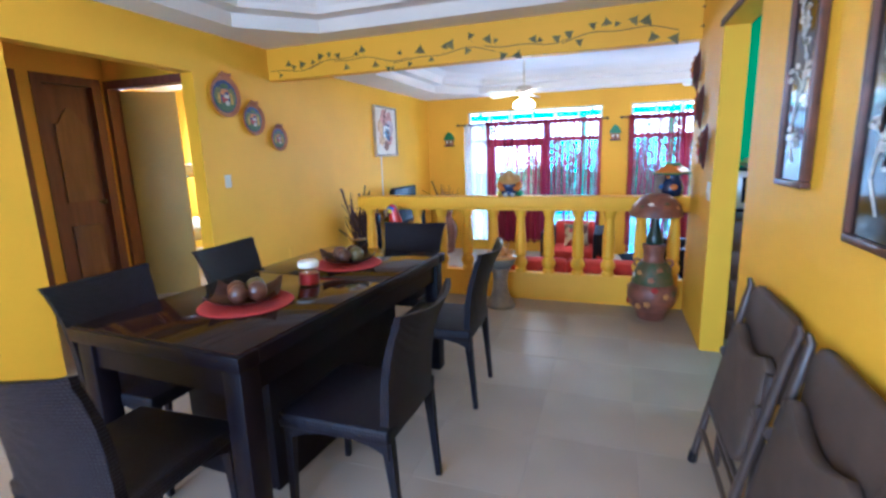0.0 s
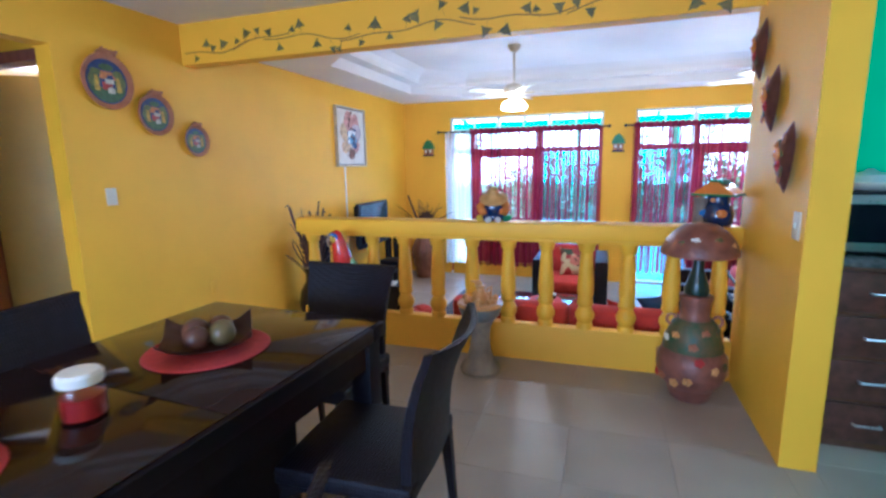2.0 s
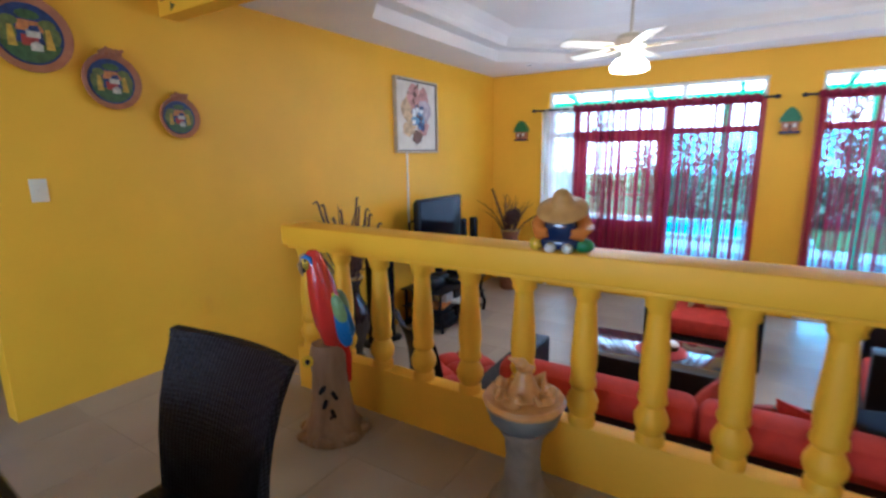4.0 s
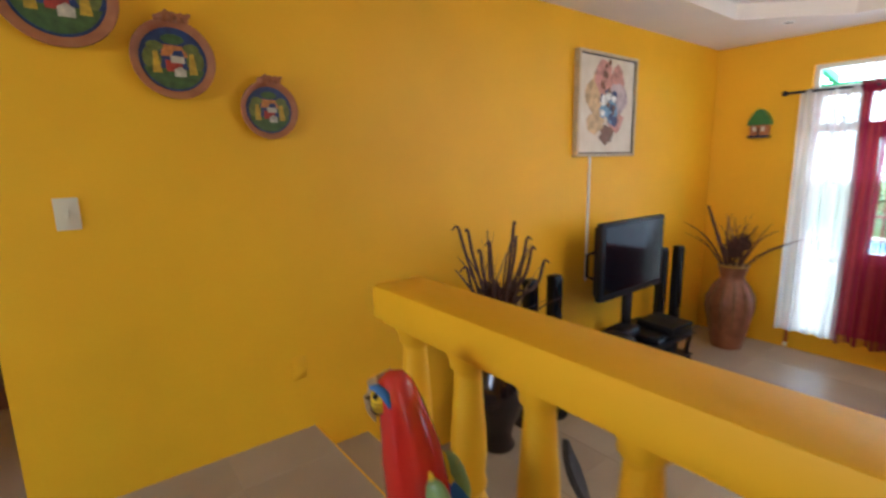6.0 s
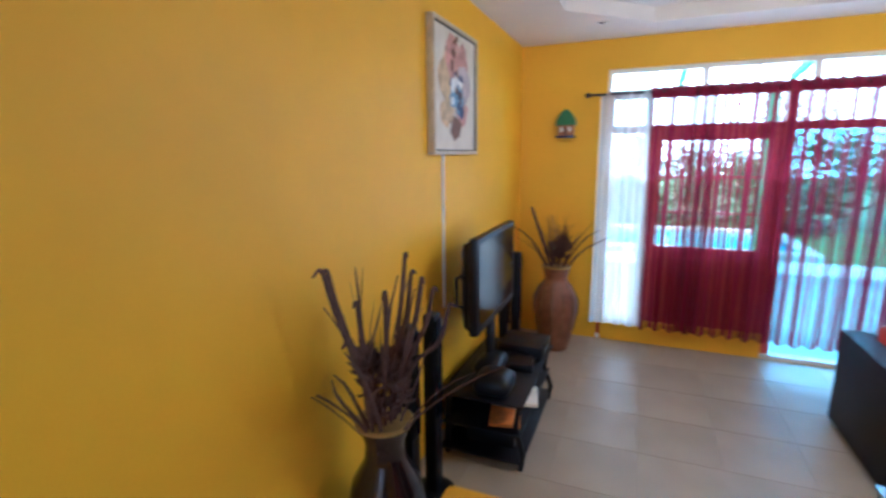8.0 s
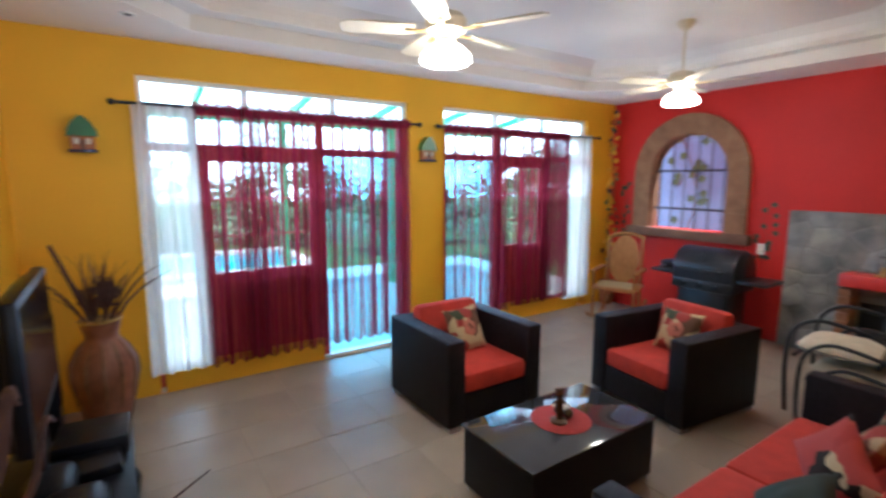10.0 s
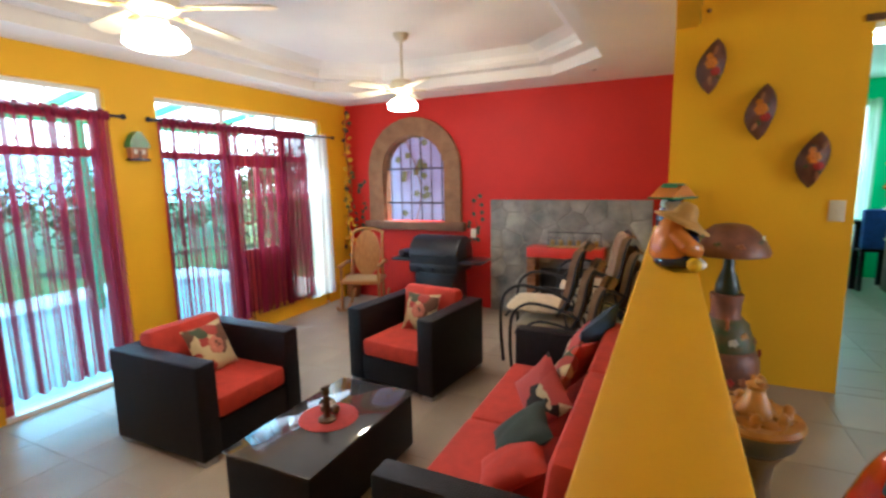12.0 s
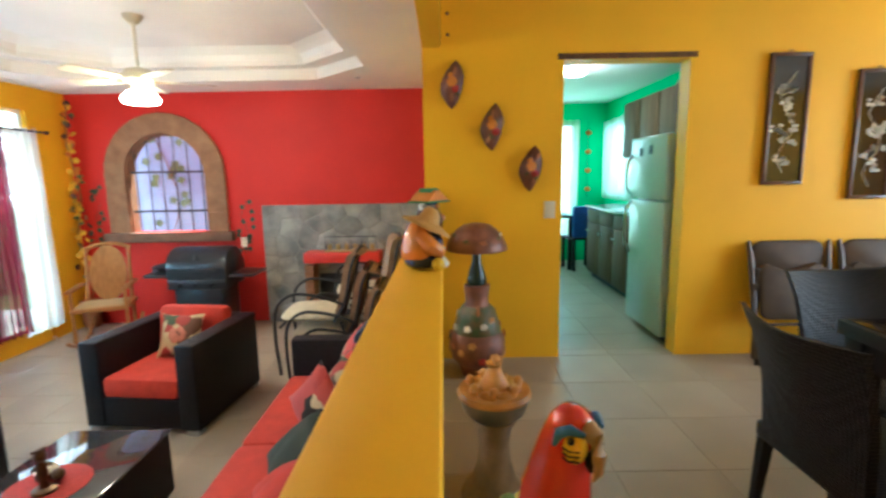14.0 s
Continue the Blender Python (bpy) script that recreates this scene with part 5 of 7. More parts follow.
for k, (y, mt, lab, cat) in enumerate(((7.22, "petal_orange", "orange covered book on the lower shelf", "book"), (7.24, "off_white", "white magazine on the lower shelf", "magazine"))):
    solid("book" if k == 0 else "magazine", box(B(), -0.09, 0.09, -0.12, 0.12, 0, 0.022, 0.003), M[mt], lab, cat, m=pose(-2.45 + 0.05 * k, y + 0.25 * k, LF + 0.23, 0, 0, 12))
for k, (y, w) in enumerate(((7.56, 0.09), (7.80, 0.10), (7.36, 0.07))):
    solid("storage_box", box(B(), -0.08, 0.08, -w, w, 0, 0.11, 0.008), M[("black", "black", "steel")[k]], ("black disc player on the lower shelf", "black storage box on the lower shelf", "grey game console on the lower shelf")[k], "box", m=pose(-2.48, y, LF + 0.23))


for k, (y, w, h) in enumerate(((7.30, 0.13, 0.09), (7.62, 0.15, 0.12), (7.86, 0.07, 0.14))):
    solid("storage_box", box(B(), -0.15, 0.15, -w, w, 0, h, 0.008), M["black"], "black box of electronics on the bottom shelf", "box", m=pose(-2.53, y, LF + 0.06))


rcv = thing("receiver", pose(-2.47, 7.80, SZ, 0, 0, -4), "black receiver with a glossy front on the television stand", "electronics")
part("case", box(B(), -0.15, 0.15, -0.14, 0.14, 0.008, 0.10, 0.006), M["black"], rcv)
part("front_glass", box(B(), 0.15, 0.154, -0.13, 0.13, 0.03, 0.09, 0.001), M["screen"], rcv, "glossy dark front")
for sx in (-1, 1):
    for sy in (-1, 1):
        part("foot", lathe(B(), [(0.014, 0.0), (0.012, 0.009)], 10, at=(sx * 0.12, sy * 0.11, 0)), M["black"], rcv)
solid("storage_box", puff(B(), 0.11, 0.12, 0.07, pose(0, 0, 0.07), 0.4), M["black"], "black bag of cables on the television stand", "bag", m=pose(-2.50, 7.16, SZ), smooth=60)


def speaker(m):
    s = thing("tower_speaker", m, "slim black tower loudspeaker on a round base", "loudspeaker", "tower loudspeakers")
    part("base", lathe(B(), [(0.11, 0.0), (0.112, 0.012), (0.10, 0.022), (0.04, 0.028)], 28), M["black"], s)
    part("column", box(B(), -0.035, 0.035, -0.045, 0.045, 0.02, 1.005, 0.012), M["black"], s)
    part("grille", box(B(), 0.035, 0.041, -0.038, 0.038, 0.45, 0.98, 0.003), M["screen"], s)
    return s


sp = speaker(pose(-2.71, 6.74, LF))
for x, y in ((-2.74, 6.53), (-2.73, 8.20), (-2.68, 8.38)):
    copy_thing(sp, pose(x, y, LF))


def reeds(parent, n, z0, length, spread, seed, big=0):
    rnd = random.Random(seed)
    for k in range(n):
        a, lean = rnd.random() * 6.28, spread * (0.3 + rnd.random())
        L = length * (0.65 + 0.5 * rnd.random())
        curl, wob, ph = rnd.uniform(-0.22, 0.42), rnd.uniform(0.008, 0.03), rnd.random() * 6.28
        pts = [(0.03 * math.cos(a) + lean * math.cos(a) * t + curl * t * t * math.cos(a + 0.8) + wob * t * math.sin(7 * t + ph), 0.03 * math.sin(a) + lean * math.sin(a) * t + curl * t * t * math.sin(a + 0.8) + wob * t * math.cos(6 * t + ph), z0 - 0.2 + (L + 0.2) * (t - 0.18 * max(0, curl) * 2 * t ** 3)) for t in np.linspace(0, 1, 8)]
        w = rnd.choice([0.003, 0.005, 0.008])
        part("reed", tube(B(), pts, [w * 0.7, w, w, w * 1.1, w, w * 0.9, w * 0.7, w * 0.3], 5), M["reed_pale" if rnd.random() < 0.18 else "reed"], parent)
    for k in range(big):
        a = rnd.random() * 6.28
        h = z0 + length * (0.15 + 0.35 * rnd.random())
        c = Vector((0.09 * math.cos(a), 0.09 * math.sin(a), h))
        bm = ball(B(), c, 0.022, 10, (0.9, 0.9, 1.5))
        for q in range(30):
            b, e = rnd.random() * 6.28, rnd.uniform(-0.5, 1.3)
            d = Vector((math.cos(b) * math.cos(e), math.sin(b) * math.cos(e), math.sin(e)))
            root = c + d * 0.014 + Vector((0, 0, rnd.uniform(-0.03, 0.03)))
            tip = root + (d + Vector((0, 0, 0.7))) * rnd.uniform(0.025, 0.055)
            tube(bm, [root, (root + tip) / 2 + d * 0.006, tip], [0.006, 0.007, 0.001], 4)
        tagged(part("seed_head", bm, M["reed"], parent), kind="stuff")


v1 = thing("floor_vase", pose(-2.67, 6.17, LF), "tall dark glazed floor vase with dried reeds", "vase")
part("vase", lathe(B(), [(0.10, 0.0), (0.11, 0.02), (0.085, 0.07), (0.10, 0.14), (0.155, 0.28), (0.165, 0.36), (0.14, 0.48), (0.085, 0.58), (0.08, 0.66), (0.11, 0.735), (0.1, 0.74), (0.07, 0.66), (0.03, 0.6)], 32), M["vase_dark"], v1, smooth=60)
part("rim", lathe(B(), [(0.103, 0.733), (0.115, 0.735), (0.118, 0.745), (0.108, 0.752), (0.1, 0.745)], 32), M["gilt"], v1, "gilt rim")
reeds(v1, 24, 0.72, 0.56, 0.12, 21, 13)


def smooth_path(p, n=24):
    p = [Vector(v) for v in p]
    p = [2 * p[0] - p[1], *p, 2 * p[-1] - p[-2]]
    out = []
    for i in range(1, len(p) - 2):
        for k in range(n // (len(p) - 3)):
            t = k / (n // (len(p) - 3))
            out.append(0.5 * (2 * p[i] + (p[i + 1] - p[i - 1]) * t + (2 * p[i - 1] - 5 * p[i] + 4 * p[i + 1] - p[i + 2]) * t * t + (3 * p[i] - p[i - 1] - 3 * p[i + 1] + p[i + 2]) * t ** 3))
    return out + [p[-2]]


for q in ((0.10, -0.14, 0.44), (0.02, 0.15, 0.40), (-0.06, -0.16, 0.5), (0.13, 0.06, 0.38), (0.04, -0.2, 0.3), (-0.12, -0.06, 0.46), (0.16, 0.10, 0.30), (0.07, 0.02, 0.52), (-0.02, -0.08, 0.36), (0.15, -0.05, 0.46)):
    part("curled_branch", tube(B(), smooth_path([(0, 0, 0.6), (q[0] * 0.6, q[1] * 0.6, 0.95), (q[0] * 1.2, q[1] * 1.2, 0.76 + q[2]), (q[0] * 1.4, q[1] * 1.45, 0.90 + q[2]), (q[0] * 1.5, q[1] * 1.72, 0.89 + q[2])]), [0.004 + 0.006 * math.sin(3.1 * k / 24) for k in range(25)], 6), M["reed"], v1)
v2 = thing("floor_vase", pose(-2.45, 8.97, LF), "large brown ribbed floor vase with dried grasses", "vase")
prof = [(0.125, 0.0), (0.13, 0.02), (0.165, 0.18), (0.20, 0.38), (0.195, 0.48), (0.15, 0.58), (0.105, 0.64), (0.10, 0.68), (0.125, 0.77), (0.115, 0.775), (0.09, 0.69), (0.03, 0.66)]
part("vase", lathe(B(), prof, 32), M["vase_brown"], v2, smooth=60)
for k in range(12):
    a = 2 * math.pi * k / 12
    part("rib", tube(B(), [((r + 0.002) * math.cos(a), (r + 0.002) * math.sin(a), z) for r, z in prof[2:7]], [0.004, 0.009, 0.010, 0.008, 0.004], 6), M["bark"], v2)
part("rim", lathe(B(), [(0.118, 0.768), (0.129, 0.77), (0.131, 0.78), (0.122, 0.787), (0.114, 0.78)], 32), M["gilt"], v2)
reeds(v2, 30, 0.76, 0.46, 0.06, 33, 9)
part("tall_reed", tube(B(), [(0, 0, 0.6), (-0.10, -0.05, 0.95), (-0.22, -0.10, 1.32)], [0.012, 0.018, 0.012], 7), M["reed"], v2)

# picture over the television, with its cable
pc = thing("picture", pose(XL, 7.495, 1.33) @ Matrix.Diagonal((1, 0.955, 1, 1)), "framed abstract flower painting over the television", "picture")
part("canvas", box(B(), 0.002, 0.028, -0.37, 0.37, 0.02, 0.72), M["canvas"], pc, "pale canvas with painted flowers")
bm = B()
for y0, y1, z0, z1 in ((-0.39, 0.39, 0, 0.022), (-0.39, 0.39, 0.718, 0.74), (-0.39, -0.368, 0.022, 0.718), (0.368, 0.39, 0.022, 0.718)):
    box(bm, 0.0, 0.045, y0, y1, z0, z1, 0.004)
part("frame", bm, M["frame_pale"], pc)
bm = B()
for y0, y1, z0, z1 in ((-0.368, 0.368, 0.022, 0.03), (-0.368, 0.368, 0.71, 0.718), (-0.368, -0.36, 0.03, 0.71), (0.36, 0.368, 0.03, 0.71)):
    box(bm, 0.028, 0.034, y0, y1, z0, z1)
part("inner_edge", bm, M["black"], pc, "black inner edge")
rnd = random.Random(17)
PAINT = {n: mat("paint_" + n, c, 0.5, vary=0.35, scale=18) for n, c in (("rose", (0.50, 0.24, 0.20)), ("sky", (0.16, 0.30, 0.46)), ("navy", (0.03, 0.05, 0.14)), ("white", (0.75, 0.74, 0.72)), ("ochre", (0.55, 0.38, 0.20)), ("umber", (0.16, 0.07, 0.04)), ("mauve", (0.45, 0.36, 0.38)))}
spots = [("ochre", -0.12, 0.42, 0.16), ("rose", -0.05, 0.56, 0.12), ("rose", 0.12, 0.55, 0.09), ("mauve", 0.14, 0.42, 0.12), ("rose", 0.12, 0.26, 0.10), ("umber", 0.0, 0.16, 0.09), ("ochre", -0.16, 0.24, 0.10)] + [("sky", 0.02 + 0.16 * (rnd.random() - 0.5), 0.36 + 0.2 * (rnd.random() - 0.5), 0.05) for _ in range(7)] + [("navy", 0.02 + 0.2 * (rnd.random() - 0.5), 0.34 + 0.26 * (rnd.random() - 0.5), 0.035) for _ in range(8)] + [("white", 0.02 + 0.18 * (rnd.random() - 0.5), 0.34 + 0.2 * (rnd.random() - 0.5), 0.028) for _ in range(7)] + [("umber", 0.2 * (rnd.random() - 0.5), 0.2 + 0.5 * rnd.random(), 0.018) for _ in range(10)]
for k, (n, y, z, r) in enumerate(spots):
    o = blob_outline(rnd, 17, r, r * rnd.uniform(0.7, 1.3), 0.5)
    part("brush_stroke", prism(B(), [(y + u, z + v) for u, v in o], 0.0278, 0.0285 + 0.00012 * k, "x"), PAINT[n], pc)
solid("cable_cover", box(B(), 0.0, 0.012, -0.009, 0.009, 0, 0.95, 0.003), M["trim_white"], "white plastic cable cover on the wall", "cable", m=pose(XL, 7.33, 0.38))

for x in (-2.46, 0.43):
    bh = thing("birdhouse", pose(x, YW, 1.49, 0, 0, 0), "small painted birdhouse plaque with a green roof", "birdhouse", "birdhouses on the window wall")
    part("house", prism(B(), [(-0.07, 0.0), (0.07, 0.0), (0.075, 0.11), (-0.075, 0.11)], -0.07, 0.0, "y"), M["terracotta"], bh)
    part("roof", prism(B(), [(-0.092, 0.095), (0.092, 0.095), (0.085, 0.14), (0.05, 0.20), (0.015, 0.235), (-0.015, 0.235), (-0.05, 0.20), (-0.085, 0.14)], -0.085, 0.0, "y"), M["gloss_green"], bh, "dark green roof")
    part("base", box(B(), -0.085, 0.085, -0.085, 0.0, -0.02, 0.003, 0.004), M["gloss_blue"], bh)
    for u in (-0.035, 0.035):
        part("window", box(B(), u - 0.014, u + 0.014, -0.074, -0.068, 0.04, 0.08), M["off_white"], bh)
    part("door", box(B(), -0.012, 0.012, -0.074, -0.068, 0.003, 0.07), M["dark_wood_ball"], bh)

# garden doors
PAT = []


def garden_front(name, x0, x1, fixed, opened, lab):
    w = thing(name, pose(x0, YW + 0.05, LF), lab, "window", kind="structure")
    L, H, zt, zr = x1 - x0, 2.06 - LF, 1.86 - LF, 1.50 - LF
    for a, b, c, d in ((0, L, H - 0.035, H), (0, 0.035, zt, H - 0.035), (L - 0.035, L, zt, H - 0.035), (0, L, zt - 0.02, zt + 0.015)):
        part("transom_frame", box(B(), a, b, 0, 0.06, c, d), M["trim_white"], w, "white painted frame")
    n = 3
    for k in range(1, n):
        part("mullion", box(B(), L * k / n - 0.025, L * k / n + 0.025, 0, 0.06, zt + 0.015, H - 0.035), M["trim_white"], w)
    for k in range(n):
        part("muntin", box(B(), L * (k + 0.5) / n - 0.008, L * (k + 0.5) / n + 0.008, 0.015, 0.045, zt + 0.015, H - 0.035), M["trim_white"], w)
        g = part("pane", box(B(), L * k / n + 0.026, L * (k + 1) / n - 0.026, 0.028, 0.032, zt + 0.016, H - 0.036), M["glass"], w)
        g.visible_shadow = False
    for a, b, c, d in ((0, 0.06, 0, zt - 0.02), (L - 0.06, L, 0, zt - 0.02), (0.06, L - 0.06, zr, zr + 0.07), (0.06, L - 0.06, zt - 0.06, zt - 0.02)):
        part("frame", box(B(), a, b, 0, 0.07, c, d), M["red_door"], w, "red painted wooden frame")
    edges = sorted({*fixed, *opened})
    for e in edges:
        if 0.07 < e - x0 < L - 0.07:
            part("post", box(B(), e - x0 - 0.035, e - x0 + 0.035, 0, 0.07, 0, zt - 0.06), M["red_door"], w)
    for k in range(5):
        xa = 0.06 + (L - 0.12) * k / 5
        part("muntin", box(B(), xa - 0.008, xa + 0.008, 0.02, 0.05, zr + 0.07, zt - 0.06), M["red_door"], w)
    # glazed leaf with a solid lower panel
    for f0, f1 in zip(fixed, fixed[1:]):
        a, b = f0 - x0 + 0.036, f1 - x0 - 0.036
        leaf = part("leaf", box(B(), a, b, 0.012, 0.055, 0.01, 0.94), M["red_door"], w, "red wooden door leaf")
        for p0, p1 in ((a + 0.07, (a + b) / 2 - 0.03), ((a + b) / 2 + 0.03, b - 0.07)):
            part("door_panel", box(B(), p0, p1, 0.002, 0.012, 0.12, 0.84, 0.006), M["red_door"], leaf)
        for s0, s1, c, d in ((a, a + 0.08, 0.94, zr), (b - 0.08, b, 0.94, zr), (a + 0.08, b - 0.08, zr - 0.07, zr)):
            part("stile", box(B(), s0, s1, 0.012, 0.055, c, d), M["red_door"], leaf)
        for k in range(1, 3):
            z = 0.94 + (zr - 0.07 - 0.94) * k / 3
            part("muntin", box(B(), a + 0.08, b - 0.08, 0.022, 0.046, z - 0.008, z + 0.008), M["red_door"], leaf)
        part("muntin", box(B(), (a + b) / 2 - 0.011, (a + b) / 2 + 0.011, 0.02, 0.048, 0.94, zr - 0.07), M["red_door"], leaf)
        g = part("pane", box(B(), a + 0.08, b - 0.08, 0.031, 0.034, 0.941, zr - 0.071), M["glass"], leaf)
        g.visible_shadow = False
    g0, g1 = opened
    g = part("door_glass", box(B(), g0 - x0 + 0.036, g1 - x0 - 0.036, 0.03, 0.034, 0.02, zr), M["blue_glass"], w, "blue tinted glass")
    g.visible_shadow = False
    part("threshold", box(B(), 0.0, L, -0.045, 0.10, 0.0, 0.03), M["trim_white"], w, "pale threshold")
    return w


garden_front("window_1", -2.11, 0.22, (-1.75, -0.69), (-0.69, 0.20), "red wooden garden doors under white transom windows")
garden_front("window_2", 0.66, 2.96, (1.45, 2.30), (0.68, 1.45), "red wooden garden doors under white transom windows")


def curtain(name, x0, x1, y, z0, z1, material, folds, amp, lab, seed, flare=0.0):
    rnd = random.Random(seed)
    bm = B()
    uv = bm.loops.layers.uv.new("cloth")
    nx, nz = int((x1 - x0) * 75), 10
    ph = [rnd.random() * 6.28 for _ in range(4)]
    g, us = [], []
    for i in range(nx + 1):
        t = i / nx
        col = []
        for j in range(nz + 1):
            s = j / nz
            wave = math.sin(2 * math.pi * folds * t + ph[0]) + 0.5 * math.sin(2 * math.pi * folds * 1.7 * t + ph[1] + s) + 0.3 * math.sin(2 * math.pi * folds * 0.4 * t + ph[2])
            x = x0 + (x1 - x0) * t + 0.012 * math.sin(2 * math.pi * folds * t + 1 + 2 * s) + flare * (1 - s) * (t - 0.5)
            zz = z0 + (z1 - z0) * s + (0.012 * math.sin(2 * math.pi * folds * t + ph[3]) if j in (0, nz) else 0)
            col.append(bm.verts.new((x, y + amp * wave * (1.15 - 0.5 * s), zz)))
        g.append(col)
        us.append((x1 - x0) * t + 0.3 * seed)
    for i in range(nx):
        for j in range(nz):
            f = bm.faces.new((g[i][j], g[i + 1][j], g[i + 1][j + 1], g[i][j + 1]))
            for lp, (a, b) in zip(f.loops, ((i, j), (i + 1, j), (i + 1, j + 1), (i, j + 1))):
                lp[uv].uv = (us[a], b / nz)
    ob = tagged(link_mesh(name, bm, M[material], None, "", 60), lab, "curtain", "curtains at the garden doors")
    return ob


CY = YW - 0.10
curtain("curtain", -1.76, -0.70, CY, -0.27, 1.845, "burgundy", 9, 0.016, "sheer burgundy striped curtain at the garden doors", 1)
curtain("curtain", -0.70, 0.17, CY, -0.27, 1.85, "burgundy", 8, 0.024, "sheer burgundy striped curtain at the garden doors", 2)
curtain("curtain", -2.16, -1.74, CY, -0.26, 1.84, "white_sheer", 4, 0.016, "plain white sheer curtain at the garden doors", 3, 0.04)
curtain("curtain", 0.62, 1.55, CY, -0.27, 1.85, "burgundy", 9, 0.022, "sheer burgundy striped curtain at the garden doors", 4)
curtain("curtain", 1.55, 2.14, CY, -0.24, 1.85, "burgundy", 6, 0.018, "sheer burgundy striped curtain at the garden doors", 5)
curtain("curtain", 2.12, 2.53, CY - 0.012, -0.24, 1.85, "burgundy_dense", 7, 0.024, "burgundy curtain gathered in thick folds at the garden doors", 7, 0.10)
curtain("curtain", -1.44, -1.25, CY - 0.03, -0.26, 1.85, "burgundy", 2, 0.012, "doubled fold of sheer burgundy curtain", 8)
curtain("curtain", 2.48, 2.93, CY, -0.28, 1.86, "white_sheer", 4, 0.016, "plain white sheer curtain at the garden doors", 6, 0.05)
for k, (x0, x1, mt) in enumerate(((-1.76, 0.17, "burgundy_dense"), (0.62, 2.53, "burgundy_dense"))):
    curtain("curtain_heading", x0, x1, CY - 0.016, 1.80, 1.872, mt, 24, 0.010, "gathered burgundy heading of the curtains on the rod", 20 + k)
for x0, x1 in ((-2.26, 0.29), (0.53, 3.08)):
    rd = thing("curtain_rod", pose((x0 + x1) / 2, CY, 1.835), "dark metal curtain rod with ball ends", "curtain rod", "curtain rods")
    h = (x1 - x0) / 2
    part("rod", tube(B(), [(-h, 0, 0), (h, 0, 0)], 0.011, 10), M["iron"], rd)
    for sx in (-1, 1):
        part("finial", ball(B(), (sx * (h + 0.01), 0, 0), 0.024, 12), M["iron"], rd)
        part("bracket", tube(B(), [(sx * (h - 0.08), 0, 0), (sx * (h - 0.08), 0.1, 0)], 0.008, 6), M["iron"], rd)

# ceiling fans
def ceiling_fan(m, turn):
    f = thing("ceiling_fan", m, "cream ceiling fan with a lit frosted glass lamp", "ceiling fan", "ceiling fans")
    part("canopy", lathe(B(), [(0.03, -0.07), (0.065, -0.03), (0.07, 0.0)], 24), M["fan_cream"], f)
    part("rod", tube(B(), [(0, 0, -0.05), (0, 0, -0.405)], 0.012, 10), M["fan_cream"], f)
    part("motor", lathe(B(), [(0.04, -0.33), (0.09, -0.345), (0.115, -0.38), (0.11, -0.43), (0.07, -0.45), (0.055, -0.47)], 28, at=(0, 0, -0.065)), M["fan_cream"], f)
    for k in range(5):
        a = pose(0, 0, -0.49, 0, 0, turn + 72 * k)
        bm = prism(B(), [(0.17, -0.05), (0.30, -0.062), (0.52, -0.068), (0.56, -0.05), (0.57, 0.0), (0.56, 0.05), (0.52, 0.068), (0.30, 0.062), (0.17, 0.05)], -0.004, 0.004, "z", m=a @ pose(0, 0, 0, 10, 0, 0))
        bl = part("blade", bm, M["fan_cream"], f)
        part("blade_iron", box(B(), 0.09, 0.22, -0.018, 0.018, -0.012, -0.004, 0.003, a), M["gilt"], bl)
    part("light_fitter", lathe(B(), [(0.05, -0.47), (0.06, -0.49), (0.05, -0.51)], 24, at=(0, 0, -0.065)), M["fan_cream"], f)
    part("glass_shade", lathe(B(), [(0.05, -0.50), (0.10, -0.52), (0.135, -0.56), (0.14, -0.59), (0.12, -0.605), (0.03, -0.61)], 28, at=(0, 0, -0.065)), M["fan_light"], f, "glowing frosted glass shade")
    return f


for x, y, tn in ((-0.72, 7.27, 10), (1.72, 7.34, 14)):
    ceiling_fan(pose(x, y, 2.583), tn)
    lamp("fan_lamp", "POINT", 7, pose(x, y, 1.85), (1, 0.85, 0.62), 0.1)

for x, y in ((-2.14, 8.74), (-2.1, 5.4), (2.85, 5.78), (3.2, 8.9), (0.3, 5.35)):
    s = thing("spot_light", pose(x, y, CL), "small recessed ceiling spot with a dark centre", "ceiling light", "recessed ceiling spots")
    part("ring", lathe(B(), [(0.045, 0.0), (0.045, -0.006), (0.03, -0.007), (0.028, 0.0)], 24), M["trim_white"], s)
    part("lens", lathe(B(), [(0.03, -0.001), (0.03, -0.004), (0.01, -0.004)], 20), M["black"], s)

# red wall: arched window, fireplace, climbing painted ivy
aw = thing("window_3", pose(XD, 8.23, 0.68), "arched window with iron bars and a carved stone surround", "window", kind="structure")
bm = B()
n = 14
for k in range(n):
    a0, a1 = math.pi * k / n + 0.0016, math.pi * (k + 1) / n - 0.0016
    prism(bm, [(r * math.cos(a), 0.695 + r * math.sin(a)) for r, a in ((0.475, a0), (0.71, a0), (0.71, a1), (0.475, a1))], -0.05, 0.0, "x")
for s in (-1, 1):
    for k in range(3):
        box(bm, -0.05, 0.0, min(s * 0.475, s * 0.71), max(s * 0.475, s * 0.71), 0.232 * k + 0.001, 0.232 * (k + 1) - 0.001)
part("reveal", prism(B(), [(r * math.cos(a), 0.695 + r * math.sin(a)) for r, aa in ((0.474, np.linspace(0, math.pi, 17)), (0.462, np.linspace(math.pi, 0, 17))) for a in aa], 0.0, 0.14, "x"), M["cantera"], aw)
for s in (-1, 1):
    part("reveal", box(B(), 0.0, 0.14, min(s * 0.474, s * 0.462), max(s * 0.474, s * 0.462), 0.0, 0.695), M["cantera"], aw)
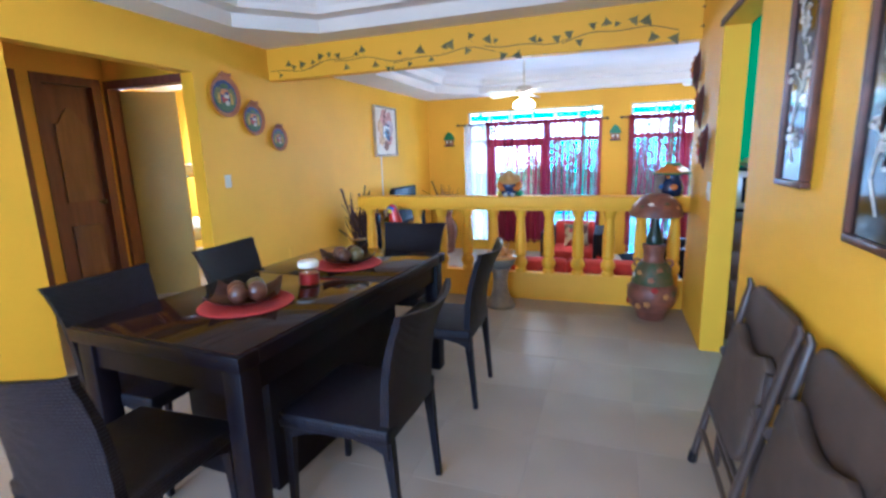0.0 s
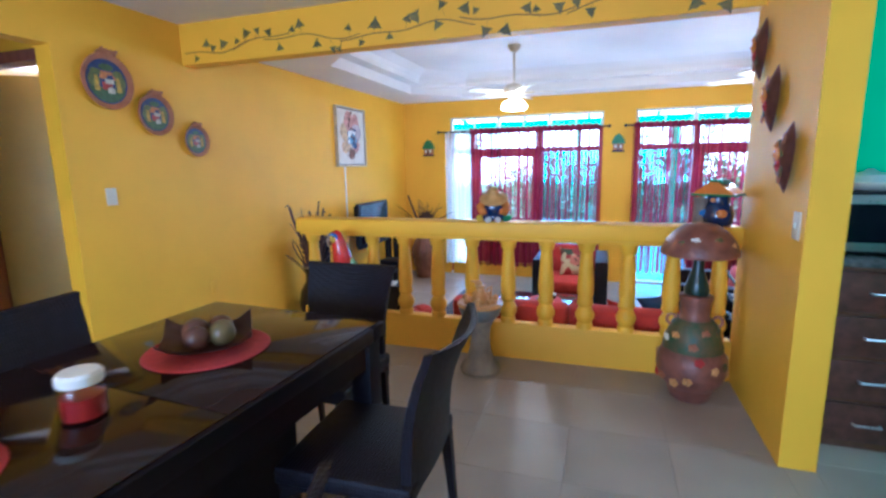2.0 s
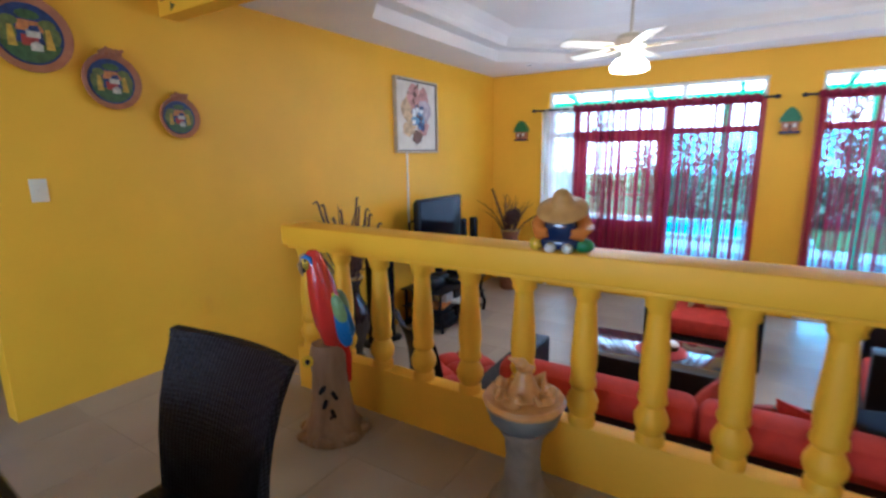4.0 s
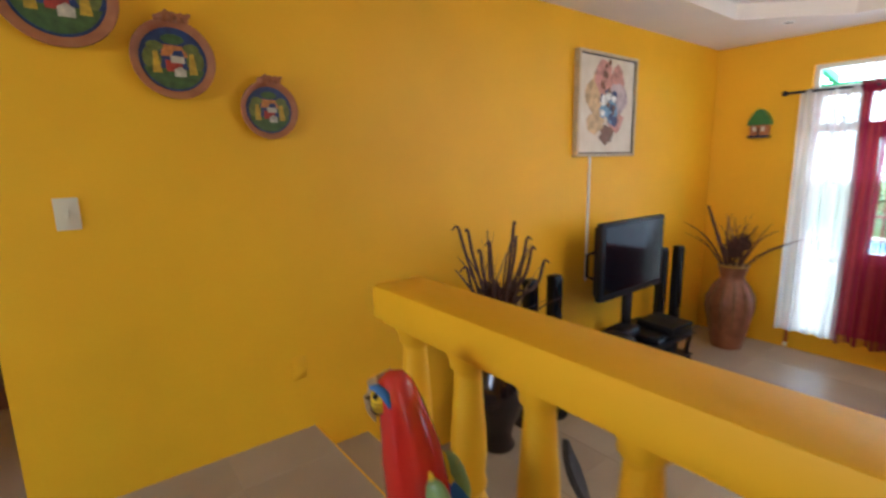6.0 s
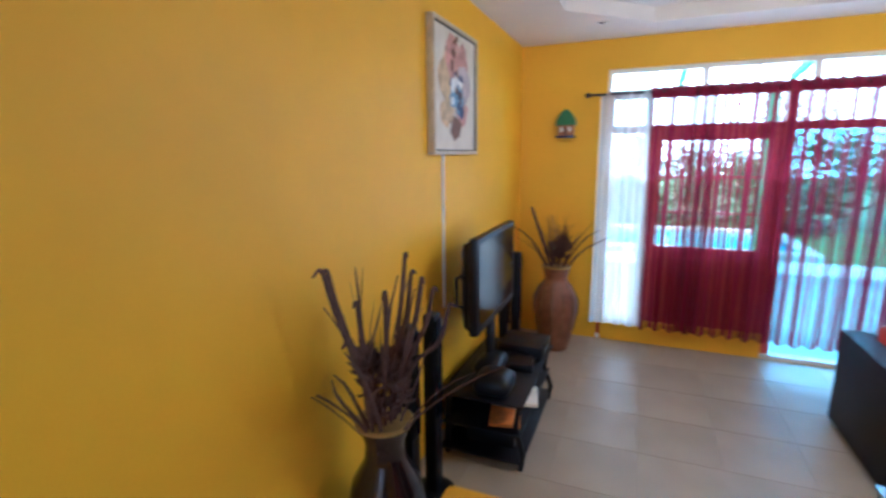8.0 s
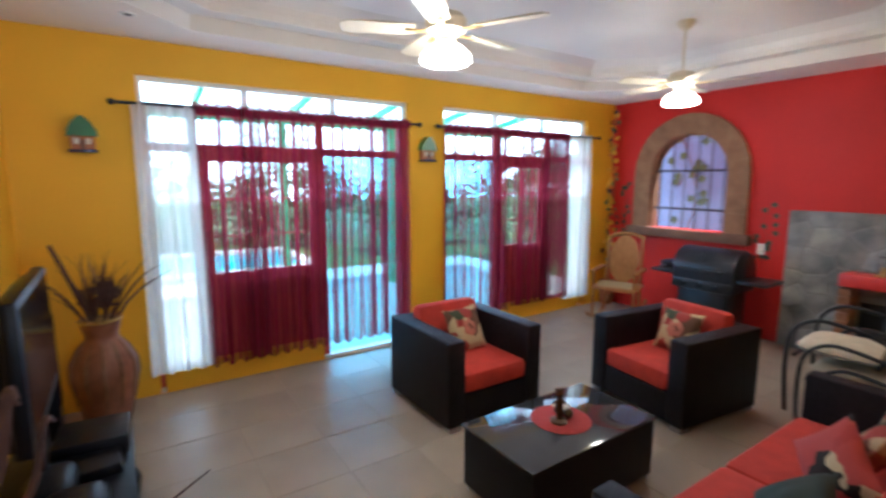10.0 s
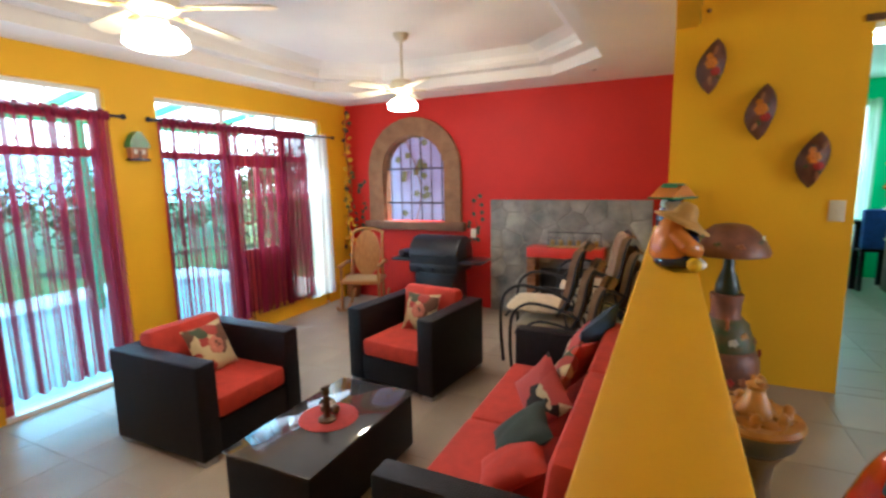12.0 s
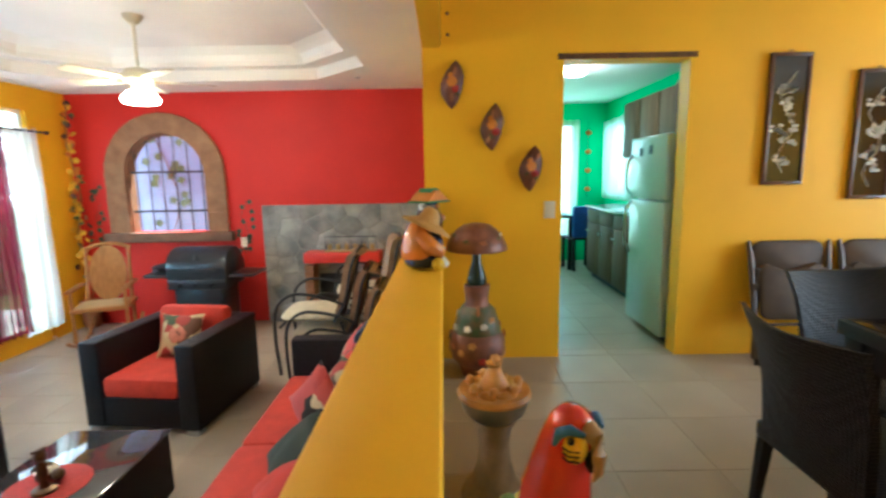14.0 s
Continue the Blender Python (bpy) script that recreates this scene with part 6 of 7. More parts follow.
part("surround", bm, M["cantera"], aw, "carved sandstone surround")
part("sill", box(B(), -0.10, 0.0, -0.77, 0.77, -0.115, 0.0, 0.012), M["sill_stone"], aw, "dark stone sill")
for k in range(6):
    y = -0.475 + 0.95 * (k + 0.5) / 6
    top = 0.695 + math.sqrt(max(0.0, 0.475 ** 2 - y * y))
    part("bar", tube(B(), [(0.06, y, 0.0), (0.06, y, top)], 0.008, 6), M["iron"], aw)
for z in (0.25, 0.72):
    part("crossbar", box(B(), 0.05, 0.07, -0.475, 0.475, z - 0.012, z + 0.012), M["iron"], aw)
g = part("pane", prism(B(), [(0.475 * math.cos(a), 0.695 + 0.475 * math.sin(a)) for a in np.linspace(0, math.pi, 17)] + [(-0.475, 0.0), (0.475, 0.0)], 0.10, 0.104, "x"), M["glass"], aw)
g.visible_shadow = False
structure("outer_wall", box(B(), 4.35, 4.45, 5.2, 9.6, -0.6, 3.0), M["lilac"], "pale lilac garden wall outside the arched window", "wall")
iv = thing("ivy", pose(4.345, 8.3, 0.4), "ivy climbing the lilac garden wall", "climbing plant")
rnd = random.Random(12)
leaf_me2 = None
for k in range(26):
    y, z = rnd.choice([0.55, 0.25, -0.45]) + 0.22 * (rnd.random() - 0.5), 1.9 * rnd.random() - 0.1
    if leaf_me2 is None:
        ob = part("leaf", prism(B(), ivy_outline(0.075), -0.012, -0.008, "x"), M["leaf_green"], iv)
        leaf_me2 = ob.data
    else:
        ob = new("leaf", leaf_me2)
        ob.parent = iv
    ob.matrix_local = pose(0, y, z, rnd.uniform(-50, 50), 0, 0)
part("stem", tube(B(), [(-0.01, 0.4 + 0.15 * math.sin(q), -1.0 + 0.35 * q) for q in range(9)], 0.008, 5), M["bark"], iv)

pv = thing("painted_ivy", pose(XD, 8.2, 0), "dark ivy leaves painted on the red wall", "wall painting")
leaf_me3 = None
for k in range(30):
    left = k < 15
    y = (0.83 + 0.14 * rnd.random()) if left else (-0.82 - 0.14 * rnd.random() - 0.06 * math.sin(k))
    z = 0.45 + 1.0 * rnd.random() if left else 0.42 + 0.62 * rnd.random()
    if leaf_me3 is None:
        ob = part("leaf", prism(B(), ivy_outline(0.042), -0.004, -0.0008, "x"), M["leaf_paint"], pv)
        leaf_me3 = ob.data
    else:
        ob = new("leaf", leaf_me3)
        ob.parent = pv
    ob.matrix_local = pose(0, y, z, rnd.uniform(-70, 70), 0, 0)
for y0, zz in ((-0.86, 0.4), (0.9, 0.4)):
    part("stem", tube(B(), [(-0.002, y0 + 0.04 * math.sin(q * 1.4), zz + 0.08 * q) for q in range(9)], 0.003, 4), M["leaf_paint"], pv)
ol = thing("wall_outlet", pose(XD, 7.36, 0.54), "white wall outlet on the red wall", "outlet")
part("plate", box(B(), -0.008, 0, -0.036, 0.036, -0.058, 0.058, 0.003), M["trim_white"], ol)
for z in (-0.022, 0.022):
    part("socket", box(B(), -0.011, -0.008, -0.014, 0.014, z - 0.013, z + 0.013, 0.002), M["plastic"], ol)

# fieldstone chimney breast: stones cut as cells of scattered points
fp = thing("fireplace", pose(XD, 6.15, LF), "grey fieldstone fireplace with a red mantel shelf", "fireplace")
FW, FH = 0.95, 1.435
part("backing", grid_wall(B(), "x", -0.055, -0.001, -FW, FW, 0, FH, [(-0.42, 0.30, 0.0, 0.60)]), M["mortar"], fp)
rnd = random.Random(31)
pts = []
for _ in range(3000):
    p = (rnd.uniform(-FW, FW), rnd.uniform(0, FH))
    if all((p[0] - q[0]) ** 2 + (p[1] - q[1]) ** 2 > (0.15 + 0.07 * abs(math.sin(7.3 * q[0] + 11.1 * q[1]))) ** 2 for q in pts):
        pts.append(p)


def clip(poly, px, py, nx, ny):
    out = []
    for k, a in enumerate(poly):
        b = poly[(k + 1) % len(poly)]
        da, db = (a[0] - px) * nx + (a[1] - py) * ny, (b[0] - px) * nx + (b[1] - py) * ny
        if da <= 0:
            out.append(a)
        if da * db < 0:
            t = da / (da - db)
            out.append((a[0] + t * (b[0] - a[0]), a[1] + t * (b[1] - a[1])))
    return out


for p in pts:
    if -0.46 < p[0] < 0.34 and p[1] < 0.66:
        continue
    poly = [(-FW, 0), (FW, 0), (FW, FH), (-FW, FH)]
    for q in pts:
        if q != p:
            dx, dy = q[0] - p[0], q[1] - p[1]
            L = math.hypot(dx, dy)
            poly = clip(poly, (p[0] + q[0]) / 2 - 0.007 * dx / L, (p[1] + q[1]) / 2 - 0.007 * dy / L, dx / L, dy / L)
    if p[1] < 1.0 and -0.75 < p[0] < 0.6:
        if p[0] < -0.42:
            poly = clip(poly, -0.43, 0, 1, 0)
        elif p[0] > 0.30:
            poly = clip(poly, 0.31, 0, -1, 0)
        else:
            poly = clip(poly, 0, 0.67, 0, -1)
    if len(poly) < 3:
        continue
    bm = B()
    d = 0.006 + 0.012 * rnd.random()
    c = (sum(a for a, _ in poly) / len(poly), sum(b for _, b in poly) / len(poly))
    rings = [[bm.verts.new((x, c[0] + s * (a - c[0]), c[1] + s * (b - c[1]))) for a, b in poly] for x, s in ((-0.054, 1), (-0.054 - d * 0.7, 0.97), (-0.054 - d, 0.86))]
    part("stone", ring_faces(bm, rings), M["rock"], fp, smooth=25)
part("mantel_shelf", box(B(), -0.36, -0.10, -0.48, 0.40, 0.775, 0.895, 0.01), M["red_mantel"], fp, "red painted mantel shelf")
part("firebox", box(B(), -0.05, -0.045, -0.42, 0.30, 0.0, 0.60), M["iron"], fp, "dark firebox")
bk = 0
for s, y0 in ((0, -0.47), (1, 0.30)):
    for r in range(10):
        for c in range(2):
            off = 0.0
            part("brick", box(B(), -0.33 + 0.115 * c, -0.223 + 0.115 * c, y0, y0 + 0.10, 0.076 * r, 0.076 * r + 0.068, 0.004), M["brick"], fp)
rk = thing("candle_rack", pose(3.30, 6.02, LF + 0.895), "row of glass candle holders on the red mantel", "candle holder")
part("tray", box(B(), -0.06, 0.06, -0.30, 0.30, 0.0, 0.012, 0.003), M["gilt"], rk)
part("top_rail", tube(B(), [(0, -0.30, 0.012), (0, -0.30, 0.17), (0, 0.30, 0.17), (0, 0.30, 0.012)], 0.005, 6), M["iron"], rk)
for k in range(6):
    gl = part("glass_cup", lathe(B(), [(0.028, 0.013), (0.036, 0.03), (0.04, 0.12), (0.036, 0.12), (0.03, 0.03)], 18, at=(0, -0.25 + 0.1 * k, 0)), M["glass"], rk)
    part("candle", lathe(B(), [(0.024, 0.02), (0.024, 0.08), (0.004, 0.082)], 14, at=(0, -0.25 + 0.1 * k, 0)), M["gilt"], gl)

# grill
gr = thing("barbecue_grill", pose(3.02, 7.60, LF) @ Matrix.Diagonal((1, 0.86, 1, 1)), "black gas barbecue with a closed domed lid", "barbecue")
part("cabinet", box(B(), -0.22, 0.20, -0.30, 0.30, 0.08, 0.66, 0.01), M["bbq"], gr)
bm = B()
arc = [(-0.24, 0.68)] + [(-0.25 * math.cos(a), 0.80 + 0.22 * math.sin(a)) for a in np.linspace(0, math.pi, 12)] + [(0.24, 0.68)]
ring_faces(bm, [[bm.verts.new((u * q, y, 0.68 + (v - 0.68) * q)) for u, v in arc] for y, q in ((-0.385, 0.90), (-0.37, 0.98), (-0.33, 1), (0.33, 1), (0.37, 0.98), (0.385, 0.90))])
part("lid", bm, M["bbq"], gr, "domed black lid")
part("firebox", box(B(), -0.25, 0.24, -0.37, 0.37, 0.58, 0.685, 0.012), M["bbq"], gr)
part("lid_handle", tube(B(), [(-0.255, -0.25, 0.80), (-0.29, -0.25, 0.80), (-0.29, 0.25, 0.80), (-0.255, 0.25, 0.80)], 0.012, 8), M["bbq"], gr)
part("gauge", lathe(B(), [(0.03, 0), (0.03, 0.012), (0.01, 0.014)], 18, m=pose(-0.235, 0, 0.93, 0, -70)), M["iron"], gr)
for s in (-1, 1):
    part("side_shelf", box(B(), -0.20, 0.20, min(s * 0.38, s * 0.70), max(s * 0.38, s * 0.70), 0.70, 0.735, 0.01), M["bbq"], gr)
for k in range(3):
    part("knob", lathe(B(), [(0.025, 0), (0.022, 0.025), (0.01, 0.027)], 14, m=pose(-0.25, -0.2 + 0.2 * k, 0.63, 0, -90)), M["black"], gr)
part("side_burner", lathe(B(), [(0.10, 0.735), (0.13, 0.75), (0.135, 0.80), (0.11, 0.815), (0.03, 0.83)], 20, at=(0, 0.55, 0)), M["bbq"], gr)
part("burner_handle", tube(B(), [(-0.12, 0.55, 0.78), (-0.20, 0.56, 0.775)], 0.010, 8), M["steel"], gr)
for sy in (-1, 1):
    part("wheel", lathe(B(), [(0.02, -0.02), (0.08, -0.018), (0.085, 0.0), (0.08, 0.018), (0.02, 0.02)], 20, m=pose(0.1, sy * 0.29, 0.085, 90)), M["black"], gr)
    part("leg", tube(B(), [(-0.18, sy * 0.26, 0.0), (-0.18, sy * 0.26, 0.1)], 0.018, 8), M["bbq"], gr)

# rocking chair
rc = thing("rocking_chair", pose(2.82, 8.64, LF, 0, 0, 112), "honey coloured wooden rocking chair with an oval cane back", "rocking chair")
for s in (-1, 1):
    part("rocker", tube(B(), [(s * 0.24, 0.45 * t, 0.02 + 0.13 * t * t) for t in np.linspace(-1.1, 1, 11)], 0.017, 8), M["rocker_wood"], rc)
    part("front_post", tube(B(), [(s * 0.24, 0.22, 0.05), (s * 0.24, 0.22, 0.62)], 0.018, 8), M["rocker_wood"], rc)
    part("back_post", tube(B(), [(s * 0.22, -0.20, 0.05), (s * 0.21, -0.22, 0.45), (s * 0.20, -0.33, 1.0)], [0.018, 0.02, 0.016], 8), M["rocker_wood"], rc)
    part("armrest", box(B(), s * 0.25 - 0.03, s * 0.25 + 0.03, -0.24, 0.26, 0.615, 0.645, 0.01), M["rocker_wood"], rc)
part("seat_frame", box(B(), -0.26, 0.26, -0.22, 0.25, 0.40, 0.44, 0.012), M["rocker_wood"], rc)
part("seat_cane", box(B(), -0.21, 0.21, -0.17, 0.20, 0.4405, 0.446), M["cane"], rc)
lean = pose(0, -0.265, 0.73, 11)
bm = B()
ring_faces(bm, [[bm.verts.new(lean @ Vector((0.155 * q * math.cos(a), d, 0.27 * q * math.sin(a)))) for a in np.linspace(0, 2 * math.pi, 25)[:-1]] for q, d in ((0.98, -0.012), (1.16, -0.012), (1.16, 0.014), (0.98, 0.014))])
part("back_ring", bm, M["rocker_wood"], rc)
part("back_cane", prism(B(), [(0.155 * math.cos(a), 0.27 * math.sin(a)) for a in np.linspace(0, 2 * math.pi, 25)[:-1]], -0.004, 0.004, "y", m=lean), M["cane"], rc)
part("crest_rail", tube(B(), [(-0.22, -0.345, 1.0), (-0.1, -0.355, 1.045), (0, -0.36, 1.055), (0.1, -0.355, 1.045), (0.22, -0.345, 1.0)], 0.022, 8), M["rocker_wood"], rc)
solid("flower_pot", lathe(B(), [(0.07, 0), (0.085, 0.02), (0.1, 0.14), (0.105, 0.16), (0.09, 0.16), (0.07, 0.13)], 24), M["black"], "black flower pot on the floor", "pot", m=pose(2.42, 8.30, LF))

# flower garland in the corner by the red wall
ga = thing("flower_garland", pose(3.40, 9.24, LF), "tall garland of yellow and orange artificial flowers", "artificial flowers")
part("stem", tube(B(), [(0.03 * math.sin(q), 0.03 * math.cos(q * 1.3), 0.22 * q) for q in range(13)], 0.008, 6), M["stem_paint"], ga)
part("pot", lathe(B(), [(0.08, 0), (0.1, 0.05), (0.11, 0.3), (0.115, 0.33), (0.1, 0.33), (0.08, 0.25)], 24), M["terracotta"], ga)
rnd = random.Random(77)
for k in range(46):
    z = 0.75 + 1.9 * rnd.random() ** 1.5
    w = 0.14 if z < 1.3 else 0.06
    bm = B()
    for q in range(6):
        b = q * 1.047
        ball(bm, (0.022 * math.cos(b), 0, 0.022 * math.sin(b)), 0.015, 6, (1, 0.35, 1))
    ball(bm, (0, -0.006, 0), 0.012, 6)
    ob = part("flower", bm, M[rnd.choice(["petal_yellow", "petal_orange", "petal_yellow", "reed"])], ga)
    ob.matrix_local = pose(rnd.uniform(-w, w * 0.5), rnd.uniform(-w, w * 0.4), z, rnd.uniform(-40, 40), 0, rnd.uniform(-120, 20))
for k in range(24):
    z = 0.6 + 2.0 * rnd.random()
    ob = part("leaf", prism(B(), ivy_outline(0.04), -0.002, 0.002, "y"), M["leaf_green"], ga)
    ob.matrix_local = pose(rnd.uniform(-0.1, 0.05), rnd.uniform(-0.1, 0.05), z, rnd.uniform(-60, 60), 0, rnd.uniform(0, 180))


# stacked patio chairs
def patio_chair(m, grp):
    c = thing("patio_chair", m, "black metal patio chair with cream seat and tan high back, stacked", "chair", grp)
    for s in (-1, 1):
        part("side_frame", tube(B(), smooth_path([(s * 0.27, 0.27, 0.0), (s * 0.275, 0.29, 0.30), (s * 0.28, 0.27, 0.52), (s * 0.28, 0.16, 0.62), (s * 0.28, 0.0, 0.615), (s * 0.275, -0.14, 0.575), (s * 0.26, -0.24, 0.52)], 36), 0.012, 8), M["iron"], c)
        part("rear_leg", tube(B(), [(s * 0.25, -0.20, 0.40), (s * 0.265, -0.30, 0.0)], 0.012, 8), M["iron"], c)
        part("back_rail", tube(B(), smooth_path([(s * 0.23, -0.14, 0.39), (s * 0.235, -0.235, 0.56), (s * 0.225, -0.285, 0.80), (s * 0.20, -0.325, 0.90)], 18), 0.012, 8), M["iron"], c)
    part("seat_rail", tube(B(), [(-0.27, 0.25, 0.375), (0.27, 0.25, 0.375)], 0.011, 8), M["iron"], c)
    part("top_rail", tube(B(), smooth_path([(-0.20, -0.325, 0.90), (-0.10, -0.335, 0.93), (0.10, -0.335, 0.93), (0.20, -0.325, 0.90)], 12), 0.012, 8), M["iron"], c)
    part("seat_pad", puff(B(), 0.245, 0.235, 0.042, pose(0, 0.04, 0.425), 0.35, 24, 10), M["cream"], c, "cream seat cushion")
    bm = B()
    prof = [(-0.155, 0.42), (-0.20, 0.55), (-0.225, 0.68), (-0.245, 0.80), (-0.275, 0.89), (-0.315, 0.925), (-0.345, 0.91)]
    rings = []
    for y, z in prof:
        xs = [0.21 * q for q in (-1, -0.6, 0, 0.6, 1)]
        rings.append([bm.verts.new((x, y + 0.02 * (x / 0.21) ** 2, z)) for x in xs] + [bm.verts.new((x, y - 0.045 + 0.02 * (x / 0.21) ** 2, z - 0.012)) for x in xs[::-1]])
    part("back_pad", ring_faces(bm, rings), M["tan_fabric"], c, "tan high back cushion with a rolled top")
    return c


M["tan_fabric"] = mat("tan_fabric", (0.22, 0.13, 0.075), 0.85, color2=(0.32, 0.21, 0.13), scale=12, bump=0.3, bscale=120)
pch = patio_chair(pose(1.47, 5.76, LF), "stacked patio chairs")
for k in (1, 2):
    copy_thing(pch, pose(1.47 + 0.008 * k, 5.76 + 0.085 * k, LF + 0.135 * k, 0, 0, 1.5 * k))
for k in range(3):
    copy_thing(pch, pose(2.25 + 0.01 * k, 5.55 + 0.07 * k, LF + 0.135 * k, 0, 0, 8 + 2 * k))

# ---- kitchen ----
M["fridge"] = mat("fridge_enamel", (0.44, 0.52, 0.51), 0.28, vary=0.03, scale=3, bump=0.02, bscale=150)
M["cabinet"] = mat("oak_cabinet", (0.10, 0.052, 0.028), 0.65, color2=(0.155, 0.082, 0.042), scale=5, stretch=(5, 5, 0.7), bump=0.05, bscale=16, spec=0.2)
M["dishwasher"] = mat("grey_enamel", (0.16, 0.165, 0.165), 0.35, vary=0.06, scale=6)
M["counter"] = mat("dark_counter", (0.05, 0.055, 0.05), 0.2, color2=(0.12, 0.12, 0.11), scale=40)
fr = thing("refrigerator", pose(1.56, 2.95, 0), "white refrigerator with a top freezer in the kitchen", "refrigerator")
part("body", box(B(), -0.33, 0.33, -0.36, 0.30, 0.04, 1.575, 0.012), M["fridge"], fr)
part("plinth", box(B(), -0.32, 0.32, -0.34, 0.29, 0.0, 0.04), M["black"], fr)
dl = part("lower_door", box(B(), -0.33, 0.33, 0.303, 0.365, 0.05, 1.075, 0.014), M["fridge"], fr)
du = part("freezer_door", box(B(), -0.33, 0.33, 0.303, 0.365, 1.09, 1.575, 0.014), M["fridge"], fr)
part("handle", tube(B(), [(0.29, 0.365, 0.62), (0.29, 0.405, 0.70), (0.29, 0.415, 0.85), (0.29, 0.405, 1.0), (0.29, 0.365, 1.06)], 0.013, 8), M["steel"], dl)
part("handle", tube(B(), [(0.29, 0.365, 1.10), (0.29, 0.405, 1.16), (0.29, 0.415, 1.28), (0.29, 0.405, 1.38), (0.29, 0.365, 1.44)], 0.013, 8), M["steel"], du)
for x, z in ((0.12, 1.46), (-0.06, 1.47)):
    part("magnet", box(B(), x - 0.03, x + 0.03, 0.365, 0.369, z - 0.035, z + 0.035), M["iron"], du, "dark square fridge magnet")
for k in range(4):
    x = 1.95 + 0.45 * k
    cb = thing("base_cabinet", pose(x, 2.53, 0), "brown oak base cabinet under the kitchen counter" if k != 0 else "grey dishwasher front under the kitchen counter", "cabinet", "kitchen base cabinets")
    part("body", box(B(), 0, 0.445, 0.0, 0.56, 0.08, 0.87), M["cabinet"], cb)
    part("plinth", box(B(), 0, 0.445, 0.0, 0.50, 0.0, 0.08), M["black"], cb)
    d = part("door", box(B(), 0.012, 0.433, 0.561, 0.585, 0.10, 0.70 if k else 0.86, 0.005), M["cabinet"] if k else M["dishwasher"], cb)
    part("handle", ball(B(), (0.39, 0.60, 0.6), 0.013, 10), M["steel"], d)
    if k:
        part("panel", box(B(), 0.07, 0.375, 0.585, 0.592, 0.16, 0.64, 0.004), M["cabinet"], d)
        part("drawer", box(B(), 0.012, 0.433, 0.561, 0.585, 0.715, 0.855, 0.005), M["cabinet"], cb)
    ub = thing("wall_cabinet", pose(x - 0.45, 2.53, 1.46), "brown oak wall cabinet above the kitchen counter", "cabinet", "kitchen wall cabinets")
    part("body", box(B(), 0, 0.445, 0.0, 0.32, 0, 0.60), M["cabinet"], ub)
    d = part("door", box(B(), 0.012, 0.433, 0.321, 0.343, 0.012, 0.588, 0.005), M["cabinet"], ub)
    part("panel", box(B(), 0.07, 0.375, 0.343, 0.350, 0.07, 0.53, 0.004), M["cabinet"], d)
    part("handle", ball(B(), (0.40, 0.358, 0.1), 0.012, 10), M["steel"], d)
for k, (x, r, h) in enumerate(((1.62, 0.05, 0.10), (1.80, 0.07, 0.07), (2.02, 0.04, 0.13), (2.35, 0.06, 0.08))):
    pt = thing("clay_pot", pose(x, 2.68, 2.061), "small red clay pot on top of the kitchen cabinets", "pot", "pots on the kitchen cabinets")
    part("pot", lathe(B(), [(r * 0.6, 0), (r, h * 0.4), (r * 0.9, h * 0.75), (r * 0.55, h * 0.9), (r * 0.7, h)], 18), M["terracotta"], pt)
solid("worktop", box(B(), 1.94, 3.77, 2.53, 3.15, 0.871, 0.91, 0.006), M["counter"], "dark stone kitchen worktop along the wall", "worktop")
fct = thing("kitchen_tap", pose(2.9, 2.72, 0.911), "curved steel kitchen tap on the worktop", "tap")
part("spout", tube(B(), [(0, 0, 0), (0, 0, 0.22), (0, 0.05, 0.27), (0, 0.12, 0.26), (0, 0.14, 0.2)], 0.012, 10), M["steel"], fct)
part("base", lathe(B(), [(0.03, 0), (0.03, 0.02), (0.014, 0.03)], 16), M["steel"], fct)
ut = thing("utensil_jar", pose(2.55, 2.9, 0.911), "wooden utensil jar on the kitchen worktop", "jar")
part("jar", lathe(B(), [(0.05, 0), (0.055, 0.01), (0.05, 0.14), (0.045, 0.14), (0.045, 0.02)], 18), M["terracotta"], ut)
for k in range(4):
    part("utensil", tube(B(), [(0, 0, 0.02), (0.03 * math.cos(k * 1.6), 0.03 * math.sin(k * 1.6), 0.28)], [0.006, 0.012], 6), M["rocker_wood"], ut)
kl = thing("ceiling_lamp", pose(2.45, 3.66, CK), "round white lit ceiling lamp in the kitchen", "ceiling light")
part("base", lathe(B(), [(0.11, 0.0), (0.11, -0.02), (0.09, -0.025)], 24), M["trim_white"], kl)
part("globe", lathe(B(), [(0.10, -0.02), (0.11, -0.05), (0.08, -0.085), (0.02, -0.095)], 24), mat("lit_white_glass", (0.9, 0.95, 1), 0.5, emit=(0.85, 0.95, 1.0), strength=8.0), kl, "glowing white glass")
lamp("kitchen_lamp", "POINT", 2.2, pose(2.45, 3.66, 1.95), (0.80, 1.0, 0.95), 0.1)
ck = curtain("curtain", 2.93, 3.62, 0.0, 0.35, 2.06, "white_sheer", 7, 0.02, "white sheer curtain at the kitchen window", 9)
ck.matrix_world = pose(4.82, 0, 0, 0, 0, 90)
ck2 = curtain("curtain", 2.00, 3.12, 0.0, 0.95, 2.04, "white_sheer", 10, 0.02, "white sheer curtain beside the kitchen cabinets", 10)
ck2.matrix_world = pose(1.74, 2.62 - 0.06, 0)
dk = thing("drawer_cabinet", pose(1.165, 4.36, 0), "dark wooden drawer cabinet with a stone top in the kitchen", "cabinet")
part("body", box(B(), 0, 0.50, 0.02, 0.52, 0.0, 0.86), M["cabinet"], dk)
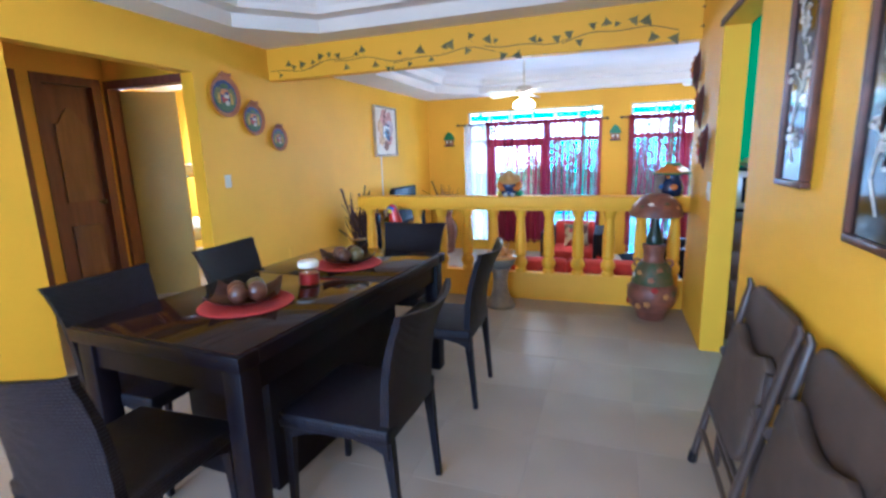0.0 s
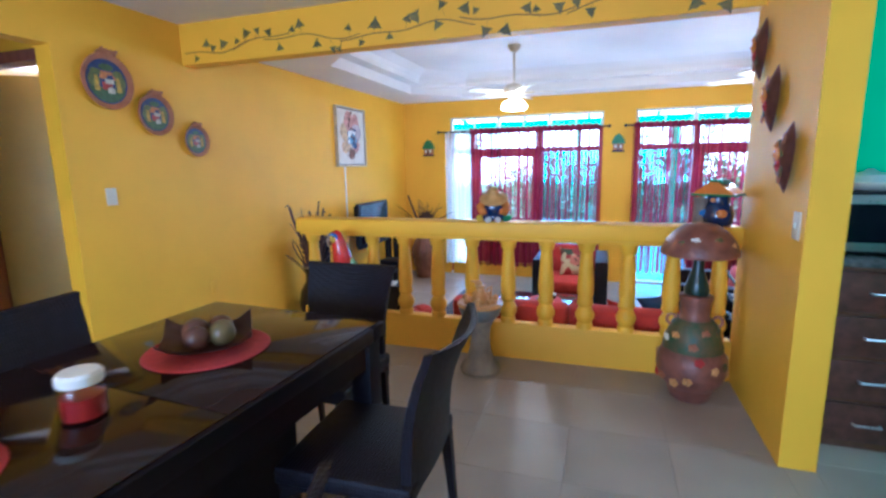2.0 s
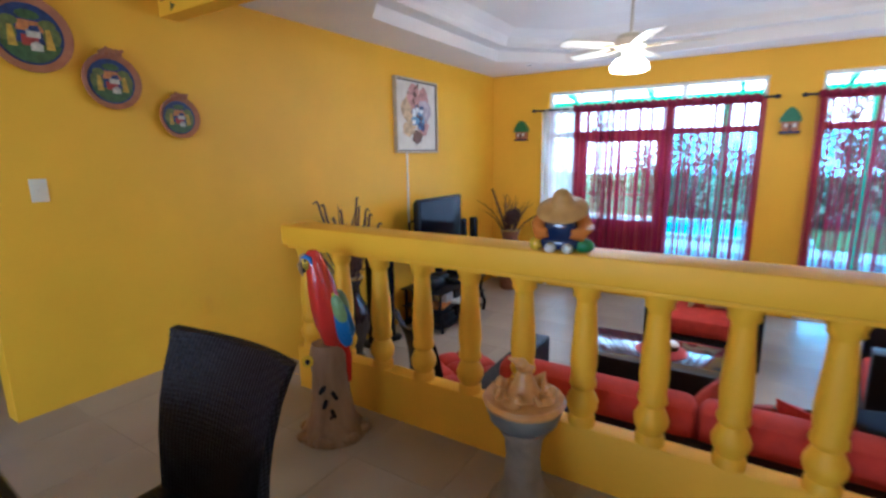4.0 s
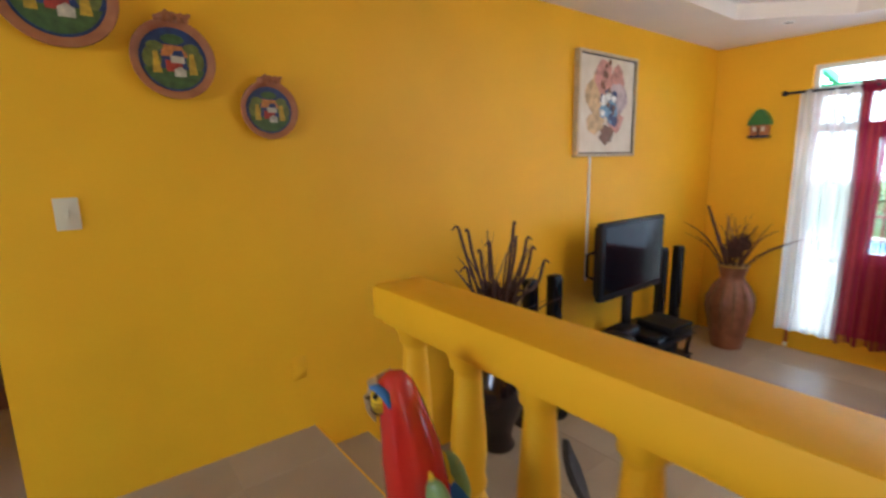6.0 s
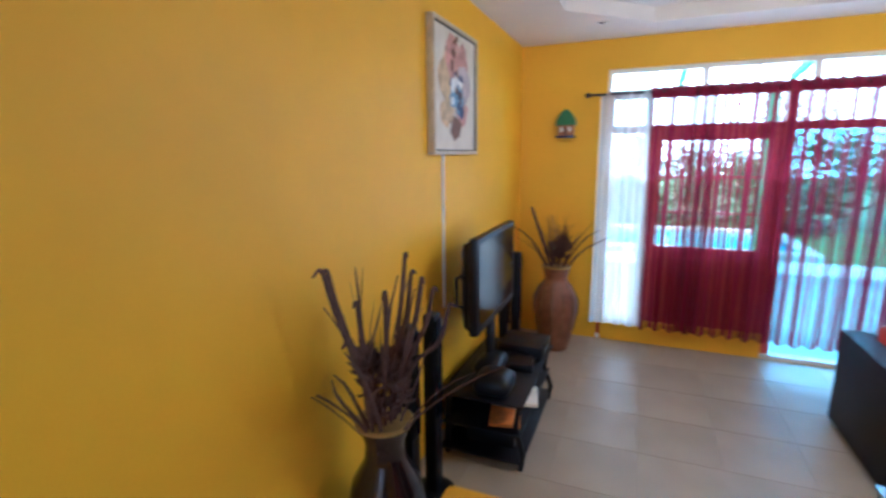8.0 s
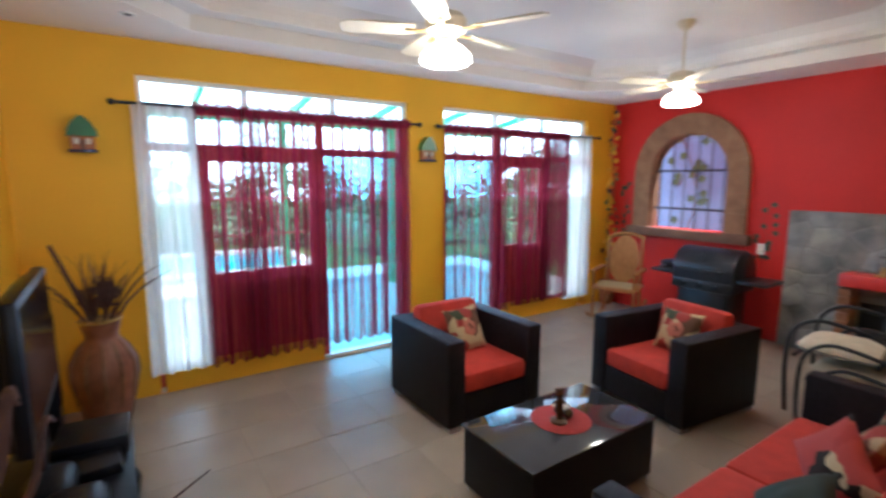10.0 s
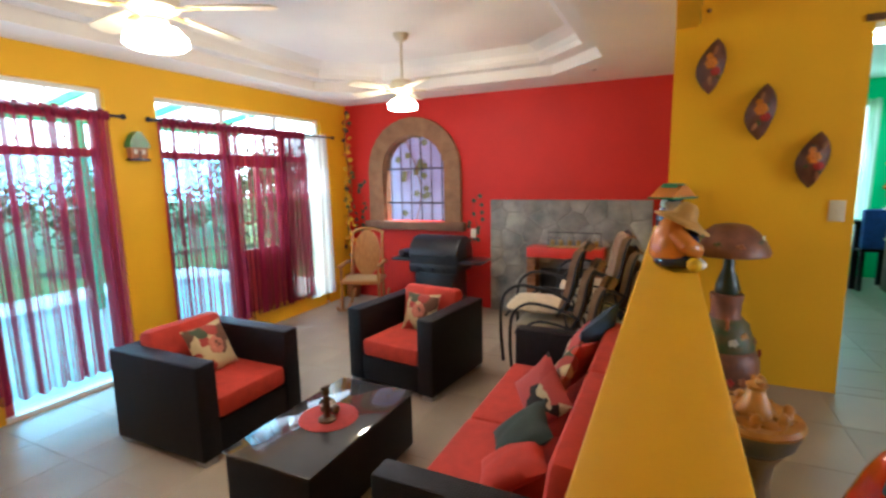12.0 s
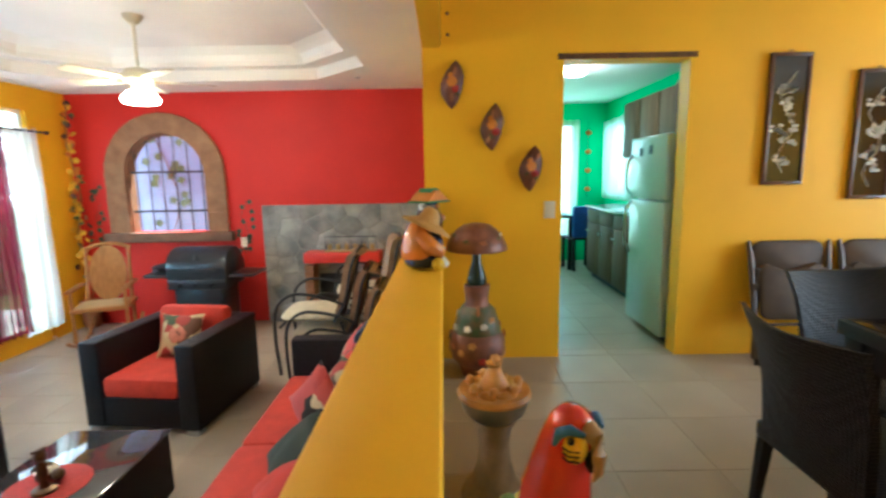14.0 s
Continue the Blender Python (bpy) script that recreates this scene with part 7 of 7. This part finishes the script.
for k in range(4):
    d = part("drawer", box(B(), 0.015, 0.485, 0.0, 0.02, 0.04 + 0.205 * k, 0.225 + 0.205 * k, 0.004), M["dark_wood_ball"], dk)
    part("handle", tube(B(), [(0.2, 0, 0.13 + 0.205 * k), (0.2, -0.02, 0.13 + 0.205 * k), (0.3, -0.02, 0.13 + 0.205 * k), (0.3, 0, 0.13 + 0.205 * k)], 0.006, 6), M["steel"], d)
part("top", box(B(), -0.003, 0.51, -0.02, 0.53, 0.861, 0.90, 0.004), M["counter"], dk)
mw = thing("microwave", pose(1.19, 4.42, 0.901), "black and white microwave oven on the drawer cabinet", "microwave")
part("case", box(B(), 0, 0.46, 0.0, 0.36, 0.01, 0.28, 0.008), M["black"], mw)
part("door", box(B(), 0.01, 0.34, -0.015, 0.0, 0.02, 0.27, 0.005), M["steel"], mw, "grey door frame")
part("door_window", box(B(), 0.05, 0.30, -0.018, -0.015, 0.06, 0.23), M["screen"], mw, "dark glass window")
part("panel", box(B(), 0.345, 0.45, -0.012, 0.0, 0.02, 0.27, 0.003), M["screen"], mw)
tr = thing("serving_tray", pose(1.40, 4.58, 1.182), "white covered dish on the microwave", "dish")
part("dish", lathe(B(), [(0.10, 0), (0.14, 0.02), (0.15, 0.04), (0.14, 0.04), (0.1, 0.015)], 28), M["off_white"], tr)
part("lid", lathe(B(), [(0.135, 0.04), (0.12, 0.07), (0.03, 0.085), (0.012, 0.10)], 28), M["fridge"], tr)
wo = thing("woven_ornament", pose(2.05, 4.88, 1.95), "brown woven ornament on the green kitchen wall", "wall ornament")
for k in range(4):
    part("hoop", tube(B(), [((0.16 - 0.035 * k) * math.cos(a), -0.012 - 0.006 * k, (0.22 - 0.045 * k) * math.sin(a)) for a in np.linspace(0, 6.283, 21)], 0.012, 6), M["reed_pale" if k % 2 else "terracotta"], wo)
gs = thing("hanging_string", pose(4.88, 2.79, 0.95), "string of orange ornaments on the green kitchen wall", "wall ornament")
part("cord", tube(B(), [(0, 0, 0.0), (0.004, 0, 0.5), (0, 0, 1.1)], 0.004, 5), M["bark"], gs)
for k in range(4):
    part("ornament", ball(B(), (-0.03, 0, 0.12 + 0.27 * k), 0.045, 10, (0.7, 1, 0.8)), M["petal_orange"], gs, "orange ornament")
kc = thing("kitchen_chair", pose(4.25, 3.05, 0, 0, 0, -80), "dark wooden kitchen chair with a blue cloth on its back", "chair")
part("seat", box(B(), -0.2, 0.2, -0.2, 0.2, 0.42, 0.45, 0.01), M["dark_wood"], kc)
for x in (-0.17, 0.17):
    part("front_leg", box(B(), x - 0.018, x + 0.018, 0.15, 0.186, 0, 0.42), M["dark_wood"], kc)
    part("rear_leg", box(B(), x - 0.018, x + 0.018, -0.19, -0.154, 0, 0.86), M["dark_wood"], kc)
part("cloth", box(B(), -0.20, 0.20, -0.21, -0.13, 0.45, 0.87, 0.03), mat("blue_cloth", (0.015, 0.05, 0.25), 0.85, vary=0.2, scale=14), kc, "deep blue cloth")
kt = thing("kitchen_table", pose(4.45, 3.45, 0), "small dark kitchen table by the window", "table")
part("top", box(B(), -0.35, 0.35, -0.28, 0.35, 0.71, 0.74, 0.006), M["dark_wood"], kt)
for x in (-0.3, 0.3):
    for y in (-0.23, 0.3):
        part("leg", box(B(), x - 0.025, x + 0.025, y - 0.025, y + 0.025, 0, 0.71), M["dark_wood"], kt)
structure("door_lintel", box(B(), XR - 0.012, XR + 0.152, 3.25, 4.16, 2.035, 2.07), M["cabinet"], "brown wooden trim over the kitchen opening", "trim")

# ---- garden ----
M["grass"] = mat("grass", (0.05, 0.10, 0.02), 0.9, color2=(0.10, 0.16, 0.04), scale=2, bump=0.5, bscale=30)
M["patio"] = mat("patio_concrete", (0.55, 0.54, 0.50), 0.8, vary=0.12, scale=2, bump=0.2, bscale=25)
M["porch_green"] = mat("green_roof_paint", (0.05, 0.42, 0.22), 0.5, vary=0.08, scale=4)
M["porch_sheet"] = sheer_mat("translucent_roof", (0.80, 0.86, 0.86), 0.55, 0.6, 1, 0.8)
M["pool"] = mat("pool_water", (0.02, 0.42, 0.55), 0.08, vary=0.12, scale=1.5, bump=0.15, bscale=6)
structure("ground", prism(B(), [(-900, -900), (900, -900), (900, 900), (-900, 900)], -0.85, -0.80, "z"), M["grass"], "green lawn reaching to the horizon", "ground")
structure("patio", box(B(), -4.5, 4.3, YW + 0.2, 14.0, -0.8, LF - 0.02), M["patio"], "pale concrete patio outside the garden doors", "patio")
pool = thing("pool", pose(-1.5, 16.8, -0.8), "turquoise swimming pool beyond the patio", "pool")
part("water", box(B(), -2.6, 2.6, -1.3, 1.3, 0.0, 0.16), M["pool"], pool)
for a, b, c, d in ((-2.9, 2.9, -1.6, -1.3), (-2.9, 2.9, 1.3, 1.6), (-2.9, -2.6, -1.3, 1.3), (2.6, 2.9, -1.3, 1.3)):
    part("coping", box(B(), a, b, c, d, 0.0, 0.24, 0.02), M["patio"], pool)
porch = thing("porch_roof", pose(0, 9.5, 0), "green painted porch roof with beams and posts", "porch")
part("roof_sheet", prism(B(), [(0.05, 2.72), (2.9, 2.30), (2.9, 2.34), (0.05, 2.76)], -4.6, 4.2, "x"), M["porch_sheet"], porch, "translucent white roof sheet")
for k in range(7):
    part("rafter", prism(B(), [(0.05, 2.62), (2.85, 2.21), (2.85, 2.30), (0.05, 2.72)], -4.0 + 1.3 * k, -3.94 + 1.3 * k, "x"), M["porch_green"], porch)
part("front_beam", box(B(), -4.6, 4.2, 2.7, 2.82, 2.08, 2.21), M["porch_green"], porch)
for x in (-3.6, -0.25, 1.55, 3.9):
    part("post", box(B(), x - 0.05, x + 0.05, 2.71, 2.81, LF - 0.02, 2.08), M["porch_green"], porch)


def shrub(name, m, w, h, n, seed, lab, trunk=False):
    rnd = random.Random(seed)
    t = thing(name, m, lab, "tree" if trunk else "shrub", "garden planting")
    base = h * 0.35 if trunk else 0.0
    part("trunk", tube(B(), [(0, 0, 0), (0.05, 0.03, h * 0.3), (-0.03, 0.06, h * 0.7)], [0.09 if trunk else 0.03, 0.07 if trunk else 0.02, 0.02], 8), M["bark"], t)
    for k in range(6):
        a = k * 1.05
        part("limb", tube(B(), [(0, 0, base + 0.1 * h), (0.3 * w * math.cos(a), 0.3 * w * math.sin(a), base + 0.35 * h), (0.42 * w * math.cos(a), 0.42 * w * math.sin(a), base + 0.5 * h)], [0.03, 0.02, 0.008], 6), M["bark"], t)
    vs, fs = [], []
    cl = [(rnd.uniform(-0.42, 0.42) * w, rnd.uniform(-0.42, 0.42) * w, base + (h - base) * rnd.random() ** 0.8, rnd.uniform(0.12, 0.24) * w) for _ in range(16)]
    for k in range(n):
        cx, cy, cz, r = cl[k % 16]
        p = Vector((cx, cy, cz)) + Vector((rnd.gauss(0, 1), rnd.gauss(0, 1), rnd.gauss(0, 0.8))) * r * 0.6
        p.z = max(p.z, 0.03)
        u = Vector((rnd.gauss(0, 1), rnd.gauss(0, 1), rnd.gauss(0, 0.5))).normalized() * rnd.uniform(0.06, 0.12)
        v = u.cross(Vector((rnd.gauss(0, 1), rnd.gauss(0, 1), rnd.gauss(0, 1)))).normalized() * rnd.uniform(0.025, 0.05)
        i = len(vs)
        vs += [p - u, p + v, p + u, p - v]
        fs.append((i, i + 1, i + 2, i + 3))
    me = bpy.data.meshes.new("leaves")
    me.from_pydata(vs, [], fs)
    me.materials.append(M["leaf_green"])
    ob = tagged(new("leaves", me), kind="stuff")
    ob.parent = t
    return t


k = 0
for x, y, w, h, tr_ in ((-7.0, 22.5, 3.2, 2.0, False), (-3.2, 23, 3.2, 1.7, False), (0.4, 22.6, 3.0, 1.9, False), (3.6, 21.6, 3.2, 2.3, False), (7.0, 22, 3.4, 2.6, False), (4.9, 17.2, 2.2, 1.9, False), (-6.2, 27, 5, 6.5, True), (3.4, 28, 5.0, 7, True), (9.0, 26, 5, 7, True), (-5.8, 15.5, 2.2, 2.2, False), (7.3, 14.0, 2.4, 2.6, False), (9.6, 16.6, 3.2, 3.0, False), (12.4, 16.0, 3.2, 3.2, False), (6.4, 18.6, 3.0, 2.8, False), (10.8, 20.5, 3.4, 3.0, False), (2.0, 20.0, 3.0, 2.5, False), (-1.6, 20.6, 3.0, 2.4, False)):
    k += 1
    shrub("tree" if tr_ else "shrub", pose(x, y, -0.8), w, h, 1300 if tr_ else 2600, k, "leafy green tree in the garden" if tr_ else "dense green shrub in the garden", tr_)

# self-lit board behind the garden: its emission stands in for the bright distance
glow_mat = bpy.data.materials.new("backdrop_glow")
glow_mat.use_nodes = True
hb = glow_mat.node_tree.nodes["Principled BSDF"]
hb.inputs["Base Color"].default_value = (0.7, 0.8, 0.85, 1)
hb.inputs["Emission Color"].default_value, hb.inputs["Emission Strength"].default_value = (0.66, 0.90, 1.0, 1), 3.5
tagged(link_mesh("backdrop", box(B(), -70, 70, 52, 52.5, -0.8, 24), glow_mat), "pale glowing board standing in for bright sky beyond the garden", "backdrop", kind="structure")

# ---- floor tiles ----
tile_cache = {}


def tiles(parent, x0, x1, y0, y1, z, size, ox=0.0, oy=0.0, keep=None):
    ix0, ix1 = math.floor((x0 - ox) / size), math.ceil((x1 - ox) / size)
    iy0, iy1 = math.floor((y0 - oy) / size), math.ceil((y1 - oy) / size)
    g = 0.0015
    for i in range(ix0, ix1):
        for j in range(iy0, iy1):
            a, b = max(x0, ox + i * size + g), min(x1, ox + (i + 1) * size - g)
            c, d = max(y0, oy + j * size + g), min(y1, oy + (j + 1) * size - g)
            if b - a < 0.01 or d - c < 0.01:
                continue
            key = (round(b - a, 3), round(d - c, 3))
            if key not in tile_cache:
                bm = B()
                hx, hy = key[0] / 2, key[1] / 2
                rings = [[bm.verts.new((sx * (hx - e), sy * (hy - e), zz)) for sx, sy in ((-1, -1), (1, -1), (1, 1), (-1, 1))] for e, zz in ((0, -0.008), (0, -0.0012), (0.0015, 0.0))]
                ring_faces(bm, rings, cap=(False, True))
                me = bpy.data.meshes.new("tile")
                bm.to_mesh(me)
                bm.free()
                me.materials.append(M["tile"])
                tile_cache[key] = me
            ob = new("tile", tile_cache[key])
            ob.parent = parent
            ob.location = ((a + b) / 2, (c + d) / 2, z)


tiles(floor_d, XL, XR + 0.14, YB, 5.08, 0.0, 0.455, 0.12, 0.10)
tiles(floor_l, XL, XD, 5.10, YW, LF, 0.455, 0.12, 0.22)
tiles(floor_k, XR + 0.142, 4.9, 2.52, 4.9, 0.0, 0.455, 0.12, 0.10)
